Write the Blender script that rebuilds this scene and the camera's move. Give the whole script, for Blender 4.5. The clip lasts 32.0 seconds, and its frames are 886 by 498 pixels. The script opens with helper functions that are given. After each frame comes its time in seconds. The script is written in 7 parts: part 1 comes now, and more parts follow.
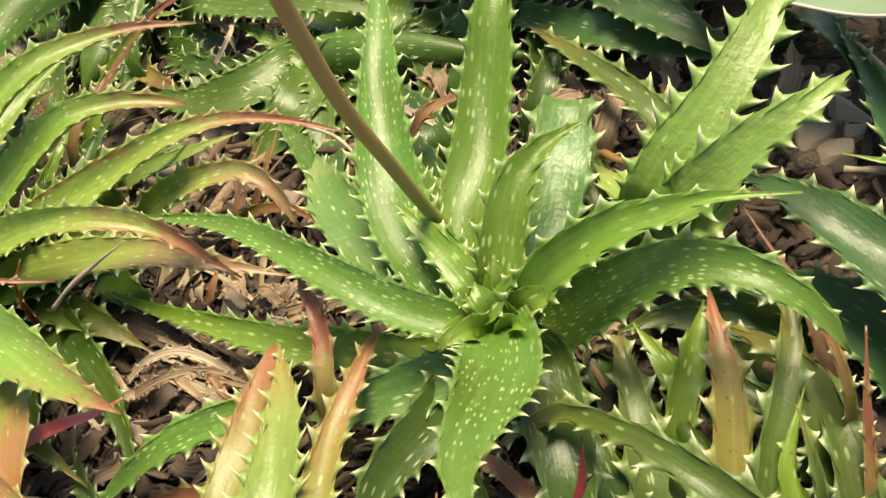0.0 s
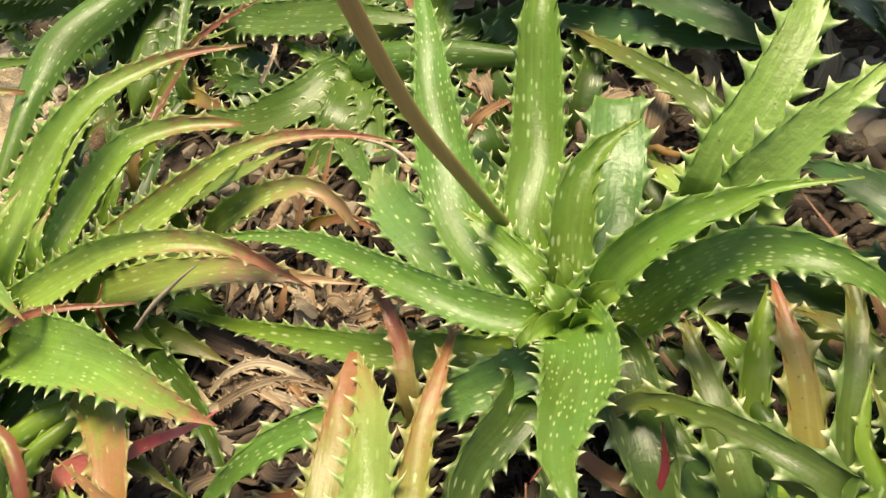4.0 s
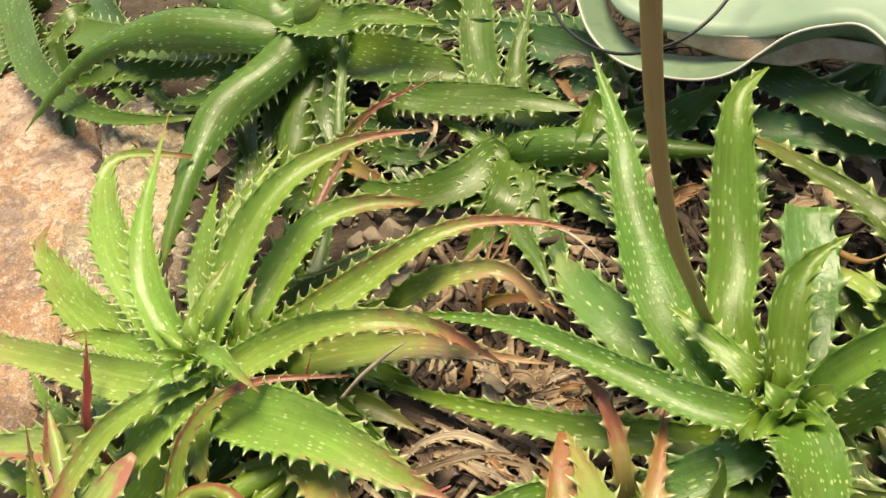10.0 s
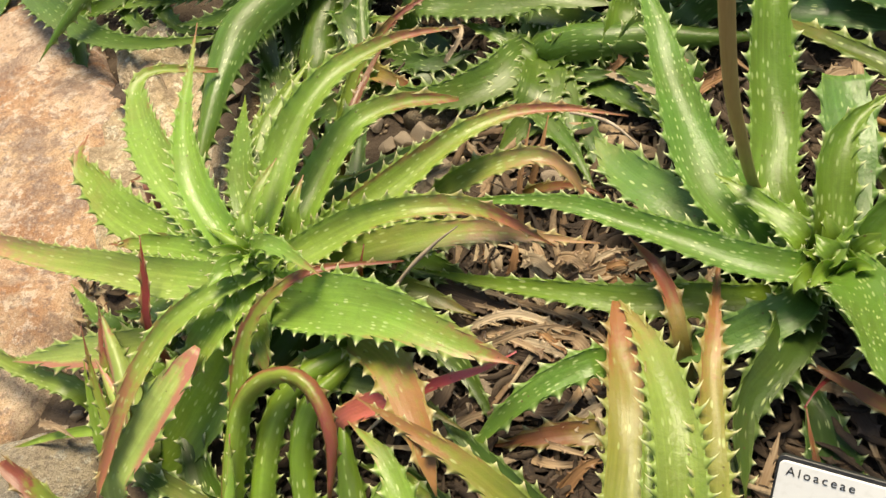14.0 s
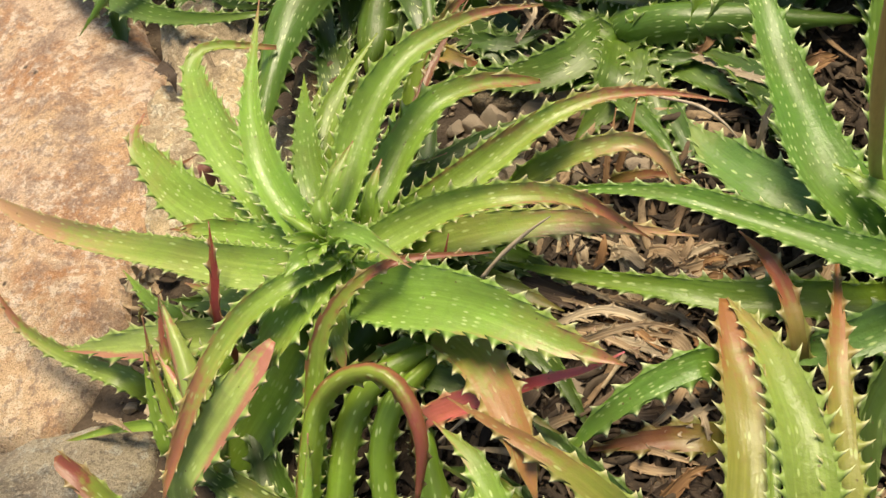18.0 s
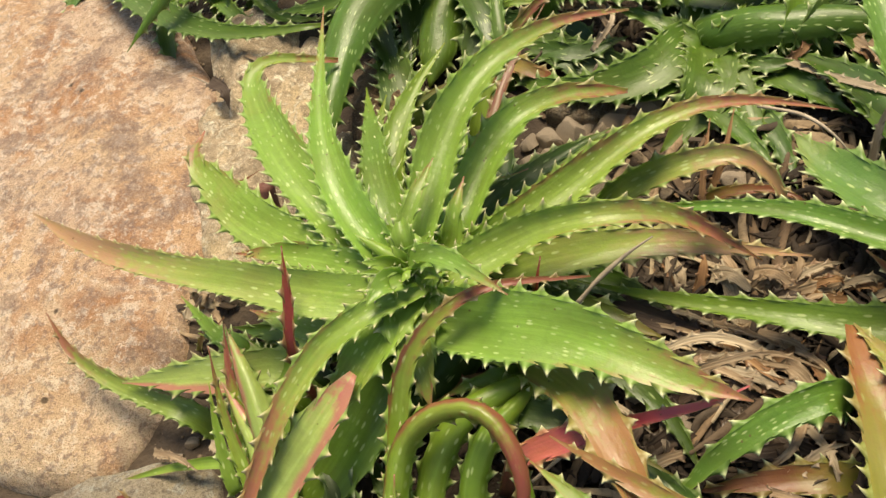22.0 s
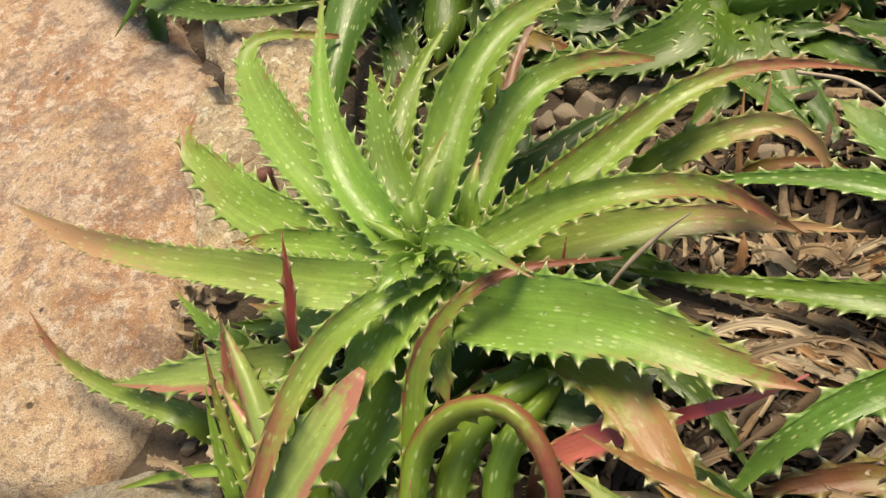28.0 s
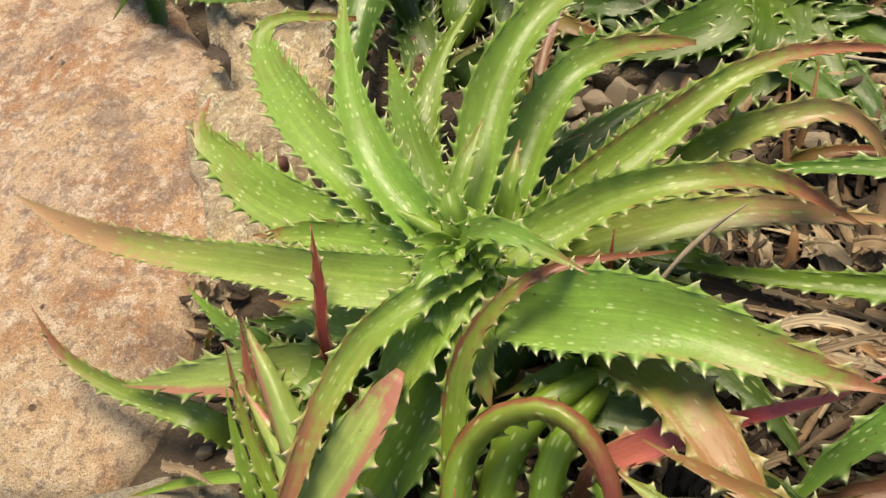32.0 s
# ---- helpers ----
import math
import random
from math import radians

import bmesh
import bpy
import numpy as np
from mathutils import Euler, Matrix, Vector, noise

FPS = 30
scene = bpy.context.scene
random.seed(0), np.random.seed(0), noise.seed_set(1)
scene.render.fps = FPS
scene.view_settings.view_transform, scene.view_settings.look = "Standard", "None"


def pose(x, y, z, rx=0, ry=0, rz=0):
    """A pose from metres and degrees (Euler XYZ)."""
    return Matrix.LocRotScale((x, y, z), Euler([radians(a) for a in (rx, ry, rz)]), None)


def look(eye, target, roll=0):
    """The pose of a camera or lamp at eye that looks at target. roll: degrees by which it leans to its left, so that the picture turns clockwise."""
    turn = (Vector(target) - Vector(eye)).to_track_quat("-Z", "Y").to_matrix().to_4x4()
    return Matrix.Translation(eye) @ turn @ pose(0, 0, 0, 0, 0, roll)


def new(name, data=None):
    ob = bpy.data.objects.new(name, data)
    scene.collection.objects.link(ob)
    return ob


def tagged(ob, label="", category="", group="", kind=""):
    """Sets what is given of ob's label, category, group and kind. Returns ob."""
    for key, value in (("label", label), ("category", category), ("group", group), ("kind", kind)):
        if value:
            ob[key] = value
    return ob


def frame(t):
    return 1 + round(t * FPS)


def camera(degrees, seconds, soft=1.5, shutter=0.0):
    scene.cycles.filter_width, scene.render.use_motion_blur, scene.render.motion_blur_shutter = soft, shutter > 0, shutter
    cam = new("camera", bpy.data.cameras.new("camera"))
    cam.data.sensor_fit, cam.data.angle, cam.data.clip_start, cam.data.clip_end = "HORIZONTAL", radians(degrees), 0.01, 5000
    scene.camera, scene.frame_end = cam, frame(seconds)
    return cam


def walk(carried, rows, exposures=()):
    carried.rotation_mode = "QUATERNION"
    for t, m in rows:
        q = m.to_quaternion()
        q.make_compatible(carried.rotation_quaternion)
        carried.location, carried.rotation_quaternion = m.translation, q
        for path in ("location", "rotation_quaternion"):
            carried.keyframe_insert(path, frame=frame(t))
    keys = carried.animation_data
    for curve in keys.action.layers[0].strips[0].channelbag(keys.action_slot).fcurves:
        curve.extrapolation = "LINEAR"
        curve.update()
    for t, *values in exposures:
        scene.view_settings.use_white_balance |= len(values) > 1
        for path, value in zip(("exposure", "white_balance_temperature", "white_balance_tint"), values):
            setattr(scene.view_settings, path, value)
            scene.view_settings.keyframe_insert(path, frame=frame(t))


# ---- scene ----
# ---- camera ----
cam = camera(54.0, 32.0)
PATH = [
    (0, (0.1180, 0.0727, 0.5941), (0.0261, 0.4434, 0.1313), -17.82),
    (0.5, (0.1126, 0.0710, 0.5922), (0.0193, 0.4420, 0.1299), -18.34),
    (1, (0.1064, 0.0680, 0.5963), (0.0116, 0.4398, 0.1350), -19.30),
    (1.5, (0.1021, 0.0707, 0.6004), (0.0062, 0.4428, 0.1396), -19.80),
    (2, (0.0980, 0.0700, 0.6026), (0.0008, 0.4424, 0.1423), -20.74),
    (2.5, (0.0956, 0.0674, 0.6037), (-0.0034, 0.4357, 0.1405), -21.50),
    (3, (0.0907, 0.0706, 0.6078), (-0.0109, 0.4388, 0.1451), -22.39),
    (3.5, (0.0909, 0.0667, 0.6138), (-0.0116, 0.4341, 0.1507), -22.79),
    (5.5, (0.0895, 0.0580, 0.6553), (-0.0139, 0.4270, 0.1936), -21.90),
    (6, (0.0799, 0.0512, 0.6655), (-0.0201, 0.4188, 0.2020), -21.81),
    (6.5, (0.0658, 0.0566, 0.6696), (-0.0325, 0.4222, 0.2041), -21.16),
    (7, (0.0492, 0.0607, 0.6694), (-0.0581, 0.4248, 0.2047), -22.13),
    (7.5, (0.0361, 0.0584, 0.6761), (-0.0765, 0.4231, 0.2131), -22.14),
    (8, (0.0214, 0.0583, 0.6862), (-0.0906, 0.4292, 0.2281), -22.33),
    (8.5, (0.0054, 0.0682, 0.6964), (-0.1007, 0.4422, 0.2394), -21.37),
    (9, (-0.0153, 0.0718, 0.7045), (-0.1180, 0.4444, 0.2456), -20.29),
    (9.5, (-0.0223, 0.0717, 0.7178), (-0.1226, 0.4477, 0.2610), -20.23),
    (10, (-0.0384, 0.0725, 0.7236), (-0.1336, 0.4519, 0.2685), -19.37),
    (10.5, (-0.0630, 0.0629, 0.7322), (-0.1594, 0.4393, 0.2750), -19.55),
    (11, (-0.0752, 0.0511, 0.7317), (-0.1736, 0.4220, 0.2704), -20.42),
    (11.5, (-0.0856, 0.0458, 0.7288), (-0.1840, 0.4128, 0.2645), -21.33),
    (12, (-0.0895, 0.0371, 0.7295), (-0.1868, 0.3992, 0.2610), -21.94),
    (12.5, (-0.0890, 0.0299, 0.7296), (-0.1819, 0.3909, 0.2595), -21.43),
    (13, (-0.0952, 0.0254, 0.7233), (-0.1862, 0.3851, 0.2517), -21.22),
    (13.5, (-0.0949, 0.0230, 0.7176), (-0.1842, 0.3804, 0.2440), -21.65),
    (14, (-0.0976, 0.0208, 0.7163), (-0.1833, 0.3761, 0.2405), -21.45),
    (14.5, (-0.1054, 0.0155, 0.7147), (-0.1884, 0.3691, 0.2372), -21.39),
    (16.5, (-0.1193, 0.0171, 0.7095), (-0.1993, 0.3664, 0.2283), -21.35),
    (17, (-0.1410, 0.0294, 0.7073), (-0.2207, 0.3780, 0.2255), -21.13),
    (17.5, (-0.1577, 0.0398, 0.7055), (-0.2380, 0.3881, 0.2236), -20.79),
    (18, (-0.1689, 0.0515, 0.7024), (-0.2546, 0.3981, 0.2202), -20.90),
    (18.5, (-0.1748, 0.0608, 0.7024), (-0.2667, 0.4067, 0.2209), -21.75),
    (19, (-0.1859, 0.0688, 0.6970), (-0.2821, 0.4138, 0.2156), -22.02),
    (19.5, (-0.1966, 0.0736, 0.6941), (-0.2956, 0.4180, 0.2128), -22.36),
    (20, (-0.2060, 0.0802, 0.6953), (-0.3049, 0.4271, 0.2158), -22.29),
    (20.5, (-0.2072, 0.0808, 0.6901), (-0.3049, 0.4296, 0.2118), -22.51),
    (21, (-0.2121, 0.0796, 0.6848), (-0.3084, 0.4317, 0.2086), -22.45),
    (21.5, (-0.2194, 0.0834, 0.6840), (-0.3163, 0.4369, 0.2090), -22.56),
    (22, (-0.2227, 0.0870, 0.6805), (-0.3195, 0.4417, 0.2064), -22.62),
    (22.5, (-0.2214, 0.0894, 0.6779), (-0.3167, 0.4450, 0.2041), -22.36),
    (23, (-0.2246, 0.0942, 0.6733), (-0.3185, 0.4504, 0.1997), -22.36),
    (23.5, (-0.2215, 0.0978, 0.6678), (-0.3157, 0.4539, 0.1941), -22.35),
    (24, (-0.2227, 0.1002, 0.6622), (-0.3171, 0.4558, 0.1882), -22.30),
    (24.5, (-0.2283, 0.0987, 0.6605), (-0.3222, 0.4546, 0.1867), -22.60),
    (26.5, (-0.2326, 0.1063, 0.6398), (-0.3274, 0.4627, 0.1665), -22.36),
    (27, (-0.2358, 0.1098, 0.6394), (-0.3323, 0.4665, 0.1667), -22.68),
    (27.5, (-0.2389, 0.1103, 0.6350), (-0.3365, 0.4670, 0.1625), -22.87),
    (28, (-0.2437, 0.1096, 0.6334), (-0.3402, 0.4653, 0.1599), -23.49),
    (28.5, (-0.2540, 0.1175, 0.6306), (-0.3480, 0.4722, 0.1559), -23.10),
    (29, (-0.2631, 0.1238, 0.6257), (-0.3519, 0.4777, 0.1494), -23.15),
    (29.5, (-0.2668, 0.1317, 0.6219), (-0.3546, 0.4832, 0.1436), -22.68),
    (30, (-0.2752, 0.1356, 0.6199), (-0.3607, 0.4857, 0.1401), -22.69),
    (30.5, (-0.2765, 0.1394, 0.6210), (-0.3620, 0.4886, 0.1406), -22.52),
    (31, (-0.2833, 0.1370, 0.6189), (-0.3672, 0.4857, 0.1379), -22.09),
    (31.5, (-0.2876, 0.1359, 0.6202), (-0.3709, 0.4852, 0.1396), -22.26),
    (32, (-0.2844, 0.1322, 0.6186), (-0.3676, 0.4815, 0.1379), -22.19),
]
walk(cam, [(t, look(eye, target, roll)) for t, eye, target, roll in PATH], [(0.0, 0.24, 8300.0, 8.0), (8.0, 0.17, 8400.0, 8.0), (16.0, 0.02, 8400.0, 8.0), (24.0, -0.16, 8250.0, 8.0), (32.0, -0.19, 8100.0, 8.0)])

# ---- light ----
SUN_AZ, SUN_EL = radians(12), radians(70)
world = bpy.data.worlds.new("sky")
scene.world = world
world.use_nodes = True
wn = world.node_tree.nodes
sky = wn.new("ShaderNodeTexSky")
sky.sky_type, sky.sun_disc = "NISHITA", False
sky.sun_elevation, sky.sun_rotation = SUN_EL, SUN_AZ
world.node_tree.links.new(sky.outputs[0], wn["Background"].inputs[0])
wn["Background"].inputs[1].default_value = 0.15
sun = new("sun", bpy.data.lights.new("sun", "SUN"))
sun.data.energy, sun.data.angle, sun.data.color = 5.0, radians(28), (1.0, 0.95, 0.84)
SUN_FROM = Vector((math.sin(SUN_AZ) * math.cos(SUN_EL), math.cos(SUN_AZ) * math.cos(SUN_EL), math.sin(SUN_EL)))
sun.matrix_world = look(SUN_FROM * 3, (0, 0, 0))

# ---- materials ----


def nodes_of(name):
    m = bpy.data.materials.new(name)
    m.use_nodes = True
    nt = m.node_tree
    return m, nt, nt.nodes["Principled BSDF"]


def node(nt, kind, **inputs):
    n = nt.nodes.new("ShaderNode" + kind)
    for key, value in inputs.items():
        key = key.replace("_", " ")
        if isinstance(value, bpy.types.NodeSocket):
            nt.links.new(value, n.inputs[key])
        else:
            n.inputs[key].default_value = value
    return n


def mix(nt, fac, a, b):
    n = nt.nodes.new("ShaderNodeMix")
    n.data_type = "RGBA"
    for i, v in ((0, fac), (6, a), (7, b)):
        if isinstance(v, bpy.types.NodeSocket):
            nt.links.new(v, n.inputs[i])
        else:
            n.inputs[i].default_value = v if i == 0 else (*v, 1)
    return n.outputs[2]


def ramp(nt, fac, lo, hi, smooth=True):
    n = nt.nodes.new("ShaderNodeMapRange")
    n.interpolation_type = "SMOOTHSTEP" if smooth else "LINEAR"
    nt.links.new(fac, n.inputs[0])
    n.inputs[1].default_value, n.inputs[2].default_value = lo, hi
    return n.outputs[0]


def mth(nt, op, a, b=0.0):
    n = nt.nodes.new("ShaderNodeMath")
    n.operation = op
    for i, v in ((0, a), (1, b)):
        if isinstance(v, bpy.types.NodeSocket):
            nt.links.new(v, n.inputs[i])
        else:
            n.inputs[i].default_value = v
    return n.outputs[0]


# style: colour near the base, colour of the blade, colour of the tip, where the tip colour starts, spots, redness of the rim
STYLES = {
    "green": ((0.160, 0.276, 0.033), (0.136, 0.247, 0.028), (0.204, 0.291, 0.034), 0.84, 0.75, 0.0),
    "fresh": ((0.110, 0.246, 0.037), (0.097, 0.214, 0.031), (0.14, 0.235, 0.033), 0.85, 0.9, 0.0),
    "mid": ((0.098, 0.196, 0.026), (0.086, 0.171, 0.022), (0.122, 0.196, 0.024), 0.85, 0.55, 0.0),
    # deep and bluedeep: greens darkened so the shade on those leaves sits in their colour
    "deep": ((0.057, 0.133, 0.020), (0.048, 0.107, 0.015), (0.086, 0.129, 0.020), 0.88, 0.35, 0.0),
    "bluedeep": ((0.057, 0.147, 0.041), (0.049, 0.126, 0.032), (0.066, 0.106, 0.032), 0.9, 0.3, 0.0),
    "frost": ((0.095, 0.220, 0.045), (0.105, 0.220, 0.050), (0.200, 0.270, 0.080), 0.85, 0.5, 0.0),
    "lime": ((0.208, 0.371, 0.060), (0.205, 0.348, 0.055), (0.36, 0.12, 0.08), 0.86, 0.62, 0.35),
    "limered": ((0.203, 0.361, 0.065), (0.215, 0.333, 0.058), (0.36, 0.13, 0.08), 0.76, 0.6, 0.75),
    "pale": ((0.17, 0.30, 0.045), (0.225, 0.345, 0.075), (0.30, 0.33, 0.08), 0.74, 0.15, 0.12),
    "olive": ((0.067, 0.131, 0.021), (0.079, 0.131, 0.021), (0.174, 0.141, 0.033), 0.76, 0.25, 0.12),
    "olivered": ((0.22, 0.25, 0.05), (0.25, 0.21, 0.055), (0.36, 0.095, 0.055), 0.70, 0.08, 0.7),
    "sage": ((0.17, 0.268, 0.048), (0.212, 0.30, 0.065), (0.32, 0.25, 0.075), 0.72, 0.2, 0.3),
    "orange": ((0.163, 0.258, 0.031), (0.194, 0.245, 0.039), (0.318, 0.159, 0.060), 0.55, 0.3, 0.75),
    "pink": ((0.30, 0.44, 0.10), (0.34, 0.45, 0.12), (0.46, 0.15, 0.13), 0.98, 0.55, 1.25),
    "redbrown": ((0.165, 0.30, 0.035), (0.19, 0.30, 0.038), (0.25, 0.06, 0.045), 0.68, 0.5, 1.2),
    "red": ((0.21, 0.05, 0.028), (0.22, 0.036, 0.026), (0.20, 0.028, 0.024), 0.3, 0.1, 0.3),
    "redpink": ((0.36, 0.14, 0.075), (0.44, 0.12, 0.085), (0.58, 0.10, 0.13), 0.42, 0.1, 0.2),
    "blush": ((0.21, 0.37, 0.065), (0.245, 0.345, 0.072), (0.43, 0.25, 0.135), 0.60, 0.55, 0.6),
    "bronze": ((0.22, 0.28, 0.05), (0.27, 0.265, 0.06), (0.34, 0.13, 0.055), 0.58, 0.3, 0.6),
    "rust": ((0.17, 0.19, 0.035), (0.22, 0.15, 0.04), (0.22, 0.075, 0.035), 0.40, 0.15, 0.4),
}


def leaf_tone(nt, col, rand):
    """Each leaf a little lighter or darker, bluer or yellower than the next."""
    value = mth(nt, "ADD", 0.85, mth(nt, "MULTIPLY", rand, 0.24))
    hue = mth(nt, "ADD", 0.490, mth(nt, "MULTIPLY", mth(nt, "FRACT", mth(nt, "MULTIPLY", rand, 7.3)), 0.016))
    return node(nt, "HueSaturation", Color=col, Saturation=1.0, Value=value, Hue=hue).outputs[0]


def leaf_material(style):
    base, blade, tip, start, spots, rim = STYLES[style]
    m, nt, bsdf = nodes_of("leaf_" + style)
    size = node(nt, "UVMap")
    size.uv_map = "size"
    frac = node(nt, "UVMap")
    frac.uv_map = "frac"
    u = node(nt, "SeparateXYZ", Vector=frac.outputs[0])
    along, across = u.outputs[0], u.outputs[1]
    own = node(nt, "UVMap")
    own.uv_map = "own"
    rand = node(nt, "SeparateXYZ", Vector=own.outputs[0]).outputs[0]
    shift = mth(nt, "MULTIPLY", rand, 37.0)
    co = node(nt, "CombineXYZ", X=shift)
    add = nt.nodes.new("ShaderNodeVectorMath")
    add.operation = "ADD"
    nt.links.new(size.outputs[0], add.inputs[0])
    nt.links.new(co.outputs[0], add.inputs[1])
    p = add.outputs[0]
    big = node(nt, "TexNoise", Vector=p, Scale=22.0, Detail=3.0).outputs[0]
    fine = node(nt, "TexNoise", Vector=p, Scale=420.0, Detail=2.0).outputs[0]
    stretch = nt.nodes.new("ShaderNodeVectorMath")
    stretch.operation = "MULTIPLY"
    nt.links.new(p, stretch.inputs[0])
    stretch.inputs[1].default_value = (14, 260, 1)
    streak = node(nt, "TexNoise", Vector=stretch.outputs[0], Scale=1.0, Detail=2.0).outputs[0]
    col = mix(nt, ramp(nt, along, 0.02, 0.45), base, blade)
    col = mix(nt, mth(nt, "MULTIPLY", ramp(nt, big, 0.38, 0.68), 0.6), col, tuple(c * 0.70 + d for c, d in zip(blade, (0.03, 0.012, 0.0))))
    col = mix(nt, mth(nt, "MULTIPLY", ramp(nt, streak, 0.45, 0.70), 0.42), col, tuple(c * 1.4 + 0.015 for c in blade))
    mott = node(nt, "TexNoise", Vector=p, Scale=150.0, Detail=3.0).outputs[0]
    col = mix(nt, mth(nt, "MULTIPLY", ramp(nt, mott, 0.48, 0.68), 0.3), col, tuple(c * 0.72 for c in blade))
    # the tip's colour comes in with an uneven border
    reach = mth(nt, "ADD", along, mth(nt, "MULTIPLY", mth(nt, "SUBTRACT", big, 0.5), 0.40))
    reach = mth(nt, "ADD", reach, mth(nt, "MULTIPLY", mth(nt, "SUBTRACT", streak, 0.5), 0.34))
    reach = mth(nt, "ADD", reach, mth(nt, "MULTIPLY", mth(nt, "SUBTRACT", mott, 0.5), 0.34))
    reach = mth(nt, "ADD", reach, mth(nt, "MULTIPLY", mth(nt, "ABSOLUTE", across), 0.08))
    col = mix(nt, mth(nt, "MULTIPLY", ramp(nt, reach, start - 0.25, start + 0.12), 0.55), col, tuple(0.45 * t + 0.55 * b * 1.25 for b, t in zip(blade, tip)))
    col = mix(nt, mth(nt, "MULTIPLY", ramp(nt, reach, min(start, 0.88), min(start + 0.24, 1.06)), 0.92), col, tip)
    edge = ramp(nt, mth(nt, "ABSOLUTE", across), 0.88, 1.0)
    col = mix(nt, mth(nt, "MULTIPLY", edge, 0.40), col, (0.30, 0.42, 0.13))
    if rim > 0.05:
        # one edge flushes red, unevenly, and more so towards the tip
        one = across
        one = mth(nt, "ADD", one, mth(nt, "MULTIPLY", mth(nt, "SUBTRACT", big, 0.5), 1.3))
        one = mth(nt, "ADD", one, mth(nt, "MULTIPLY", mth(nt, "SUBTRACT", along, 0.6), 0.55))
        flush = ramp(nt, one, 1.06 - 0.55 * rim, 1.14 - 0.30 * rim)
        col = mix(nt, mth(nt, "MULTIPLY", flush, 0.25 + 0.55 * rim), col, tuple(0.88 * t + 0.12 * b for b, t in zip(blade, tip)))
    # oblong pale spots, in loose rows
    if spots > 0.05:
        sq = nt.nodes.new("ShaderNodeVectorMath")
        sq.operation = "MULTIPLY"
        nt.links.new(p, sq.inputs[0])
        sq.inputs[1].default_value = (105, 330, 1) if style.startswith("lime") else (75, 380, 1) if style in ("mid", "deep", "bluedeep") else (125, 400, 1) if style == "fresh" else (80, 270, 1)
        vor = nt.nodes.new("ShaderNodeTexVoronoi")
        vor.voronoi_dimensions = "2D"
        nt.links.new(sq.outputs[0], vor.inputs["Vector"])
        vor.inputs["Scale"].default_value, vor.inputs["Randomness"].default_value = 1.0, 0.8
        here = mth(nt, "ADD", vor.outputs["Distance"], mth(nt, "MULTIPLY", big, 0.10))
        pick = node(nt, "SeparateColor", Color=vor.outputs["Color"])
        dot = ramp(nt, mth(nt, "ADD", here, mth(nt, "MULTIPLY", pick.outputs[1], 0.14)), 0.40, 0.22)
        dot = mth(nt, "MULTIPLY", dot, mth(nt, "LESS_THAN", pick.outputs[0], spots * 0.60))
        dot = mth(nt, "MULTIPLY", dot, ramp(nt, along, 0.98, 0.70))
        patch = node(nt, "TexNoise", Vector=p, Scale=34.0, Detail=1.0).outputs[0]
        dot = mth(nt, "MULTIPLY", dot, mth(nt, "ADD", 0.25, mth(nt, "MULTIPLY", ramp(nt, patch, 0.38, 0.58), 0.75)))
        col = mix(nt, mth(nt, "MULTIPLY", dot, 0.60 if style.startswith("lime") else 0.55), col, (0.58, 0.70, 0.31))
    # brown flecks of wear
    fleck = node(nt, "TexVoronoi", Vector=p, Scale=150.0)
    fr = node(nt, "SeparateColor", Color=fleck.outputs["Color"])
    fl = mth(nt, "MULTIPLY", ramp(nt, fleck.outputs["Distance"], 0.16, 0.09), mth(nt, "GREATER_THAN", fr.outputs[1], 0.86))
    col = mix(nt, mth(nt, "MULTIPLY", fl, 0.7), col, (0.12, 0.07, 0.03))
    nt.links.new(leaf_tone(nt, col, rand), bsdf.inputs["Base Color"])
    rough = mth(nt, "ADD", 0.18, mth(nt, "MULTIPLY", big, 0.42))
    nt.links.new(rough, bsdf.inputs["Roughness"])
    bsdf.inputs["Specular IOR Level"].default_value = 0.38
    bsdf.inputs["Coat Weight"].default_value, bsdf.inputs["Coat Roughness"].default_value = 0.06, 0.2
    bsdf.inputs["Subsurface Weight"].default_value = 0.25
    bsdf.inputs["Subsurface Radius"].default_value = (0.006, 0.009, 0.002)
    bsdf.inputs["Subsurface Scale"].default_value = 0.6
    height = mth(nt, "ADD", mth(nt, "MULTIPLY", streak, 0.6), mth(nt, "MULTIPLY", fine, 0.35))
    height = mth(nt, "ADD", height, mth(nt, "MULTIPLY", mott, 1.6 if style in ("pale", "sage", "frost") else 0.6))
    bump = node(nt, "Bump", Height=height, Strength=0.36, Distance=0.0015)
    nt.links.new(bump.outputs[0], bsdf.inputs["Normal"])
    return m


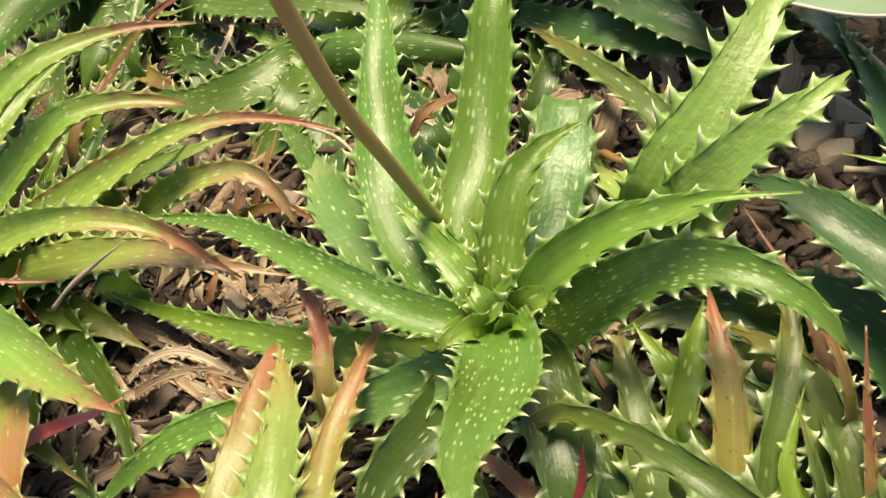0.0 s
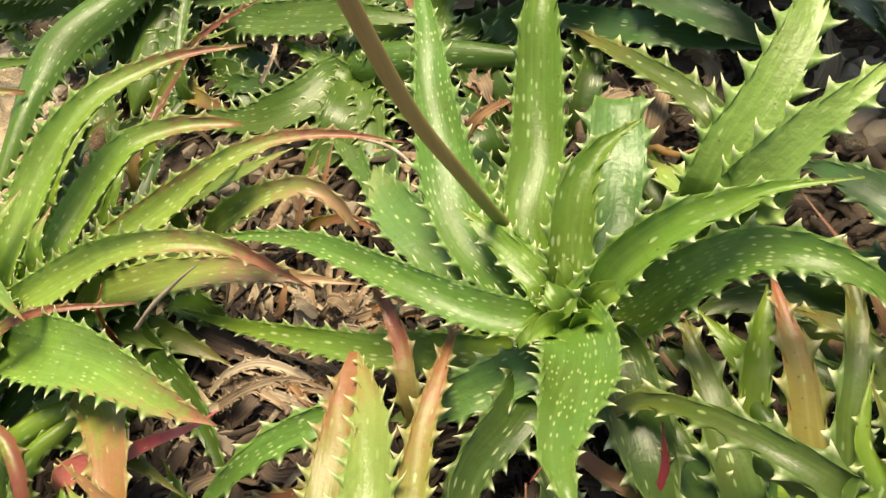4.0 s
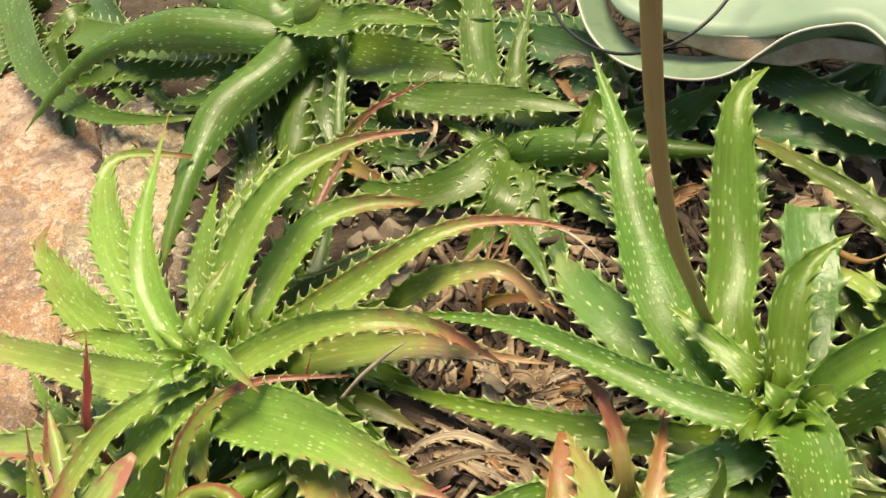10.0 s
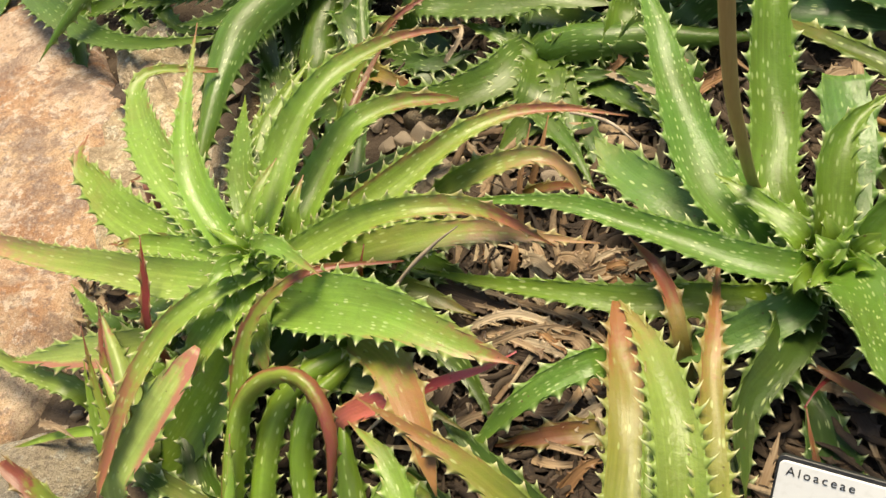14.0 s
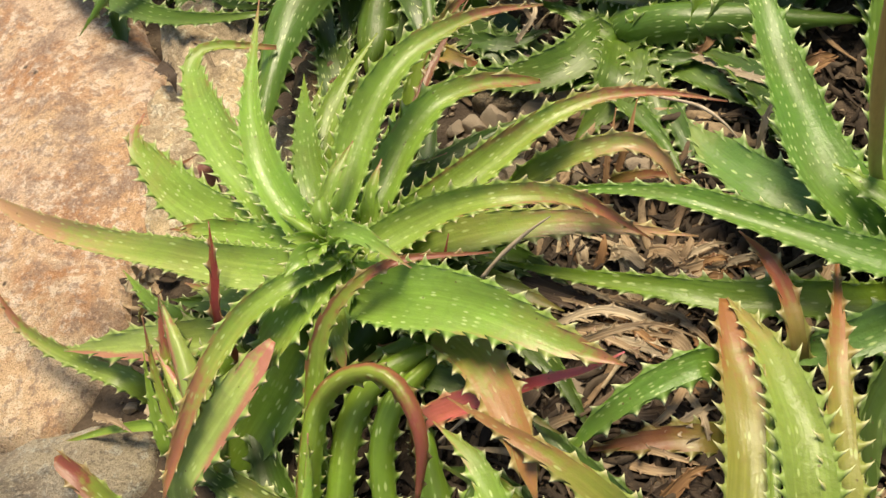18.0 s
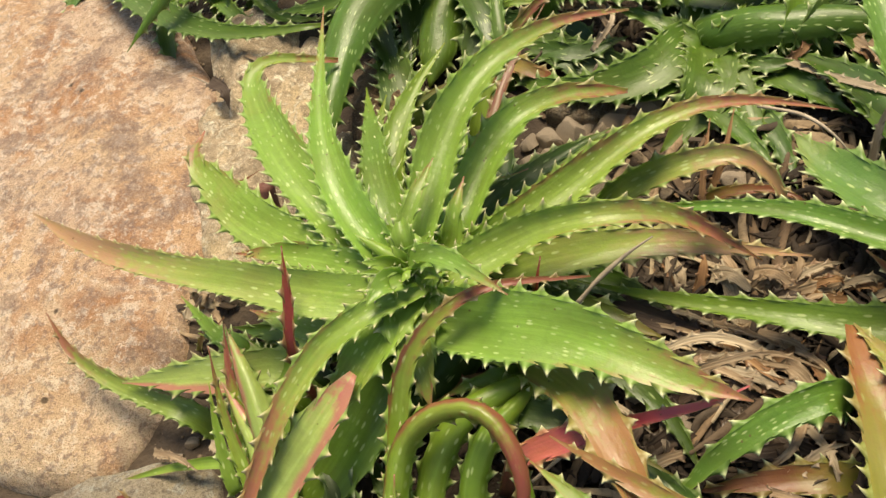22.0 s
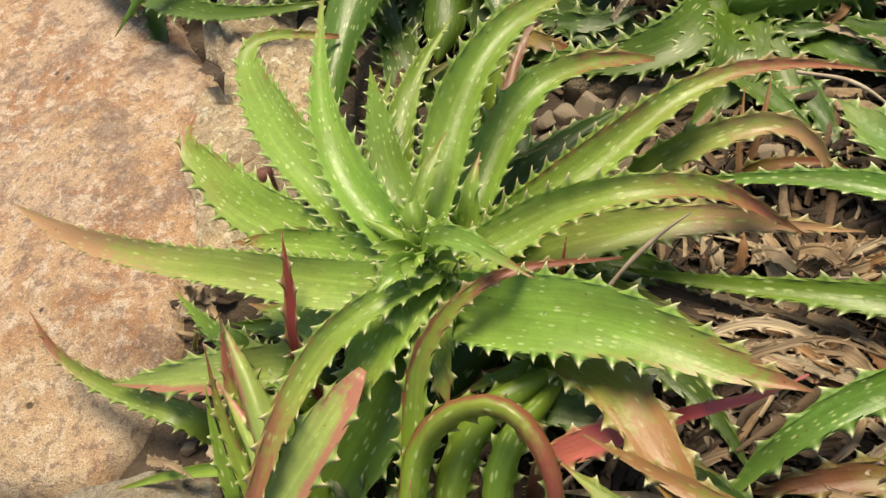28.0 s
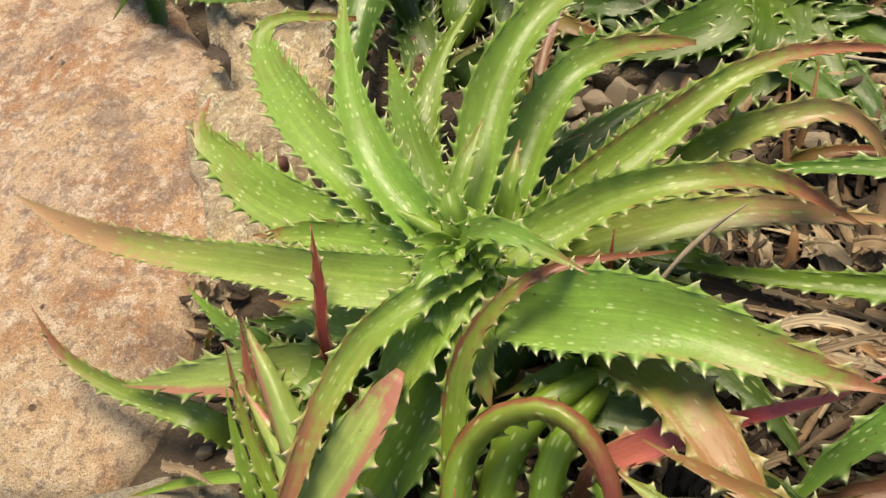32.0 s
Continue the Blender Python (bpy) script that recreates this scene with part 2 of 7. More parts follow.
def plain(name, a, b, scale, rough=0.6, bump=0.3, dist=0.002, stretch=(1, 1, 1), metal=0.0, spec=0.4, dark=None):
    """A two-colour grained material in object space, with an own offset for each object."""
    m, nt, bsdf = nodes_of(name)
    co = node(nt, "TexCoord").outputs["Object"]
    off = node(nt, "CombineXYZ", X=mth(nt, "MULTIPLY", node(nt, "ObjectInfo").outputs["Random"], 19.0))
    mp = node(nt, "Mapping", Vector=co, Location=off.outputs[0], Scale=stretch)
    n1 = node(nt, "TexNoise", Vector=mp.outputs[0], Scale=scale, Detail=6.0, Roughness=0.62).outputs[0]
    n2 = node(nt, "TexNoise", Vector=mp.outputs[0], Scale=scale * 9, Detail=3.0).outputs[0]
    col = mix(nt, ramp(nt, n1, 0.33, 0.67), a, b)
    col = mix(nt, mth(nt, "MULTIPLY", ramp(nt, n2, 0.5, 0.8), 0.45), col, dark or tuple(c * 0.45 for c in a))
    hsv = node(nt, "HueSaturation", Color=col, Value=mth(nt, "ADD", 0.8, mth(nt, "MULTIPLY", node(nt, "ObjectInfo").outputs["Random"], 0.4)))
    nt.links.new(hsv.outputs[0], bsdf.inputs["Base Color"])
    bsdf.inputs["Roughness"].default_value = rough
    bsdf.inputs["Metallic"].default_value = metal
    bsdf.inputs["Specular IOR Level"].default_value = spec
    b_ = node(nt, "Bump", Height=mth(nt, "ADD", n1, mth(nt, "MULTIPLY", n2, 0.5)), Strength=bump, Distance=dist)
    nt.links.new(b_.outputs[0], bsdf.inputs["Normal"])
    return m


LEAF = {s: leaf_material(s) for s in STYLES}


def tooth_material(style):
    base, blade, tip, start, spots, rim = (STYLES | DEAD_PAL)[style]
    m, nt, bsdf = nodes_of("teeth_" + style)
    uv = node(nt, "UVMap")
    uv.uv_map = "rise"
    xyz = node(nt, "SeparateXYZ", Vector=uv.outputs[0])
    r, along = xyz.outputs[0], xyz.outputs[1]
    own = node(nt, "UVMap")
    own.uv_map = "own"
    rand = node(nt, "SeparateXYZ", Vector=own.outputs[0]).outputs[0]
    pale = (0.70, 0.74, 0.42) if style not in DEAD_PAL else tip
    col = mix(nt, ramp(nt, along, 0.02, 0.45), base, blade)
    col = mix(nt, mth(nt, "MULTIPLY", ramp(nt, along, start - 0.15, start + 0.2), 0.85), col, tip)
    col = mix(nt, 0.22, col, (0.30, 0.42, 0.13) if style not in DEAD_PAL else blade)
    hot = tuple((1 - min(rim, 1) * 0.45) * a + min(rim, 1) * 0.45 * c for a, c in zip(pale, tip))
    col = mix(nt, ramp(nt, r, 0.25, 0.80), col, hot)
    col = mix(nt, ramp(nt, r, 0.90, 1.0), col, (0.52, 0.36, 0.20))
    col = leaf_tone(nt, col, rand)
    nt.links.new(col, bsdf.inputs["Base Color"])
    bsdf.inputs["Roughness"].default_value, bsdf.inputs["Specular IOR Level"].default_value = 0.42, 0.4
    return m


SOIL = plain("soil", (0.06, 0.042, 0.03), (0.11, 0.08, 0.056), 26, 0.95, 0.9, 0.006)
STRAW_PALE = plain("dry_leaf_pale", (0.56, 0.42, 0.26), (0.42, 0.27, 0.14), 30, 0.7, 0.5, 0.002, (1, 4, 1))
PEBBLE = plain("pebble", (0.40, 0.32, 0.235), (0.29, 0.225, 0.165), 30, 0.85, 0.5, 0.002)
def stalk_material():
    """Smooth brown stem, greenish towards its foot, with fine lengthwise streaks."""
    m, nt, bsdf = nodes_of("stalk")
    co = node(nt, "TexCoord").outputs["Object"]
    z = node(nt, "SeparateXYZ", Vector=co).outputs[2]
    mp = node(nt, "Mapping", Vector=co, Scale=(500, 500, 14))
    st = node(nt, "TexNoise", Vector=mp.outputs[0], Scale=1.0, Detail=3.0).outputs[0]
    col = mix(nt, ramp(nt, z, 0.05, 0.17), (0.22, 0.27, 0.06), (0.42, 0.265, 0.11))
    col = mix(nt, mth(nt, "MULTIPLY", ramp(nt, st, 0.42, 0.66), 0.3), col, (0.28, 0.165, 0.065))
    nt.links.new(col, bsdf.inputs["Base Color"])
    bsdf.inputs["Roughness"].default_value = 0.45
    nt.links.new(node(nt, "Bump", Height=st, Strength=0.2, Distance=0.0008).outputs[0], bsdf.inputs["Normal"])
    return m


STALK = stalk_material()
TWIG = plain("twig", (0.55, 0.46, 0.36), (0.38, 0.30, 0.22), 60, 0.85, 0.5, 0.001, (1, 1, 0.2))
DEAD_PAL = {
    "straw": ((0.43, 0.32, 0.21), (0.37, 0.26, 0.165), (0.27, 0.175, 0.10), 0.5, 0.0, 0.8),
    "bark": ((0.109, 0.077, 0.055), (0.094, 0.064, 0.046), (0.073, 0.047, 0.034), 0.5, 0.0, 0.8),
    "chip": ((0.304, 0.176, 0.084), (0.268, 0.146, 0.065), (0.207, 0.103, 0.051), 0.5, 0.0, 0.8),
    "tan": ((0.562, 0.459, 0.323), (0.500, 0.394, 0.273), (0.382, 0.282, 0.182), 0.5, 0.0, 0.8),
}


def dead_material(style):
    """Dry, fibrous leaf tissue: streaks along the leaf, blotches, no gloss."""
    a, b, c = DEAD_PAL[style][:3]
    m, nt, bsdf = nodes_of("dead_" + style)
    uv = node(nt, "UVMap")
    uv.uv_map = "size"
    sq = node(nt, "Mapping", Vector=uv.outputs[0], Scale=(25, 420, 1), Location=(3, 1, 0))
    st = node(nt, "TexNoise", Vector=sq.outputs[0], Scale=1.0, Detail=4.0).outputs[0]
    bl = node(nt, "TexNoise", Vector=uv.outputs[0], Scale=60.0, Detail=4.0).outputs[0]
    col = mix(nt, ramp(nt, st, 0.35, 0.65), a, c)
    col = mix(nt, mth(nt, "MULTIPLY", ramp(nt, bl, 0.4, 0.7), 0.6), col, b)
    nt.links.new(node(nt, "HueSaturation", Color=col, Value=mth(nt, "ADD", 0.75, mth(nt, "MULTIPLY", node(nt, "ObjectInfo").outputs["Random"], 0.5))).outputs[0], bsdf.inputs["Base Color"])
    bsdf.inputs["Roughness"].default_value, bsdf.inputs["Specular IOR Level"].default_value = 0.7, 0.3
    nt.links.new(node(nt, "Bump", Height=st, Strength=0.7, Distance=0.002).outputs[0], bsdf.inputs["Normal"])
    return m


def rock_material(name, light, warm, dark, grit=1.0, crumb=0.0, bleached=None):
    m, nt, bsdf = nodes_of(name)
    co = node(nt, "TexCoord").outputs["Object"]
    n1 = node(nt, "TexNoise", Vector=co, Scale=11.0, Detail=9.0, Roughness=0.66, Distortion=0.7).outputs[0]
    n2 = node(nt, "TexNoise", Vector=co, Scale=52.0, Detail=8.0, Roughness=0.76).outputs[0]
    n3 = node(nt, "TexNoise", Vector=co, Scale=110.0, Detail=5.0, Roughness=0.7).outputs[0]
    off = node(nt, "Mapping", Vector=co, Location=(3.1, 1.7, 0.4))
    n4 = node(nt, "TexNoise", Vector=off.outputs[0], Scale=17.0, Detail=9.0, Roughness=0.68).outputs[0]
    zone = node(nt, "TexNoise", Vector=off.outputs[0], Scale=5.0, Detail=5.0, Roughness=0.6, Distortion=0.6).outputs[0]
    ground = mix(nt, ramp(nt, zone, 0.42, 0.62), light, tuple(min(1, c * k) for c, k in zip(light, (1.12, 1.08, 0.92))))
    rust = mth(nt, "MULTIPLY", ramp(nt, n1, 0.46, 0.58), mth(nt, "ADD", 0.45, mth(nt, "MULTIPLY", ramp(nt, zone, 0.60, 0.38), 0.65)))
    col = mix(nt, rust, ground, warm)
    col = mix(nt, mth(nt, "MULTIPLY", ramp(nt, n2, 0.51, 0.58), 0.9), col, tuple(min(1, c * k) for c, k in zip(light, (1.30, 1.48, 1.62))))
    col = mix(nt, mth(nt, "MULTIPLY", ramp(nt, n4, 0.50, 0.62), 0.72), col, dark)
    if bleached:
        # a weathered cream corner with a ragged border
        away = nt.nodes.new("ShaderNodeVectorMath")
        away.operation = "DISTANCE"
        nt.links.new(co, away.inputs[0])
        away.inputs[1].default_value = (*bleached, 0.03)
        ragged = mth(nt, "ADD", away.outputs["Value"], mth(nt, "MULTIPLY", mth(nt, "SUBTRACT", n1, 0.5), 0.30))
        col = mix(nt, mth(nt, "MULTIPLY", ramp(nt, ragged, 0.15, 0.05), 0.5), col, (0.78, 0.63, 0.42))
    col = mix(nt, mth(nt, "MULTIPLY", ramp(nt, n3, 0.52, 0.61), 0.68), col, dark)
    n5 = node(nt, "TexNoise", Vector=co, Scale=300.0, Detail=5.0, Roughness=0.8).outputs[0]
    col = mix(nt, mth(nt, "MULTIPLY", ramp(nt, n5, 0.50, 0.66), 0.62), col, tuple(min(1, c * 1.5) for c in light))
    n6 = node(nt, "TexNoise", Vector=co, Scale=850.0, Detail=2.0).outputs[0]
    col = mix(nt, mth(nt, "MULTIPLY", ramp(nt, n6, 0.52, 0.64), 0.7), col, tuple(c * 0.55 for c in warm))
    pit = node(nt, "TexVoronoi", Vector=co, Scale=48.0)
    rare = node(nt, "SeparateColor", Color=pit.outputs["Color"])
    hole = mth(nt, "MULTIPLY", ramp(nt, pit.outputs["Distance"], 0.22, 0.12), mth(nt, "GREATER_THAN", rare.outputs[0], 0.93))
    col = mix(nt, mth(nt, "MULTIPLY", hole, 0.8), col, (0.05, 0.035, 0.025))
    nt.links.new(col, bsdf.inputs["Base Color"])
    bsdf.inputs["Roughness"].default_value, bsdf.inputs["Specular IOR Level"].default_value = 0.85, 0.25
    h = mth(nt, "ADD", mth(nt, "MULTIPLY", n2, 1.2), mth(nt, "MULTIPLY", n3, 0.9 * grit))
    h = mth(nt, "ADD", h, mth(nt, "MULTIPLY", mth(nt, "ADD", n5, n6), 0.35))
    h = mth(nt, "SUBTRACT", h, mth(nt, "MULTIPLY", hole, 0.5))
    if crumb:
        lump = node(nt, "TexVoronoi", Vector=co, Scale=170.0)
        lump.feature = "SMOOTH_F1"
        h = mth(nt, "SUBTRACT", h, mth(nt, "MULTIPLY", mth(nt, "MULTIPLY", lump.outputs["Distance"], ramp(nt, n2, 0.40, 0.60)), crumb))
    nt.links.new(node(nt, "Bump", Height=h, Strength=0.75 * grit, Distance=0.006).outputs[0], bsdf.inputs["Normal"])
    return m


def island_material(name, cols, rough=0.85):
    """Scattered bits in several tones, each bit its own."""
    m, nt, bsdf = nodes_of(name)
    r = node(nt, "NewGeometry").outputs["Random Per Island"]
    cr = nt.nodes.new("ShaderNodeValToRGB")
    nt.links.new(r, cr.inputs[0])
    el = cr.color_ramp.elements
    while len(el) < len(cols):
        el.new(0.5)
    for i, c in enumerate(cols):
        el[i].position, el[i].color = i / (len(cols) - 1), (*c, 1)
    co = node(nt, "TexCoord").outputs["Object"]
    n = node(nt, "TexNoise", Vector=co, Scale=260.0, Detail=4.0, Roughness=0.7).outputs[0]
    n0 = node(nt, "TexNoise", Vector=co, Scale=40.0, Detail=3.0).outputs[0]
    col = mix(nt, mth(nt, "MULTIPLY", ramp(nt, n, 0.42, 0.72), 0.55), cr.outputs[0], (0.09, 0.06, 0.04))
    col = mix(nt, mth(nt, "MULTIPLY", ramp(nt, n0, 0.45, 0.7), 0.3), col, (0.17, 0.12, 0.078))
    nt.links.new(col, bsdf.inputs["Base Color"])
    bsdf.inputs["Roughness"].default_value, bsdf.inputs["Specular IOR Level"].default_value = rough, 0.25
    nt.links.new(node(nt, "Bump", Height=n, Strength=0.5, Distance=0.002).outputs[0], bsdf.inputs["Normal"])
    return m


LEAF |= {s: dead_material(s) for s in DEAD_PAL}
ROCK = rock_material("sandstone", (0.62, 0.45, 0.335), (0.48, 0.235, 0.115), (0.24, 0.17, 0.145), bleached=(0.045, -0.278))
ROCK_PALE = rock_material("pale_sandstone", (0.64, 0.51, 0.36), (0.56, 0.42, 0.28), (0.36, 0.27, 0.18), 1.0, 1.2)
ROCK_GREY = rock_material("grey_sandstone", (0.34, 0.27, 0.19), (0.30, 0.205, 0.12), (0.15, 0.11, 0.08), 1.8)
ROCK_ASH = rock_material("ash_sandstone", (0.54, 0.46, 0.36), (0.46, 0.36, 0.26), (0.24, 0.19, 0.15), 1.5)
ROCK_BROWN = rock_material("brown_sandstone", (0.31, 0.215, 0.13), (0.27, 0.165, 0.09), (0.13, 0.085, 0.055), 1.6)
LITTER = island_material("litter", [(0.02, 0.015, 0.012), (0.034, 0.025, 0.02), (0.05, 0.037, 0.029), (0.072, 0.053, 0.039), (0.04, 0.031, 0.026), (0.105, 0.08, 0.06), (0.032, 0.024, 0.019)])
STRAWS = island_material("straw_bits", [(0.44, 0.32, 0.20), (0.26, 0.165, 0.095), (0.56, 0.44, 0.29), (0.18, 0.115, 0.07), (0.12, 0.08, 0.052), (0.38, 0.24, 0.13)], 0.7)
GRIT = island_material("grit", [(0.20, 0.145, 0.10), (0.33, 0.25, 0.165), (0.26, 0.19, 0.13), (0.42, 0.33, 0.23)])
AGAVE = plain("agave_skin", (0.25, 0.345, 0.235), (0.205, 0.295, 0.195), 9, 0.45, 0.08, 0.001, dark=(0.22, 0.29, 0.19))
AGAVE_UNDER = plain("agave_underside", (0.20, 0.29, 0.17), (0.16, 0.24, 0.14), 12, 0.55, 0.08, 0.001)
AGAVE_RIM = plain("agave_rim", (0.72, 0.68, 0.58), (0.60, 0.53, 0.42), 40, 0.6, 0.2, 0.001)
AGAVE_DRY = plain("agave_dry_edge", (0.62, 0.50, 0.38), (0.45, 0.30, 0.20), 45, 0.7, 0.5, 0.002)
BLACK = plain("black_rubber", (0.018, 0.018, 0.02), (0.03, 0.03, 0.032), 60, 0.4, 0.05)
CARD = plain("white_plastic", (0.80, 0.80, 0.79), (0.74, 0.74, 0.73), 25, 0.35, 0.05, 0.0005, dark=(0.62, 0.61, 0.58))
INK = plain("ink", (0.02, 0.02, 0.022), (0.03, 0.03, 0.03), 60, 0.5, 0.0)
STEEL = plain("stake_metal", (0.35, 0.35, 0.34), (0.28, 0.27, 0.26), 60, 0.4, 0.1, metal=0.8)


TEETH = {s: tooth_material(s) for s in (*STYLES, *DEAD_PAL)}

# ---- makers ----


def part(name, bm, material, parent=None, label="", smooth=True):
    me = bpy.data.meshes.new(name)
    bm.to_mesh(me)
    bm.free()
    if smooth:
        me.polygons.foreach_set("use_smooth", [True] * len(me.polygons))
    me.materials.append(material)
    ob = new(name, me)
    ob.parent = parent
    if label:
        tagged(ob, label)
    return ob


def spline(points, n):
    """n + 1 places at even steps along a smooth curve through the points."""
    P = [Vector(p) for p in points]
    P = [P[0] * 2 - P[1]] + P + [P[-1] * 2 - P[-2]]
    fine = []
    for i in range(1, len(P) - 2):
        a, b, c, d = P[i - 1 : i + 3]
        for k in range(24):
            t = k / 24
            fine.append(0.5 * (2 * b + (c - a) * t + (2 * a - 5 * b + 4 * c - d) * t * t + (3 * b - a - 3 * c + d) * t**3))
    fine.append(P[-2])
    run = [0.0]
    for a, b in zip(fine, fine[1:]):
        run.append(run[-1] + (b - a).length)
    out, j = [], 0
    for i in range(n + 1):
        s = run[-1] * i / n
        while j < len(run) - 2 and run[j + 1] < s:
            j += 1
        k = (s - run[j]) / max(run[j + 1] - run[j], 1e-9)
        out.append(fine[j].lerp(fine[j + 1], min(max(k, 0), 1)))
    return out, run[-1]


def ground_height(x, y):
    """The bed rises gently to the east, with soft humps."""
    z = 0.115 + 0.10 * max(-0.75, min(0.5, x))
    return z + 0.010 * noise.noise((x * 7, y * 7, 0.3)) + 0.004 * noise.noise((x * 31, y * 31, 4.0))


ACROSS = (-1.0, -0.72, -0.38, 0.0, 0.38, 0.72, 1.0)
BELOW = (0.80, 0.42, 0.0, -0.42, -0.80)
rng = random.Random(7)


def aloe(at, label):
    return tagged(empty("aloe_plant", at), label, "succulent", "aloe plants")


def empty(name, at):
    ob = new(name)
    ob.location, ob.empty_display_size = at, 0.02
    bpy.context.view_layer.update()
    return ob


def widths_along(points, girth, n):
    """Half widths at n + 1 even steps along a curve whose full widths are known at its points."""
    run = [0.0]
    for a, b in zip(points, points[1:]):
        run.append(run[-1] + (b - a).length)
    out = []
    for i in range(n + 1):
        s = run[-1] * i / n
        j = max(k for k in range(len(run) - 1) if run[k] <= s + 1e-9)
        f = min((s - run[j]) / max(run[j + 1] - run[j], 1e-9), 1)
        out.append(0.5 * (girth[j] + (girth[j + 1] - girth[j]) * f))
    for _ in range(2):
        out = [out[0]] + [(a + 2 * b + c) / 4 for a, b, c in zip(out, out[1:], out[2:])] + [out[-1]]
    return out


def leaf(plant, style, width, *points, taper=None, blunt=0.0, tip=1.0, roll=0.0, fold=None, teeth=True, thin=False, spine=None, tooth=1.0, side=0, girth=None, tone=None):
    """A thick, channelled aloe leaf along a curve, with a row of teeth on each edge."""
    fold = rng.uniform(0.16, 0.38) if fold is None else fold + 0.10
    roll += rng.uniform(-5, 5) if girth else rng.uniform(-14, 14)
    taper = taper or (2.3 if style in ("olive", "olivered", "orange", "pink", "pale") else 1.75)
    spine = spine or (1.15 if style in ("olive", "olivered", "orange", "pink", "pale") else 1.0)
    red_side = side or rng.choice((-1, 1))
    base = plant.location
    n = 26
    pts = [Vector(p) - base for p in points]
    flat = Vector((pts[0].x, pts[0].y, 0))
    if not thin and 0.004 < flat.length < 0.065:
        pts.insert(0, Vector((flat.x * 0.15, flat.y * 0.15, pts[0].z - 0.018)))
    elif not thin:
        back = (pts[0] - pts[1]).normalized() * 0.02
        low = Vector((pts[0].x + back.x, pts[0].y + back.y, 0))
        low.z = ground_height(low.x + base.x, low.y + base.y) - base.z - 0.006
        pts.insert(0, low)
    line, length = spline(pts, n)
    half_widths = girth and widths_along(pts, (girth[0] * 0.92,) * (len(pts) - len(girth)) + tuple(girth), n)
    bm = bmesh.new()
    size, frac, own = (bm.loops.layers.uv.new(k) for k in ("size", "frac", "own"))
    tb = bmesh.new()
    tuv, town = tb.loops.layers.uv.new("rise"), tb.loops.layers.uv.new("own")
    tone = rng.random() if tone is None else tone
    up_ref = Vector((0.05, -0.45, 1)).normalized()
    rings, info = [], []
    half = pts[max(len(pts) // 2, 2)] - pts[min(1, len(pts) - 3)] if len(pts) > 3 else pts[-1] - pts[0]
    side_old = half.cross(up_ref).normalized()
    phase = rng.uniform(0, 6)
    for i, c in enumerate(line):
        u = i / n
        t = (line[min(i + 1, n)] - line[max(i - 1, 0)]).normalized()
        side = t.cross(up_ref)
        if side.length < 0.35:
            side = side + side_old * 0.8
        side.normalize()
        if side.dot(side_old) < 0:
            side = -side
        side = side * 0.6 + side_old * 0.4
        side = (side - t * side.dot(t)).normalized()
        side_old = side
        up = side.cross(t).normalized()
        a = radians(roll) * (0.4 + 0.6 * u)
        s_, n_ = side * math.cos(a) + up * math.sin(a), up * math.cos(a) - side * math.sin(a)
        uu = u * (1 - blunt * 0.55)
        w = width * 0.5 * max(1 - uu**taper, 0.0) ** 1.08 * (0.86 + 0.14 * min(1, u * 7))
        w *= 1 + 0.035 * math.sin(u * 9 + phase) + 0.02 * math.sin(u * 23 + phase * 2)
        if blunt and u > 0.9:
            w *= math.sqrt(max(1 - ((u - 0.9) / 0.1) ** 2, 0.02))
        if girth:
            w = half_widths[i] * (1 + 0.02 * math.sin(u * 9 + phase) + 0.012 * math.sin(u * 23 + phase * 2))
        w = max(w, 0.0006)
        thick = (min(0.0075, 0.0018 + w * 0.34) * (1 - 0.5 * u) + 0.12 * w) * min(1, w / 0.006)
        if thin:
            thick *= 0.22
        wave = 0.06 * w
        ring = []
        for v in ACROSS:
            ring.append((c + s_ * (w * v) + n_ * (fold * w * v * v + wave * math.sin(u * 17 + phase + 2.4 * v)), v))
        for v in BELOW:
            ring.append((c + s_ * (w * v) + n_ * (fold * w * v * v + wave * math.sin(u * 17 + phase + 2.4 * v) - thick * math.sqrt(1 - v * v)), v))
        rings.append([bm.verts.new(p) for p, _ in ring])
        info.append((u * length, w, c, s_, n_, t, [v for _, v in ring], u, ring[0][0], ring[6][0]))
    m = len(rings[0])
    for i in range(n):
        for k in range(m):
            k2 = (k + 1) % m
            f = bm.faces.new((rings[i][k], rings[i][k2], rings[i + 1][k2], rings[i + 1][k]))
            for loop, (r, q) in zip(f.loops, ((i, k), (i, k2), (i + 1, k2), (i + 1, k))):
                s, w, v, u = info[r][0], info[r][1], info[r][6][q], info[r][7]
                loop[size].uv = (s, v * w + (0.2 if k >= 6 else 0))
                loop[frac].uv = (min(u * tip, 1.0), v * red_side)
                loop[own].uv = (tone, 0)
    bm.faces.new(rings[0])
    bm.faces.new(reversed(rings[-1]))
    for a, b in zip(rings, rings[1:]):
        for k in (0, 6):
            bm.edges.get((a[k], b[k])).smooth = False
    bmesh.ops.recalc_face_normals(bm, faces=bm.faces)
    ob = part("leaf", bm, LEAF[style], plant)
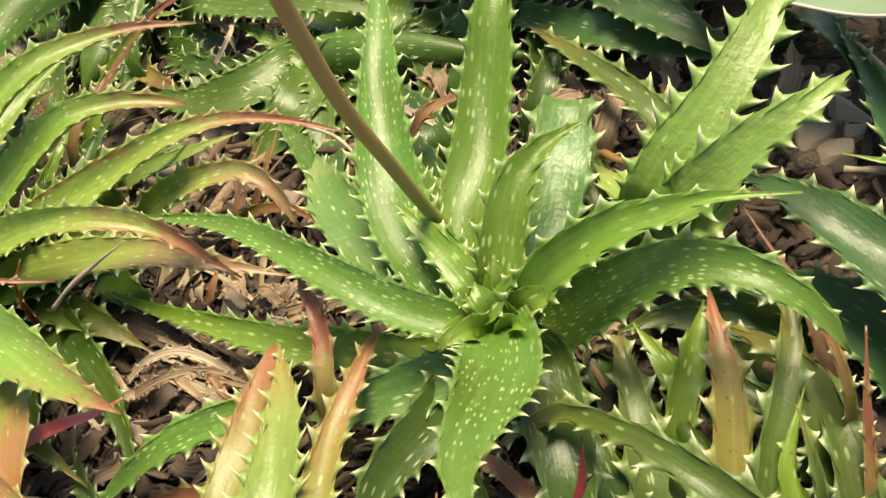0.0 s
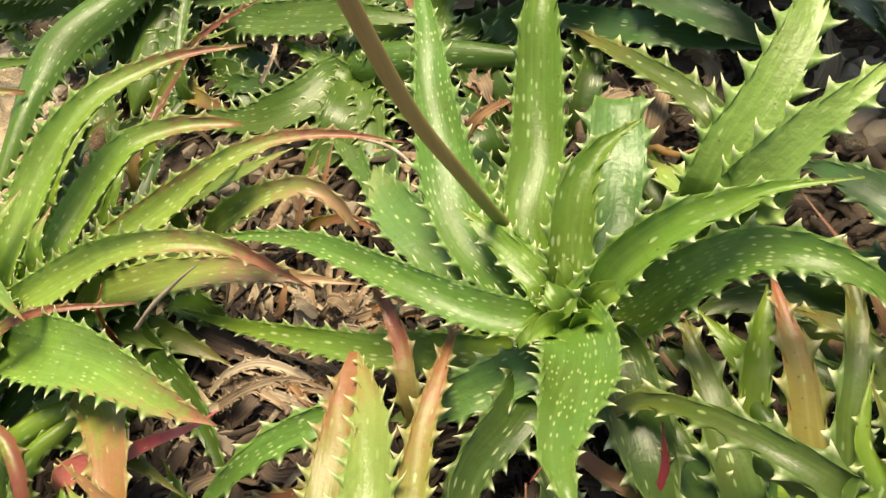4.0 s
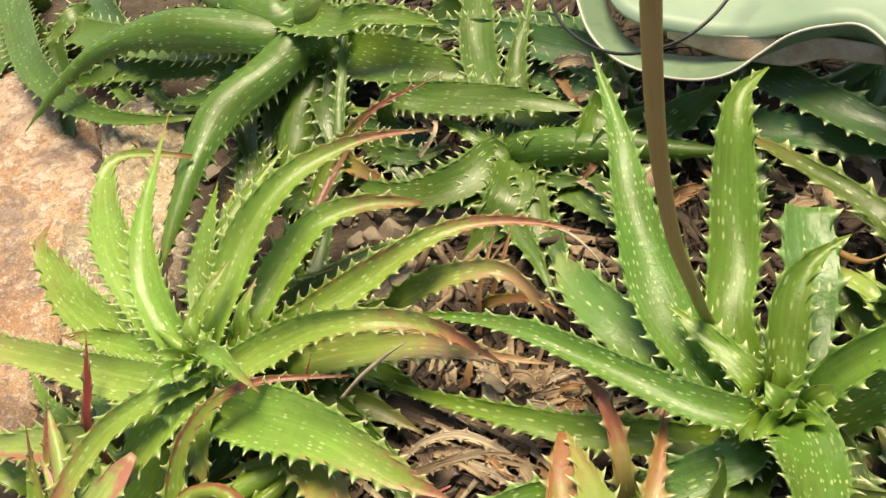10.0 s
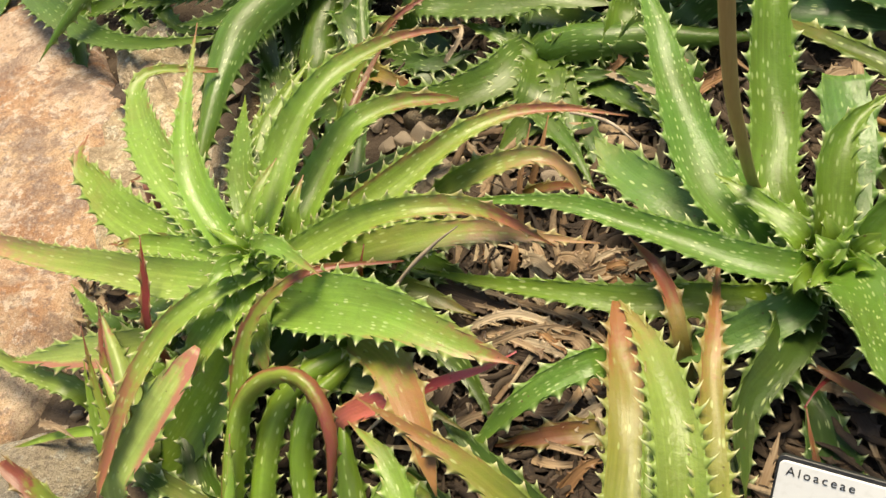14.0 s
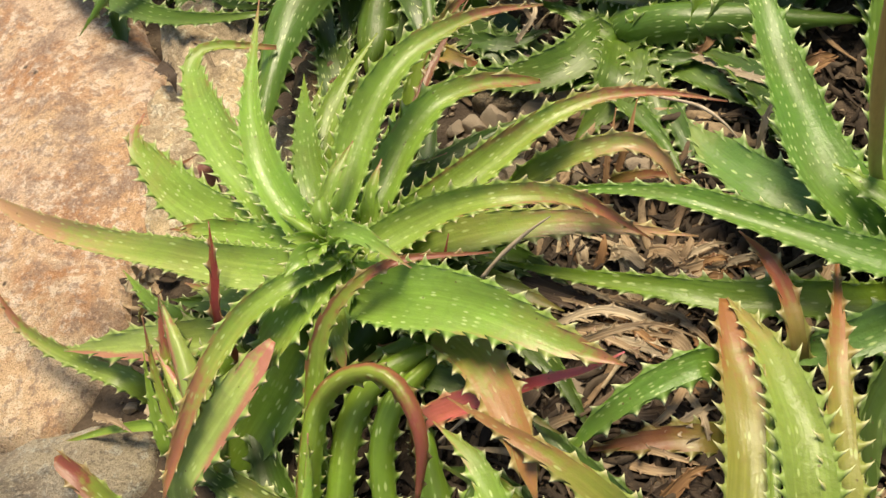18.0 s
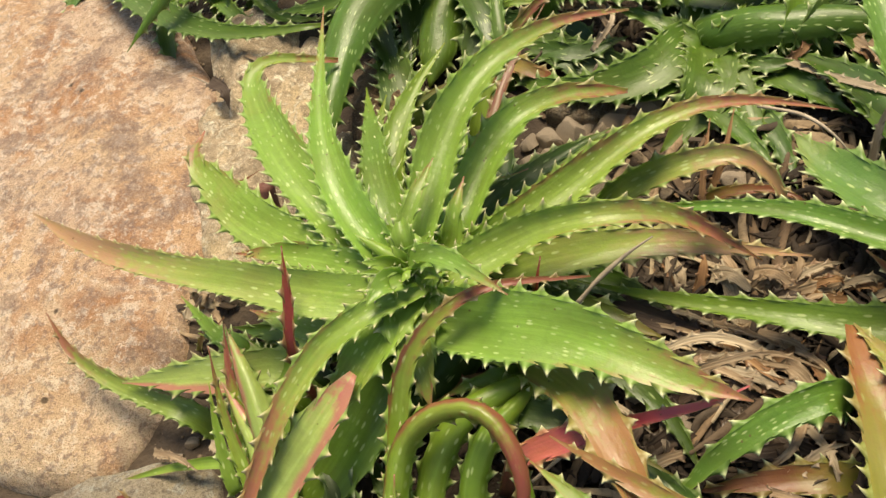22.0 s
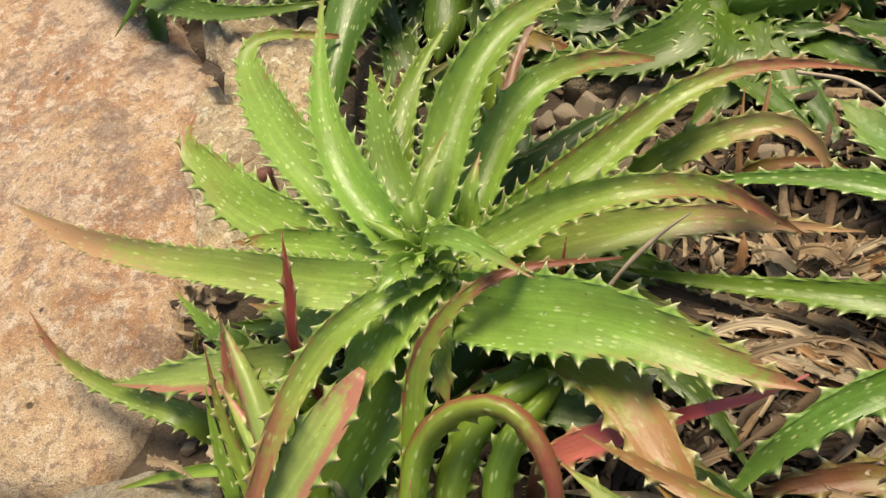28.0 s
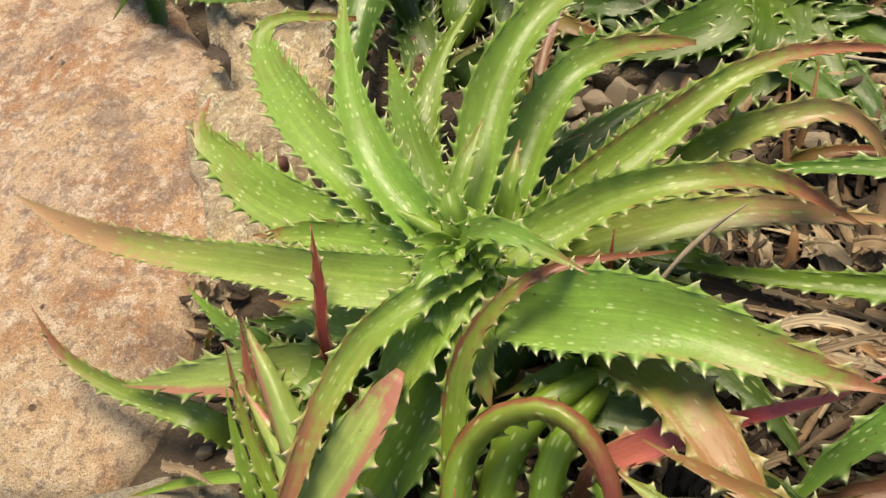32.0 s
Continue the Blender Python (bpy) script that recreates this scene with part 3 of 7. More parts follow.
    # teeth: small hooked cones, closer together near the base
    if teeth:
        for sgn in (-1, 1):
            s = rng.uniform(0.002, 0.008)
            while s < length * 0.96:
                gap = (0.0086 + 0.0120 * min(1, 1.4 * s / max(length, 0.1)) + (0.002 if width < 0.024 else 0)) * spine * rng.uniform(0.82, 1.2)
                f = s / length * n
                i = min(int(f), n - 1)
                k = f - i
                A, B = info[i], info[i + 1]
                w = A[1] + (B[1] - A[1]) * k
                if w > 0.0012:
                    c, sd, nn, t = (A[j].lerp(B[j], k) for j in (2, 3, 4, 5))
                    h = min(0.0075, 0.0020 + w * 0.40) * tooth * rng.uniform(0.8, 1.25) * (0.55 + 0.45 * min(1, s / 0.07))
                    b = min(0.52 * gap, h * 2.3)
                    out = (sd * sgn + nn * (2 * fold)).normalized()
                    nn = (nn - sd * (sgn * 2 * fold)).normalized()
                    root = A[8 if sgn < 0 else 9].lerp(B[8 if sgn < 0 else 9], k) - out * 0.0012
                    lift, lean = rng.uniform(-0.1, 0.15), rng.uniform(0.35, 0.7)
                    rows = []
                    for r, half_w in ((0.0, 1.0), (0.13, 0.62), (0.33, 0.33), (0.66, 0.14)):
                        c = root + out * (r * (h + 0.0012)) + t * (h * lean * r * r) + nn * (h * lift * r)
                        deep = h * 0.20 * (1 - r) + 0.0003
                        rows.append([tb.verts.new(q) for q in (c + t * b * half_w, c + nn * deep * 0.5, c - t * b * half_w, c - nn * deep)])
                    top = tb.verts.new(root + out * (h + 0.0012) + t * (h * lean) + nn * (h * lift))
                    rise = {v: r for row, r in zip(rows, (0.0, 0.13, 0.33, 0.66)) for v in row}
                    rise[top] = 1.0
                    for q in range(4):
                        made = [tb.faces.new((lo[q], lo[(q + 1) % 4], hi[(q + 1) % 4], hi[q])) for lo, hi in zip(rows, rows[1:])]
                        for fc in made + [tb.faces.new((rows[-1][q], rows[-1][(q + 1) % 4], top))]:
                            for loop in fc.loops:
                                loop[tuv].uv, loop[town].uv = (rise[loop.vert], min(s / length * tip, 1.0)), (tone, 0)
                s += gap
        if len(tb.verts):
            bmesh.ops.recalc_face_normals(tb, faces=tb.faces)
            t = part("teeth", tb, TEETH[style], ob)
            tagged(t, kind="stuff")
        else:
            tb.free()
    else:
        tb.free()
    return ob


def heart(style, at, size, turn, count=7):
    """Short young leaves that stand up, furled, at the middle of a rosette."""
    for k in range(count):
        a = turn + k * 2.4
        out, reach = Vector((math.cos(a), math.sin(a), 0)), size * (0.45 + 0.13 * k)
        foot = Vector(at) + out * (0.002 + 0.0008 * k) - Vector((0, 0, 0.022))
        mid = foot + out * (reach * 0.30) + Vector((0, 0, 0.026 + reach * 0.25))
        end = foot + out * (reach * 0.85) + Vector((0, 0, 0.030 + reach * (0.62 - 0.06 * k)))
        wide = 0.016 + 0.0014 * k
        leaf(plant, style, wide, foot, mid, end, girth=(wide, wide * 0.85, 0.0), tip=0.7, fold=0.3, tooth=0.6)


# ---- ground ----
gb = bmesh.new()


def steps(lo, hi, fine):
    mid = [lo + (hi - lo) * i / fine for i in range(fine + 1)]
    out = [2.5**k * 0.12 for k in range(1, 8)]
    return [lo - v for v in reversed(out)] + mid + [hi + v for v in out]


gx, gy = steps(-1.15, 0.75, 170), steps(-0.1, 1.5, 150)
gv = [[gb.verts.new((x, y, ground_height(x, y))) for x in gx] for y in gy]
for j in range(len(gy) - 1):
    for i in range(len(gx) - 1):
        gb.faces.new((gv[j][i], gv[j][i + 1], gv[j + 1][i + 1], gv[j + 1][i]))
tagged(part("ground", gb, SOIL), "brown crumbly garden soil with dry litter", "ground", kind="structure")


# ---- stones ----
def stone(name, label, outline, top, material, seed, bulge=0.004, rough=0.006, category="rock"):
    """A slab with the given plan, a gently uneven top, rounded shoulders and sides that go into the soil."""
    P = [Vector((p[0], p[1], 0)) for p in outline]
    c = sum(P, Vector()) / len(P)
    ring, _ = spline([p - c for p in P + P[:1]], 96)
    ring = ring[:-1]
    g = ground_height(c.x, c.y)
    prof = [(0.0, 0.0), (0.18, 0), (0.36, 0), (0.54, 0), (0.68, 0), (0.82, 0), (0.92, -0.03), (0.965, -0.11), (0.99, -0.32), (1.0, -0.62), (1.0, -1.0)]
    bm, rows = bmesh.new(), []
    for k, (r, d) in enumerate(prof):
        row = []
        for p in ring if k else ring[:1]:
            q = p * r
            n = noise.fractal(Vector((q.x * 9, q.y * 9, seed)), 0.9, 2.1, 5)
            n2 = noise.noise(Vector((q.x * 45, q.y * 45, seed + 5)))
            e = 1 + 0.05 * noise.noise(Vector((q.x * 16, q.y * 16, seed + 9 + d)))
            z = top + d * (top + 0.05) + n * rough * 2 + n2 * rough * 0.45 + bulge * (1 - r * r) * 4
            row.append(bm.verts.new((q.x * e, q.y * e, z)))
        rows.append(row)
    m = len(ring)
    for i in range(m):
        bm.faces.new((rows[0][0], rows[1][i], rows[1][(i + 1) % m]))
    for a, b in zip(rows[1:], rows[2:]):
        for i in range(m):
            bm.faces.new((a[i], b[i], b[(i + 1) % m], a[(i + 1) % m]))
    bmesh.ops.recalc_face_normals(bm, faces=bm.faces)
    ob = part(name, bm, material)
    ob.location = (c.x, c.y, g)
    return tagged(ob, label, category)


stone("flat_rock", "large flat tan and rust sandstone slab beside the aloes", [
    (-0.718, 1.095, 0.073), (-0.653, 0.939, 0.080), (-0.590, 0.816, 0.086), (-0.593, 0.740, 0.086), (-0.569, 0.663, 0.088), (-0.574, 0.595, 0.088), (-0.593, 0.543, 0.086),
    (-0.586, 0.486, 0.087), (-0.590, 0.443, 0.087), (-0.606, 0.412, 0.085), (-0.632, 0.386, 0.081), (-0.680, 0.372, 0.077), (-0.773, 0.395, 0.068), (-0.942, 0.549, 0.051), (-1.184, 0.804, 0.027),
    (-1.281, 1.099, 0.017), (-1.171, 1.299, 0.028), (-0.942, 1.280, 0.051)], 0.030, ROCK, 3.0)
stone("pale_stone", "low crusty pale tan stone between slab and aloe", [
    (-0.605, 0.843, 0.064), (-0.589, 0.923, 0.066), (-0.492, 0.909, 0.076), (-0.428, 0.804, 0.080), (-0.420, 0.715, 0.079), (-0.428, 0.655, 0.078), (-0.448, 0.575, 0.076), (-0.500, 0.535, 0.073), (-0.560, 0.535, 0.070), (-0.600, 0.650, 0.066), (-0.616, 0.759, 0.063)],
    0.010, ROCK_PALE, 8.0, 0.0005, 0.018)
stone("grey_stone", "rough pale greyish stone half sunk in soil", [
    (-0.716, 0.350, 0.066), (-0.676, 0.372, 0.066), (-0.628, 0.380, 0.066), (-0.580, 0.384, 0.066), (-0.546, 0.368, 0.066), (-0.534, 0.338, 0.066), (-0.553, 0.309, 0.066), (-0.622, 0.303, 0.066), (-0.686, 0.310, 0.066)],
    0.018, ROCK_ASH, 12.0, 0.003, 0.006)
stone("brown_stone", "dark brown stone standing among aloe leaves", [
    (-0.428, 0.681, 0.092), (-0.424, 0.758, 0.093), (-0.402, 0.800, 0.095), (-0.371, 0.778, 0.098), (-0.364, 0.710, 0.099), (-0.383, 0.664, 0.097), (-0.406, 0.658, 0.094)],
    0.024, ROCK_BROWN, 15.0, 0.001, 0.009)
stone("flat_stone", "small flat greyish stone under an aloe leaf", [
    (-0.239, 0.644, 0.106), (-0.215, 0.663, 0.108), (-0.186, 0.655, 0.111), (-0.172, 0.635, 0.113), (-0.191, 0.622, 0.111), (-0.220, 0.628, 0.108)],
    0.018, ROCK_GREY, 19.0, 0.001, 0.003)
stone("brown_stone", "brown lumpy stone in dry litter", [
    (0.259, 0.483, 0.151), (0.269, 0.507, 0.152), (0.289, 0.512, 0.154), (0.302, 0.497, 0.155), (0.295, 0.463, 0.154), (0.279, 0.447, 0.153), (0.261, 0.457, 0.151)],
    0.008, ROCK_GREY, 22.0, 0.0003, 0.014)


def pebble_mesh(seed):
    r = random.Random(seed)
    bm = bmesh.new()
    bmesh.ops.create_icosphere(bm, subdivisions=3, radius=1)
    cuts = [(Vector((r.gauss(0, 1), r.gauss(0, 1), r.gauss(0, 1))).normalized(), r.uniform(0.42, 0.72)) for _ in range(11)]
    for v in bm.verts:
        for nrm, dist in cuts:
            over = v.co.dot(nrm) - dist
            if over > 0:
                v.co -= nrm * over * 0.97
        v.co *= 1.25 + 0.10 * noise.noise(v.co * 1.7 + Vector((seed, 0, 0)))
    me = bpy.data.meshes.new("pebble")
    bm.to_mesh(me)
    bm.free()
    me.materials.append(PEBBLE)
    return me


PEBBLES = [pebble_mesh(s) for s in range(9)]


def pebble(at, size, label="small tan garden pebble lying on the soil"):
    ob = new("pebble", PEBBLES[rng.randrange(9)])
    s = size / 2
    z = ground_height(at[0], at[1])
    ob.matrix_world = Matrix.LocRotScale((at[0], at[1], z + s * 0.42), Euler((rng.uniform(-0.4, 0.4), rng.uniform(-0.4, 0.4), rng.uniform(0, 6.3))), (s * rng.uniform(0.95, 1.3), s, s * rng.uniform(0.6, 0.85)))
    return tagged(ob, label, "pebble", "pebbles")


for at, size in [((-0.420, 0.666, 0.081), 0.016), ((-0.216, 0.619, 0.103), 0.034), ((-0.173, 0.624, 0.108), 0.036), ((-0.192, 0.614, 0.102), 0.024), ((-0.256, 0.622, 0.095), 0.016),
                 ((-0.240, 0.621, 0.097), 0.024), ((-0.261, 0.598, 0.095), 0.026), ((-0.246, 0.593, 0.096), 0.016), ((-0.230, 0.604, 0.098), 0.014), ((-0.123, 0.582, 0.109), 0.017),
                 ((-0.204, 0.550, 0.101), 0.014), ((-0.223, 0.548, 0.099), 0.016), ((-0.417, 0.640, 0.077), 0.012), ((-0.408, 0.630, 0.078), 0.01), ((0.001, 0.519, 0.121), 0.014),
                 ((-0.239, 0.582, 0.097), 0.022), ((-0.270, 0.564, 0.094), 0.024), ((-0.206, 0.610, 0.100), 0.018), ((-0.183, 0.617, 0.103), 0.016), ((-0.267, 0.653, 0.094), 0.016),
                 ((-0.189, 0.604, 0.102), 0.02), ((-0.165, 0.604, 0.105), 0.018), ((-0.149, 0.608, 0.106), 0.016), ((0.294, 0.532, 0.150), 0.02), ((0.308, 0.544, 0.152), 0.018),
                 ((-0.148, 0.347, 0.106), 0.018), ((-0.169, 0.327, 0.104), 0.02), ((-0.234, 0.332, 0.098), 0.022), ((-0.226, 0.341, 0.098), 0.022), ((-0.187, 0.325, 0.102), 0.034),
                 ((-0.202, 0.624, 0.101), 0.02), ((-0.200, 0.577, 0.103), 0.02), ((-0.171, 0.637, 0.104), 0.018), ((-0.244, 0.550, 0.097), 0.018), ((-0.217, 0.569, 0.099), 0.018),
                 ((-0.747, 0.404, 0.046), 0.03), ((-0.524, 0.685, 0.083), 0.008), ((-0.573, 0.397, 0.062), 0.012), ((-0.588, 0.390, 0.060), 0.01), ((-0.389, 0.654, 0.080), 0.02), ((-0.448, 0.783, 0.074), 0.03),
                 ((0.284, 0.522, 0.149), 0.03), ((0.278, 0.477, 0.149), 0.034), ((-0.081, 0.697, 0.111), 0.02), ((-0.195, 0.398, 0.100), 0.02), ((0.278, 0.485, 0.153), 0.036), ((0.286, 0.463, 0.154), 0.034), ((0.276, 0.512, 0.151), 0.026), ((0.302, 0.494, 0.155), 0.03),
                 ((0.301, 0.529, 0.151), 0.022), ((0.293, 0.550, 0.150), 0.018), ((0.264, 0.481, 0.147), 0.02), ((0.303, 0.472, 0.153), 0.028)]:
    pebble(at, size)
heap = random.Random(31)
for k in range(44):
    if k < 34:
        x, y = heap.uniform(-0.27, -0.10), heap.uniform(0.52, 0.69)
    else:
        x, y = heap.uniform(-0.44, -0.39), heap.uniform(0.60, 0.70)
    pebble((x, y), 0.011 + 0.024 * heap.random() ** 1.5)
dark = pebble((-0.484, 0.612, 0.077), 0.013, "small black pebble lying on the soil")
dark.data = dark.data.copy()
dark.data.materials[0] = BLACK


# grit and litter
def scatter(name, label, count, material, make, seed, spread):
    r = random.Random(seed)
    verts, faces = [], []
    for _ in range(count):
        x, y = spread(r)
        make(r, x, y, verts, faces)
    me = bpy.data.meshes.new(name)
    me.from_pydata(verts, [], faces)
    me.polygons.foreach_set("use_smooth", [True] * len(me.polygons))
    me.materials.append(material)
    return tagged(new(name, me), label, "litter", kind="stuff")


def grain(r, x, y, verts, faces):
    s = 0.0007 + 0.0028 * r.random() ** 3
    o, k = len(verts), len(verts)
    a = r.uniform(0, 6.3)
    z = ground_height(x, y) + s * 0.35
    ring = [(math.cos(a + i * 1.2566) * s * r.uniform(0.8, 1.25), math.sin(a + i * 1.2566) * s * r.uniform(0.8, 1.25)) for i in range(5)]
    verts += [(x + p, y + q, z) for p, q in ring] + [(x + p * 0.5, y + q * 0.5, z + s * r.uniform(0.4, 0.75)) for p, q in ring] + [(x, y, z - s)]
    for i in range(5):
        j = (i + 1) % 5
        faces.append((o + i, o + j, o + 5 + j, o + 5 + i))
        faces.append((o + j, o + i, o + 10))
    faces.append(tuple(o + 5 + i for i in range(5)))


def shred(r, x, y, verts, faces, length=0.0, width=0.0, bend=2.2):
    """A curled scrap of dry leaf."""
    length, width = length or r.uniform(0.012, 0.05), width or r.uniform(0.002, 0.0078)
    a, curl, lift = r.uniform(0, 6.3), r.uniform(-bend, bend), r.uniform(0.0, 0.55 if bend > 2 else 0.2)
    z = ground_height(x, y) + r.uniform(0.001, 0.012)
    roll, n = r.uniform(-0.9, 0.9), 7
    o = len(verts)
    px, py, pz, head, pitch = x, y, z, a, lift
    for i in range(n + 1):
        u = i / n
        w = width * 0.5 * (0.35 + 0.65 * math.sin(math.pi * min(1, u * 0.8 + 0.16))) * r.uniform(0.8, 1.2)
        sx, sy = -math.sin(head), math.cos(head)
        crumple = [r.uniform(-0.5, 0.9) * w for _ in range(3)]
        reach = [r.uniform(0.7, 1.35), 1, r.uniform(0.7, 1.35)]
        for v in (-1, 0, 1):
            e = v * reach[v + 1] * w
            verts.append((px + sx * e, py + sy * e, max(pz + w * v * roll + crumple[v + 1], ground_height(px, py) + 0.0004)))
        for v in (1, 0, -1):
            e = v * reach[v + 1] * w
            verts.append((px + sx * e, py + sy * e, max(pz + w * v * roll + crumple[v + 1] - 0.0007, ground_height(px, py) - 0.0003)))
        step = length / n
        px += math.cos(head) * step * math.cos(pitch)
        py += math.sin(head) * step * math.cos(pitch)
        pz += math.sin(pitch) * step
        head += curl / n
        pitch -= (lift * 2.1) / n
    for i in range(n):
        for k in range(6):
            p, q = o + i * 6, o + (i + 1) * 6
            faces.append((p + k, p + (k + 1) % 6, q + (k + 1) % 6, q + k))


def bed(r):
    while True:
        x, y = r.gauss(0.0, 0.36), r.gauss(0.55, 0.38)
        if x > -0.50 + 0.10 * math.sin(y * 9) - 0.15 * min(1.0, max(0.0, (y - 0.68) * 6)) and not (x < -0.40 and y > 0.56):
            return x, y


def mulch(r):
    """Thickest between the two big rosettes."""
    while True:
        x, y = (r.gauss(-0.12, 0.11), r.gauss(0.36, 0.12)) if r.random() < 0.45 else bed(r)
        if not (-0.46 < x < -0.09 and 0.51 < y < 0.71) or r.random() < 0.12:
            return x, y


def straw(r, x, y, verts, faces):
    """A long dry fibre strip."""
    shred(r, x, y, verts, faces, r.uniform(0.05, 0.12), r.uniform(0.0035, 0.008), 0.9)


scatter("grit", "fine tan grit and crumbs on the soil", 7000, GRIT, grain, 5, lambda r: (r.uniform(-0.95, 0.55), r.uniform(0.0, 1.3)))
scatter("leaf_litter", "dry brown curled leaf litter between the aloes", 6200, LITTER, shred, 6, mulch)
scatter("straw_litter", "long dry straw-coloured leaf fibres in the mulch", 270, STRAWS, straw, 9, lambda r: (r.gauss(-0.12, 0.12), r.gauss(0.38, 0.14)) if r.random() < 0.6 else bed(r))


# ---- aloes ----

plant = aloe((0.062, 0.352, 0.131), "spotted green aloe rosette with a flower stalk, growing in mulch")
leaf(plant, "green", 0.0239, (0.078, 0.334, 0.190), (0.100, 0.345, 0.224), (0.136, 0.350, 0.248), (0.160, 0.350, 0.256), (0.182, 0.349, 0.263), (0.223, 0.342, 0.267), girth=(0.0172, 0.0239, 0.0214, 0.0145, 0.0068, 0.0000), fold=0.35)
leaf(plant, "fresh", 0.0376, (0.097, 0.343, 0.177), (0.110, 0.341, 0.189), (0.136, 0.340, 0.212), (0.164, 0.337, 0.229), (0.189, 0.327, 0.236), (0.209, 0.314, 0.235), (0.227, 0.300, 0.225), (0.238, 0.287, 0.210), girth=(0.0353, 0.0376, 0.0313, 0.0272, 0.0221, 0.0161, 0.0112, 0.0000))
leaf(plant, "green", 0.0363, (0.052, 0.410, 0.196), (0.065, 0.459, 0.206), (0.074, 0.505, 0.225), (0.082, 0.539, 0.248), (0.092, 0.566, 0.258), (0.117, 0.587, 0.260), girth=(0.0312, 0.0363, 0.0321, 0.0265, 0.0159, 0.0000), fold=0.3)
leaf(plant, "green", 0.0267, (0.071, 0.353, 0.203), (0.079, 0.377, 0.222), (0.087, 0.399, 0.234), (0.100, 0.415, 0.241), (0.113, 0.423, 0.244), (0.131, 0.430, 0.248), girth=(0.0252, 0.0267, 0.0234, 0.0143, 0.0076, 0.0000), fold=0.4)
leaf(plant, "fresh", 0.0430, (0.021, 0.402, 0.193), (0.007, 0.442, 0.202), (0.003, 0.480, 0.214), (0.001, 0.523, 0.224), (0.001, 0.564, 0.232), (-0.002, 0.611, 0.238), (-0.008, 0.657, 0.247), girth=(0.0430, 0.0412, 0.0340, 0.0256, 0.0185, 0.0110, 0.0000), fold=0.25)
leaf(plant, "frost", 0.0379, (0.010, 0.393, 0.176), (-0.017, 0.425, 0.177), (-0.038, 0.458, 0.173), (-0.052, 0.488, 0.168), (-0.061, 0.519, 0.165), girth=(0.0317, 0.0379, 0.0365, 0.0245, 0.0000))
leaf(plant, "fresh", 0.0242, (0.046, 0.335, 0.202), (0.011, 0.349, 0.206), (-0.022, 0.370, 0.209), (-0.051, 0.392, 0.208), (-0.083, 0.415, 0.207), (-0.120, 0.437, 0.199), (-0.171, 0.459, 0.185), (-0.239, 0.478, 0.173), girth=(0.0233, 0.0242, 0.0217, 0.0187, 0.0159, 0.0096, 0.0051, 0.0000), fold=0.35)
leaf(plant, "fresh", 0.0390, (0.073, 0.314, 0.208), (0.071, 0.291, 0.217), (0.062, 0.255, 0.240), (0.057, 0.230, 0.253), (0.060, 0.208, 0.264), (0.062, 0.194, 0.259), girth=(0.0406, 0.0445, 0.0279, 0.0177, 0.0108, 0.0000), spine=0.75)
leaf(plant, "frost", 0.0295, (0.043, 0.322, 0.175), (0.017, 0.315, 0.172), (-0.011, 0.310, 0.167), (-0.035, 0.312, 0.156), (-0.054, 0.313, 0.149), girth=(0.0256, 0.0295, 0.0243, 0.0150, 0.0000))
leaf(plant, "green", 0.0267, (0.022, 0.339, 0.162), (-0.020, 0.348, 0.163), (-0.066, 0.362, 0.157), (-0.113, 0.383, 0.151), (-0.161, 0.407, 0.141), (-0.198, 0.427, 0.134), (-0.237, 0.450, 0.127), girth=(0.0241, 0.0267, 0.0235, 0.0171, 0.0110, 0.0061, 0.0000))
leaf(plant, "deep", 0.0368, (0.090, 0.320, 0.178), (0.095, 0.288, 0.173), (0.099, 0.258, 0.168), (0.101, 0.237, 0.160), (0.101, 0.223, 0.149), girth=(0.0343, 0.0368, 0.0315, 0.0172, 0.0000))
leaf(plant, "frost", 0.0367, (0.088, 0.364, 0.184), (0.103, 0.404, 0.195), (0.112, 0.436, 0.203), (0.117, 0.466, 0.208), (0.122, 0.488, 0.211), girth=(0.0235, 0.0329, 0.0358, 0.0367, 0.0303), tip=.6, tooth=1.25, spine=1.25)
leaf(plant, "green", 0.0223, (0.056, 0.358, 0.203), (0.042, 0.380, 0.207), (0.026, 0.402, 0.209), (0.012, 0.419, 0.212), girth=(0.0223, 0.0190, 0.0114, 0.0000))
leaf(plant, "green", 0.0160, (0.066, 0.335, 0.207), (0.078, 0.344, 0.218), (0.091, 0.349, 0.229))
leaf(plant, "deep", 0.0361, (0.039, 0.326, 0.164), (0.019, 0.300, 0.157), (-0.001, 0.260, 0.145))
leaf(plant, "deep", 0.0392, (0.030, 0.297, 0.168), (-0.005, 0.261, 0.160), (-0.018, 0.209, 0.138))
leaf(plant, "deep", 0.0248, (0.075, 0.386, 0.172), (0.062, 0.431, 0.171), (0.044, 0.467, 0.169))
leaf(plant, "green", 0.0294, (0.056, 0.379, 0.171), (0.031, 0.445, 0.163), (0.002, 0.518, 0.155), (-0.015, 0.585, 0.148))
leaf(plant, "green", 0.0270, (0.071, 0.333, 0.188), (0.069, 0.334, 0.204), (0.064, 0.339, 0.214), (0.060, 0.350, 0.216), girth=(0.0270, 0.0252, 0.0150, 0.0000), tip=.8)
leaf(plant, "green", 0.0210, (0.075, 0.335, 0.188), (0.086, 0.337, 0.204), (0.095, 0.344, 0.216), (0.101, 0.355, 0.220), girth=(0.0210, 0.0168, 0.0078, 0.0000), tip=.8)
leaf(plant, "green", 0.0240, (0.064, 0.331, 0.190), (0.052, 0.328, 0.202), (0.043, 0.323, 0.205), (0.038, 0.318, 0.200), girth=(0.0240, 0.0198, 0.0090, 0.0000), tip=.8)
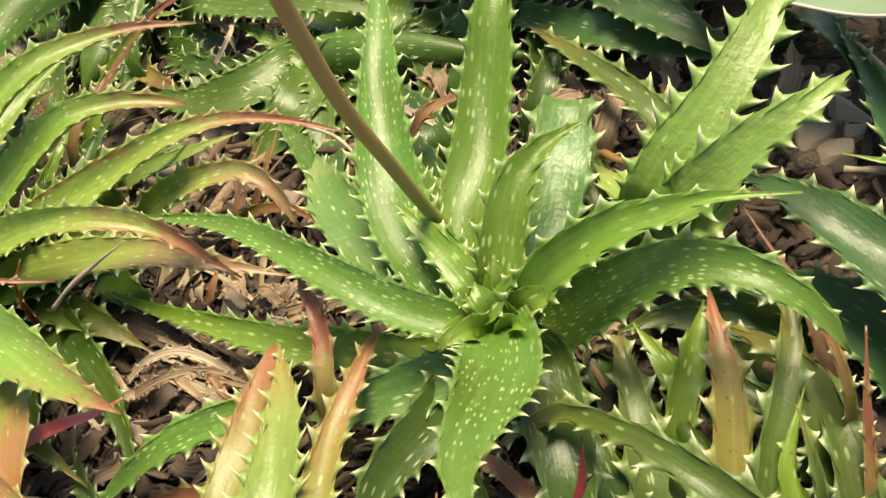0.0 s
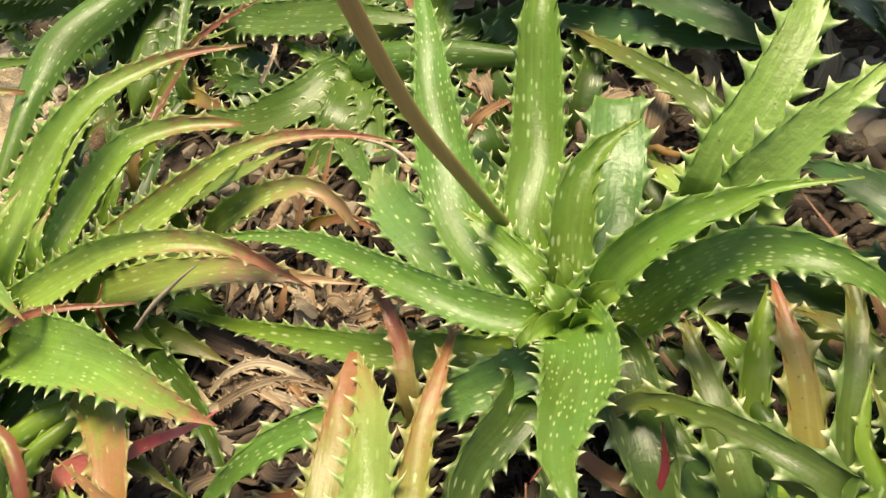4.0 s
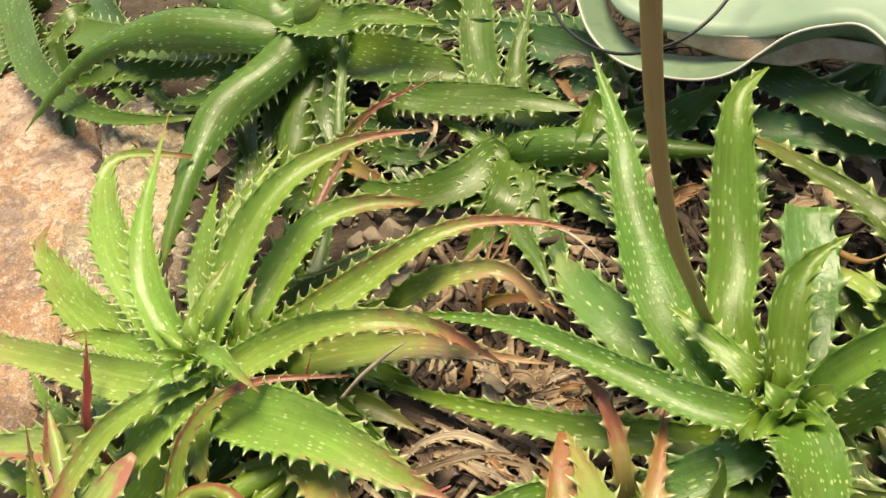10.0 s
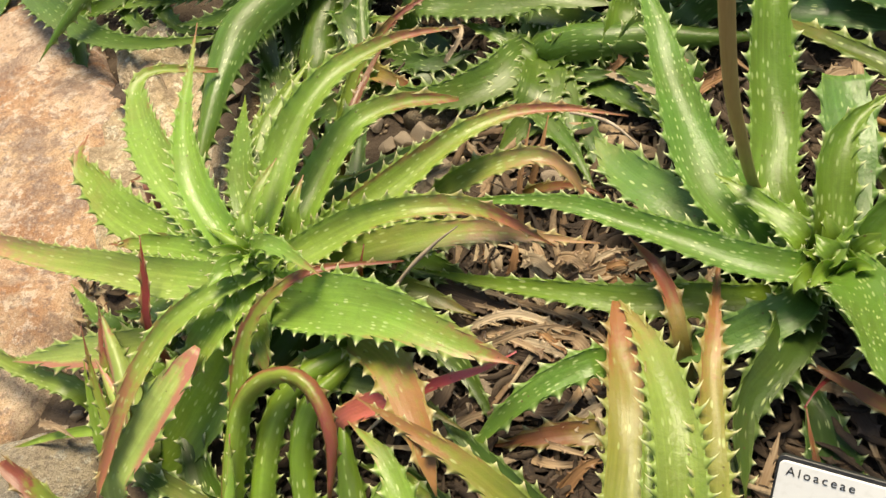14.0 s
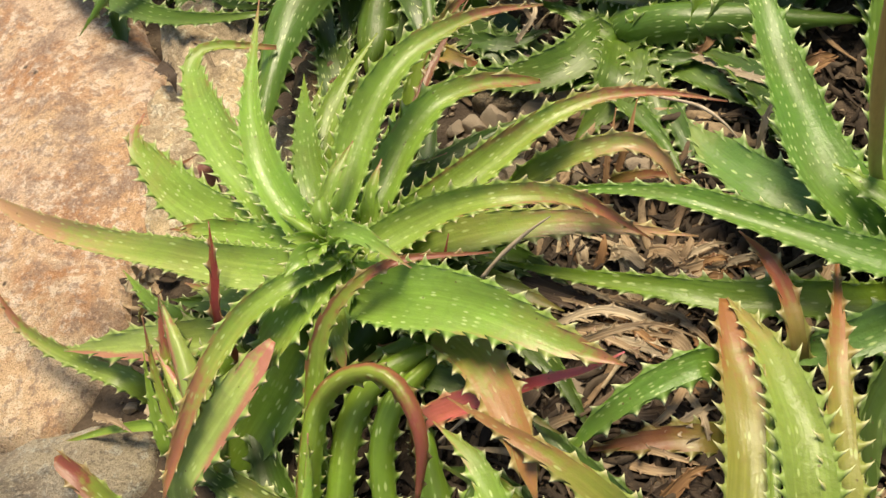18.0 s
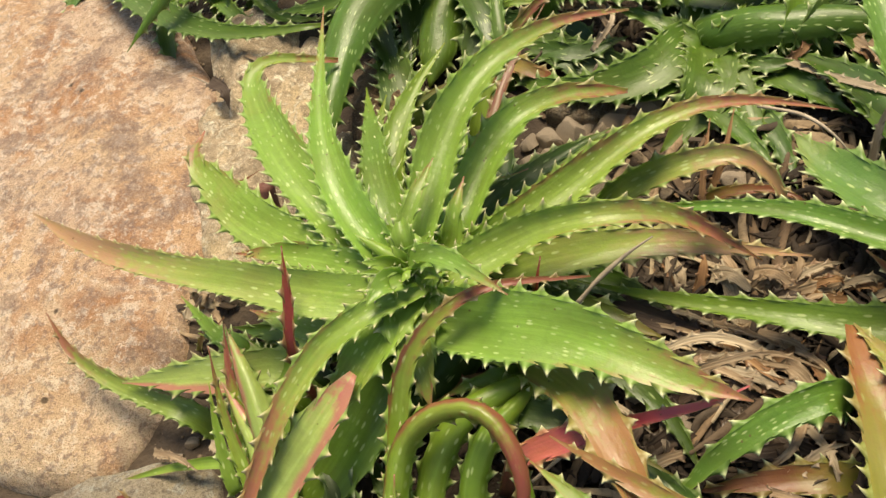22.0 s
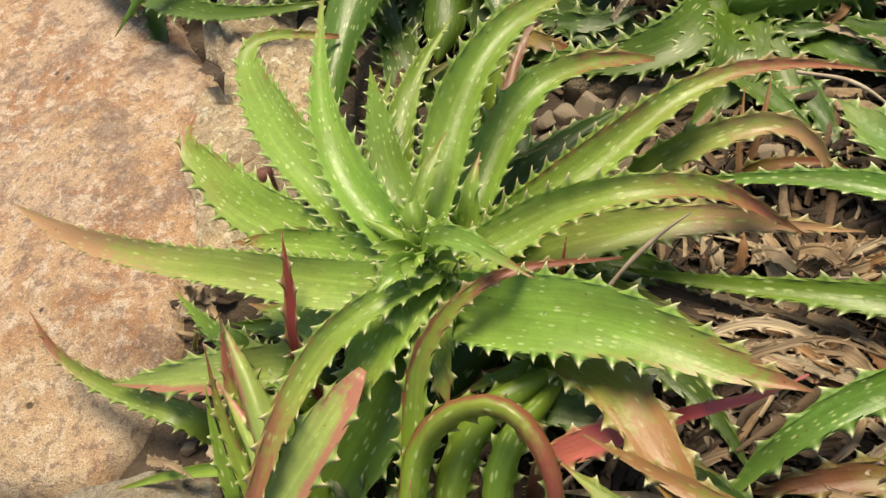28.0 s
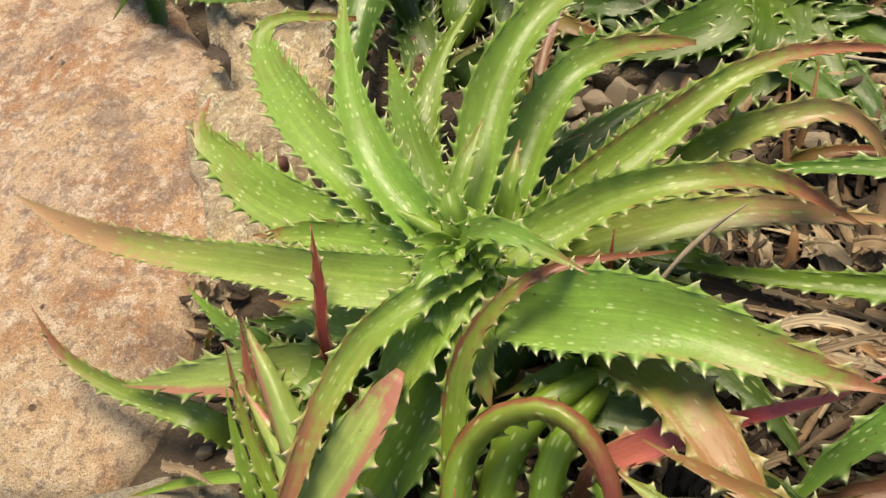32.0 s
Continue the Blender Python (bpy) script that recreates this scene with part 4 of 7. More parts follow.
leaf(plant, "fresh", 0.0270, (0.070, 0.330, 0.186), (0.073, 0.315, 0.198), (0.074, 0.305, 0.200), girth=(0.0270, 0.0210, 0.0000), tip=.8)
heart("green", (0.070, 0.336, 0.195), 0.037, 0.6, 6)
plant_a = plant

plant = aloe((0.145, 0.245, 0.109), "olive-green aloe rosette with red-tipped narrow leaves in shade")
leaf(plant, "olive", 0.0266, (0.143, 0.234, 0.143), (0.140, 0.265, 0.157), (0.138, 0.297, 0.160), (0.135, 0.327, 0.158), (0.133, 0.355, 0.155), girth=(0.0266, 0.0236, 0.0172, 0.0112, 0.0000), tooth=1.5, spine=1.35)
leaf(plant, "olivered", 0.0202, (0.176, 0.238, 0.146), (0.182, 0.266, 0.164), (0.185, 0.298, 0.177), (0.185, 0.324, 0.181), (0.186, 0.362, 0.180), girth=(0.0178, 0.0202, 0.0159, 0.0091, 0.0000), side=-1, tooth=1.5, spine=1.35)
leaf(plant, "olive", 0.0162, (0.187, 0.231, 0.154), (0.201, 0.262, 0.175), (0.213, 0.293, 0.185), (0.221, 0.321, 0.187), (0.224, 0.345, 0.189), girth=(0.0162, 0.0153, 0.0131, 0.0112, 0.0042), tooth=1.5, spine=1.35)
leaf(plant, "olive", 0.0312, (0.235, 0.235, 0.147), (0.230, 0.273, 0.170), (0.223, 0.298, 0.178), (0.209, 0.320, 0.174), (0.195, 0.336, 0.165), girth=(0.0312, 0.0243, 0.0160, 0.0091, 0.0019), tooth=1.5, spine=1.35)
leaf(plant, "red", 0.0093, (0.103, 0.237, 0.155), (0.106, 0.254, 0.171), (0.108, 0.269, 0.186), taper=2.6)
leaf(plant, "deep", 0.0328, (0.129, 0.237, 0.143), (0.116, 0.265, 0.157), (0.106, 0.301, 0.156))
leaf(plant, "olive", 0.0099, (0.217, 0.233, 0.167), (0.214, 0.251, 0.186), (0.211, 0.271, 0.196), tooth=1.5, spine=1.35)
leaf(plant, "olive", 0.0239, (0.235, 0.235, 0.159), (0.234, 0.263, 0.168), (0.227, 0.301, 0.173), tooth=1.5, spine=1.35)
leaf(plant, "green", 0.0189, (0.156, 0.276, 0.147), (0.164, 0.300, 0.161), (0.173, 0.323, 0.168), (0.183, 0.350, 0.174), girth=(0.0121, 0.0189, 0.0143, 0.0000))
leaf(plant, "olive", 0.0184, (0.180, 0.210, 0.211), (0.159, 0.227, 0.221), (0.137, 0.250, 0.214), (0.114, 0.273, 0.196), (0.097, 0.284, 0.184), (0.079, 0.285, 0.170), (0.057, 0.280, 0.155), girth=(0.0184, 0.0162, 0.0125, 0.0107, 0.0100, 0.0079, 0.0000), fold=.25, tooth=1.5, spine=1.35)
leaf(plant, "rust", 0.0100, (0.238, 0.280, 0.189), (0.229, 0.318, 0.208), (0.215, 0.349, 0.217), (0.201, 0.389, 0.225), taper=1.0)
leaf(plant, "deep", 0.0409, (0.236, 0.338, 0.149), (0.201, 0.349, 0.155), (0.164, 0.357, 0.151), (0.133, 0.351, 0.148))
leaf(plant, "rust", 0.0081, (0.242, 0.237, 0.159), (0.244, 0.270, 0.189), (0.249, 0.302, 0.210))
leaf(plant, "deep", 0.0339, (0.189, 0.247, 0.144), (0.168, 0.271, 0.152), (0.153, 0.310, 0.150))
leaf(plant, "rust", 0.0164, (0.087, 0.248, 0.154), (0.059, 0.270, 0.161), (0.032, 0.295, 0.163))
leaf(plant, "red", 0.0067, (0.055, 0.278, 0.151), (0.041, 0.267, 0.159), (0.031, 0.257, 0.158))
leaf(plant, "rust", 0.0078, (0.029, 0.218, 0.148), (0.028, 0.235, 0.163), (0.030, 0.253, 0.168))
leaf(plant, "deep", 0.0350, (0.044, 0.234, 0.129), (0.043, 0.267, 0.139), (0.031, 0.291, 0.138))
leaf(plant, "green", 0.0349, (0.174, 0.300, 0.137), (0.159, 0.323, 0.151), (0.144, 0.353, 0.154))
leaf(plant, "olive", 0.0341, (0.225, 0.303, 0.142), (0.201, 0.320, 0.155), (0.180, 0.338, 0.153), tooth=1.5, spine=1.35)
leaf(plant, "deep", 0.0381, (0.231, 0.266, 0.143), (0.209, 0.290, 0.156), (0.180, 0.315, 0.158))
leaf(plant, "deep", 0.0382, (0.137, 0.299, 0.134), (0.121, 0.335, 0.142), (0.119, 0.373, 0.147))
leaf(plant, "deep", 0.0310, (0.155, 0.236, 0.135), (0.155, 0.262, 0.150), (0.151, 0.296, 0.150))
leaf(plant, "green", 0.0192, (0.204, 0.225, 0.155), (0.204, 0.249, 0.175), (0.219, 0.284, 0.187))

plant = aloe((0.162, 0.406, 0.141), "pale glossy aloe rosette with spiny leaf edges")
leaf(plant, "pale", 0.0350, (0.160, 0.395, 0.212), (0.176, 0.409, 0.232), (0.196, 0.425, 0.245), (0.212, 0.442, 0.255), (0.228, 0.462, 0.263), (0.243, 0.486, 0.269), (0.260, 0.511, 0.272), girth=(0.0350, 0.0350, 0.0294, 0.0260, 0.0238, 0.0159, 0.0000), tip=.8, spine=1.1, tooth=1.5, fold=0.06)
leaf(plant, "pale", 0.0280, (0.171, 0.387, 0.216), (0.194, 0.388, 0.238), (0.214, 0.394, 0.253), (0.231, 0.398, 0.262), (0.247, 0.405, 0.266), (0.265, 0.418, 0.267), girth=(0.0280, 0.0275, 0.0219, 0.0172, 0.0120, 0.0000), tip=.85, spine=1.1, tooth=1.5, fold=0.06)
leaf(plant, "olive", 0.0211, (0.183, 0.476, 0.183), (0.165, 0.513, 0.186), (0.143, 0.549, 0.183), (0.119, 0.593, 0.173), (0.096, 0.632, 0.166), girth=(0.0211, 0.0189, 0.0151, 0.0093, 0.0000), tip=1.1, tooth=1.5, spine=1.35)
leaf(plant, "orange", 0.0099, (0.138, 0.464, 0.179), (0.154, 0.448, 0.190), (0.172, 0.452, 0.192))
leaf(plant, "bluedeep", 0.0499, (0.293, 0.312, 0.194), (0.262, 0.357, 0.206), (0.237, 0.394, 0.204), (0.212, 0.433, 0.186))
leaf(plant, "bluedeep", 0.0374, (0.328, 0.386, 0.178), (0.313, 0.438, 0.186), (0.305, 0.494, 0.196), (0.301, 0.541, 0.195))
leaf(plant, "bluedeep", 0.0418, (0.277, 0.306, 0.163), (0.251, 0.340, 0.170), (0.213, 0.357, 0.176), (0.174, 0.380, 0.162))
leaf(plant, "green", 0.0116, (0.319, 0.408, 0.197), (0.291, 0.409, 0.204), (0.271, 0.421, 0.202))
leaf(plant, "pale", 0.0231, (0.160, 0.394, 0.191), (0.147, 0.419, 0.195), (0.134, 0.456, 0.183), tooth=1.5, spine=1.35)
leaf(plant, "pale", 0.0255, (0.162, 0.385, 0.191), (0.184, 0.372, 0.213), (0.213, 0.388, 0.221), tooth=1.5, spine=1.35)
leaf(plant, "mid", 0.0242, (0.144, 0.401, 0.169), (0.135, 0.436, 0.178), (0.136, 0.485, 0.179))
leaf(plant, "deep", 0.0257, (0.200, 0.450, 0.155), (0.187, 0.485, 0.164), (0.166, 0.518, 0.162))

plant = aloe((-0.094, 0.678, 0.076), "bright green spotted aloe rosette among other rosettes")
leaf(plant, "mid", 0.0409, (-0.087, 0.675, 0.132), (-0.047, 0.656, 0.149), (-0.002, 0.639, 0.155), (0.046, 0.623, 0.155), (0.087, 0.611, 0.153), (0.120, 0.608, 0.147), girth=(0.0337, 0.0409, 0.0316, 0.0209, 0.0088, 0.0000), tooth=1.3)
leaf(plant, "mid", 0.0406, (-0.107, 0.672, 0.132), (-0.140, 0.642, 0.137), (-0.185, 0.639, 0.132), (-0.236, 0.671, 0.116), (-0.278, 0.726, 0.107), girth=(0.0392, 0.0406, 0.0302, 0.0170, 0.0000), tooth=1.3)
leaf(plant, "mid", 0.0459, (-0.087, 0.665, 0.125), (-0.101, 0.614, 0.130), (-0.122, 0.592, 0.117), (-0.149, 0.575, 0.106), girth=(0.0409, 0.0459, 0.0297, 0.0000), tooth=1.3)
leaf(plant, "mid", 0.0308, (-0.080, 0.656, 0.127), (-0.075, 0.600, 0.127), (-0.072, 0.540, 0.118), (-0.042, 0.502, 0.121), tooth=1.3)
leaf(plant, "mid", 0.0451, (-0.093, 0.672, 0.126), (-0.089, 0.705, 0.136), (-0.078, 0.756, 0.137), tooth=1.3)
leaf(plant, "mid", 0.0244, (-0.098, 0.667, 0.130), (-0.131, 0.697, 0.142), (-0.168, 0.731, 0.143), tooth=1.3)
leaf(plant, "deep", 0.0377, (-0.070, 0.659, 0.118), (-0.065, 0.627, 0.118), (-0.073, 0.589, 0.108), tooth=1.3)
leaf(plant, "mid", 0.0493, (-0.059, 0.660, 0.114), (-0.029, 0.598, 0.127), (-0.001, 0.552, 0.130), tooth=1.3)
leaf(plant, "mid", 0.0379, (-0.103, 0.661, 0.120), (-0.137, 0.628, 0.126), (-0.183, 0.632, 0.117), tooth=1.3)
leaf(plant, "deep", 0.0376, (-0.077, 0.669, 0.117), (-0.051, 0.628, 0.130), (-0.021, 0.619, 0.133), tooth=1.3)
leaf(plant, "mid", 0.0312, (-0.082, 0.662, 0.132), (-0.066, 0.662, 0.148), (-0.053, 0.685, 0.150), tooth=1.3)
leaf(plant, "deep", 0.0349, (-0.079, 0.613, 0.117), (-0.062, 0.555, 0.124), (-0.059, 0.501, 0.119), tooth=1.3)
leaf(plant, "mid", 0.0320, (-0.105, 0.618, 0.119), (-0.081, 0.544, 0.127), (-0.067, 0.494, 0.123), tooth=1.3)

plant = aloe((-0.243, 0.839, 0.081), "dense dark green aloe leaves with white teeth")
leaf(plant, "mid", 0.0385, (-0.211, 0.759, 0.150), (-0.168, 0.743, 0.156), (-0.116, 0.720, 0.162), (-0.077, 0.705, 0.166), (-0.046, 0.692, 0.164), (-0.011, 0.681, 0.160), girth=(0.0262, 0.0376, 0.0385, 0.0259, 0.0149, 0.0000), tooth=1.3)
leaf(plant, "mid", 0.0611, (-0.282, 0.870, 0.142), (-0.232, 0.826, 0.152), (-0.180, 0.794, 0.157), (-0.145, 0.778, 0.154), (-0.117, 0.771, 0.146), girth=(0.0448, 0.0611, 0.0567, 0.0349, 0.0000), tooth=1.3)
leaf(plant, "mid", 0.0386, (-0.107, 0.747, 0.146), (-0.115, 0.791, 0.152), (-0.115, 0.841, 0.157), (-0.108, 0.922, 0.165), girth=(0.0313, 0.0386, 0.0374, 0.0253), tooth=1.3)
leaf(plant, "mid", 0.0258, (-0.081, 0.736, 0.149), (-0.077, 0.772, 0.158), (-0.068, 0.809, 0.164), (-0.051, 0.870, 0.173), girth=(0.0258, 0.0205, 0.0128, 0.0060), tooth=1.3)
leaf(plant, "deep", 0.0305, (0.011, 0.669, 0.119), (0.015, 0.707, 0.135), (0.015, 0.743, 0.146), (0.015, 0.774, 0.154), girth=(0.0269, 0.0305, 0.0233, 0.0056), tooth=1.3)
leaf(plant, "deep", 0.0314, (0.042, 0.644, 0.150), (0.070, 0.659, 0.161), (0.093, 0.662, 0.173), (0.107, 0.663, 0.180), girth=(0.0305, 0.0314, 0.0140, 0.0000), tooth=1.3)
leaf(plant, "redbrown", 0.0164, (-0.299, 0.639, 0.115), (-0.272, 0.684, 0.148), (-0.222, 0.714, 0.178), (-0.150, 0.735, 0.190), tip=1.3, tooth=1.3)
leaf(plant, "mid", 0.0138, (-0.267, 0.717, 0.138), (-0.262, 0.803, 0.161), (-0.258, 0.871, 0.175), (-0.250, 0.911, 0.182), girth=(0.0138, 0.0108, 0.0087, 0.0076), tooth=1.3)
leaf(plant, "mid", 0.0456, (-0.294, 0.868, 0.139), (-0.311, 0.834, 0.130), (-0.324, 0.794, 0.118), (-0.335, 0.755, 0.106), (-0.346, 0.726, 0.093), girth=(0.0385, 0.0456, 0.0450, 0.0369, 0.0000), tooth=1.3)
leaf(plant, "deep", 0.0341, (-0.270, 0.827, 0.142), (-0.279, 0.780, 0.129), (-0.295, 0.739, 0.112), (-0.310, 0.716, 0.103), girth=(0.0310, 0.0341, 0.0301, 0.0000), tooth=1.3)
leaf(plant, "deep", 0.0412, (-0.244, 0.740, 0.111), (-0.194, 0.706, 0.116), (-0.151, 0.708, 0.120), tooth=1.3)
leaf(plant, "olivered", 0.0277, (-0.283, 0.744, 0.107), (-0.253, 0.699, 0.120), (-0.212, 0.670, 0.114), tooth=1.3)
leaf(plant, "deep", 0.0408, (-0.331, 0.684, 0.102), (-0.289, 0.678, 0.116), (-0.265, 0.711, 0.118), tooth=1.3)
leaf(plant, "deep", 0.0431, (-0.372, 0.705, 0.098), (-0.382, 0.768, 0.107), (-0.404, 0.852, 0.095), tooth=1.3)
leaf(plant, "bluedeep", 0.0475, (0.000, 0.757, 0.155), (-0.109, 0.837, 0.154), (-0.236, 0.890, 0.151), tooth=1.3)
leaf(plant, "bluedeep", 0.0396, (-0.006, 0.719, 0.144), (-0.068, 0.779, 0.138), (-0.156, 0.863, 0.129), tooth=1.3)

plant = aloe((0.196, 0.597, 0.125), "dark green aloe leaves in the shade of a larger succulent")
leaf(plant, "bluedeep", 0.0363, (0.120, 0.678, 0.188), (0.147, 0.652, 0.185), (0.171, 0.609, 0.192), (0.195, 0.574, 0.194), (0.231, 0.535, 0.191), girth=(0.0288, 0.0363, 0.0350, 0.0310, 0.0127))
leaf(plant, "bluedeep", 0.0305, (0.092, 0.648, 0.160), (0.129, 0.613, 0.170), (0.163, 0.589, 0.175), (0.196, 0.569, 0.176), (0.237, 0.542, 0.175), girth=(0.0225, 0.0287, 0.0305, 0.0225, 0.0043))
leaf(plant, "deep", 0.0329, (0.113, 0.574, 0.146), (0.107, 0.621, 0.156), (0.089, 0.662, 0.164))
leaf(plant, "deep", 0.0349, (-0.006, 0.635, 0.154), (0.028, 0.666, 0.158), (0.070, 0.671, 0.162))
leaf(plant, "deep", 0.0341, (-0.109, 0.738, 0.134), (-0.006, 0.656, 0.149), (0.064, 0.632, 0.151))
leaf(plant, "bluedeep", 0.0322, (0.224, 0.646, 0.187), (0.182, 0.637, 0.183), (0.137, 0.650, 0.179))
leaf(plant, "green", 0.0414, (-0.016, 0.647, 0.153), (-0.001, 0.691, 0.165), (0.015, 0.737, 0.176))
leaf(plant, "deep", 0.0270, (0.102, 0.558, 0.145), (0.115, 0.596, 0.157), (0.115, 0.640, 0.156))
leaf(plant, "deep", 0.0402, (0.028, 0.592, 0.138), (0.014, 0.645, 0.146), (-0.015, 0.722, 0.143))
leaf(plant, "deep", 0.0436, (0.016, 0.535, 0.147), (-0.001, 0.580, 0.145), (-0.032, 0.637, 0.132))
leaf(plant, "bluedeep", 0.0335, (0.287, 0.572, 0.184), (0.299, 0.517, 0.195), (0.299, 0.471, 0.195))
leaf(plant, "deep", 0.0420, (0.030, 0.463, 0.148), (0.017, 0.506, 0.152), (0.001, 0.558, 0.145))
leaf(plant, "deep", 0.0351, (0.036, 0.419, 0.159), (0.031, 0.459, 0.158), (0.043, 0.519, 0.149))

plant = aloe((-0.327, 0.941, 0.102), "large green aloe rosette leaning over a rock")
leaf(plant, "mid", 0.0565, (-0.334, 0.885, 0.171), (-0.399, 0.896, 0.182), (-0.470, 0.914, 0.186), (-0.535, 0.927, 0.177), (-0.593, 0.919, 0.163), (-0.648, 0.897, 0.136), (-0.693, 0.873, 0.108), girth=(0.0522, 0.0565, 0.0537, 0.0376, 0.0232, 0.0138, 0.0000), tooth=1.3)
leaf(plant, "mid", 0.0599, (-0.304, 0.886, 0.179), (-0.256, 0.837, 0.197), (-0.229, 0.835, 0.203), (-0.193, 0.824, 0.202), (-0.168, 0.806, 0.205), (-0.142, 0.787, 0.208), girth=(0.0599, 0.0370, 0.0271, 0.0221, 0.0143, 0.0000), tooth=1.3)
leaf(plant, "mid", 0.0692, (-0.304, 0.862, 0.166), (-0.356, 0.825, 0.164), (-0.396, 0.780, 0.164), (-0.420, 0.728, 0.154), (-0.434, 0.670, 0.141), (-0.443, 0.628, 0.131), (-0.446, 0.600, 0.123), girth=(0.0500, 0.0581, 0.0528, 0.0396, 0.0250, 0.0142, 0.0000), roll=-6, tooth=1.3, fold=0.2)
leaf(plant, "mid", 0.0430, (-0.402, 0.902, 0.128), (-0.475, 0.927, 0.120), (-0.555, 0.955, 0.109), (-0.628, 0.978, 0.099), girth=(0.0403, 0.0430, 0.0403, 0.0385), tooth=1.3)
leaf(plant, "mid", 0.0447, (-0.375, 0.891, 0.155), (-0.471, 0.928, 0.145), (-0.566, 0.985, 0.130), (-0.674, 1.059, 0.117), girth=(0.0391, 0.0422, 0.0447, 0.0416), tooth=1.3)
leaf(plant, "mid", 0.0519, (-0.833, 1.246, 0.113), (-0.765, 1.092, 0.118), (-0.707, 0.984, 0.122), (-0.651, 0.918, 0.116), (-0.589, 0.874, 0.110), (-0.525, 0.852, 0.108), (-0.456, 0.838, 0.110), girth=(0.0519, 0.0491, 0.0429, 0.0327, 0.0207, 0.0148, 0.0053), tooth=1.3)
leaf(plant, "deep", 0.0288, (-0.723, 1.095, 0.095), (-0.680, 0.981, 0.089), (-0.667, 0.921, 0.075), (-0.660, 0.887, 0.062), girth=(0.0288, 0.0226, 0.0249, 0.0058), tooth=1.3)
leaf(plant, "mid", 0.0379, (-0.559, 1.009, 0.109), (-0.621, 0.965, 0.103), (-0.717, 0.991, 0.083), tooth=1.3)
leaf(plant, "mid", 0.0388, (-0.365, 0.914, 0.138), (-0.437, 0.861, 0.121), (-0.514, 0.886, 0.104), tooth=1.3)
leaf(plant, "mid", 0.0408, (-0.685, 1.115, 0.106), (-0.723, 1.073, 0.098), (-0.747, 1.014, 0.080), tooth=1.3)
leaf(plant, "mid", 0.0670, (-0.803, 1.154, 0.095), (-0.808, 1.076, 0.084), (-0.828, 1.003, 0.072), tooth=1.3)
leaf(plant, "mid", 0.0253, (-0.606, 0.971, 0.094), (-0.553, 0.896, 0.090), (-0.473, 0.862, 0.088), tooth=1.3)
leaf(plant, "mid", 0.0248, (-0.551, 0.949, 0.100), (-0.513, 0.891, 0.094), (-0.451, 0.870, 0.090), tooth=1.3)
leaf(plant, "mid", 0.0591, (-0.300, 0.896, 0.185), (-0.278, 0.925, 0.197), (-0.268, 1.001, 0.198), tooth=1.3)
leaf(plant, "mid", 0.0609, (-0.335, 0.901, 0.182), (-0.401, 0.951, 0.185), (-0.512, 1.052, 0.174), tooth=1.3)
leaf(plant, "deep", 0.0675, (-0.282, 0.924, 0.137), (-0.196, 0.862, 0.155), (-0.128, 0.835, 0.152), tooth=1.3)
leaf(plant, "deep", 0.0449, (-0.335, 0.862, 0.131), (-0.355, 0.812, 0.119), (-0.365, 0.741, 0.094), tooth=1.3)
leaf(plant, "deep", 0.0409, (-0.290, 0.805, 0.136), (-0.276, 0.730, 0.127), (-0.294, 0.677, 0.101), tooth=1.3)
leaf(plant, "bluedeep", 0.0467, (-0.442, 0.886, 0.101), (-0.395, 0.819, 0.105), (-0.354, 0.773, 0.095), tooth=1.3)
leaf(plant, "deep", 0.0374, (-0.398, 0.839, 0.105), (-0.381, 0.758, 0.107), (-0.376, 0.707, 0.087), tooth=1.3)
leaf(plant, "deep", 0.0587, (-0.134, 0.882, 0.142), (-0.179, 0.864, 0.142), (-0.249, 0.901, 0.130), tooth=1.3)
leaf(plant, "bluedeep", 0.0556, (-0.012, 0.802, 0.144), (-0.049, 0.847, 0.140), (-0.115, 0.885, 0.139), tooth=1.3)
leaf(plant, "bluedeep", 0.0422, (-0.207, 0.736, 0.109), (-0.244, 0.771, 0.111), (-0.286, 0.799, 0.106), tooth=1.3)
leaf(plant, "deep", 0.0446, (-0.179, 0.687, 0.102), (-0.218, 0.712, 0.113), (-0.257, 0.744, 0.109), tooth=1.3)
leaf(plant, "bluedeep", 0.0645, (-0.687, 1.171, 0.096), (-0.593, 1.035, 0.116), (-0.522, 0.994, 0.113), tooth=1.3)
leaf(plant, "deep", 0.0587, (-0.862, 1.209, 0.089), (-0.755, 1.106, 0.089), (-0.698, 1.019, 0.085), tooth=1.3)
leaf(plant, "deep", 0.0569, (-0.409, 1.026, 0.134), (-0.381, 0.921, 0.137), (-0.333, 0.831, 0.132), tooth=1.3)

plant = aloe((-0.356, 0.442, 0.119), "yellow-green spotted aloe rosette with long arching leaves")
leaf(plant, "lime", 0.0489, (-0.338, 0.410, 0.175), (-0.298, 0.390, 0.185), (-0.263, 0.373, 0.195), (-0.231, 0.356, 0.199), (-0.202, 0.336, 0.200), (-0.178, 0.320, 0.199), (-0.146, 0.302, 0.196), girth=(0.0402, 0.0485, 0.0489, 0.0379, 0.0277, 0.0169, 0.0000), tip=1.04, side=1, fold=0.22, tone=0.8)
leaf(plant, "limered", 0.0264, (-0.329, 0.436, 0.190), (-0.341, 0.420, 0.194), (-0.369, 0.406, 0.202), (-0.402, 0.389, 0.199), (-0.424, 0.371, 0.191), (-0.444, 0.347, 0.181), (-0.462, 0.324, 0.164), (-0.482, 0.299, 0.141), (-0.492, 0.280, 0.129), girth=(0.0109, 0.0129, 0.0170, 0.0206, 0.0182, 0.0157, 0.0133, 0.0098, 0.0000), tip=1.2, side=1, fold=0.4, tone=0.9)
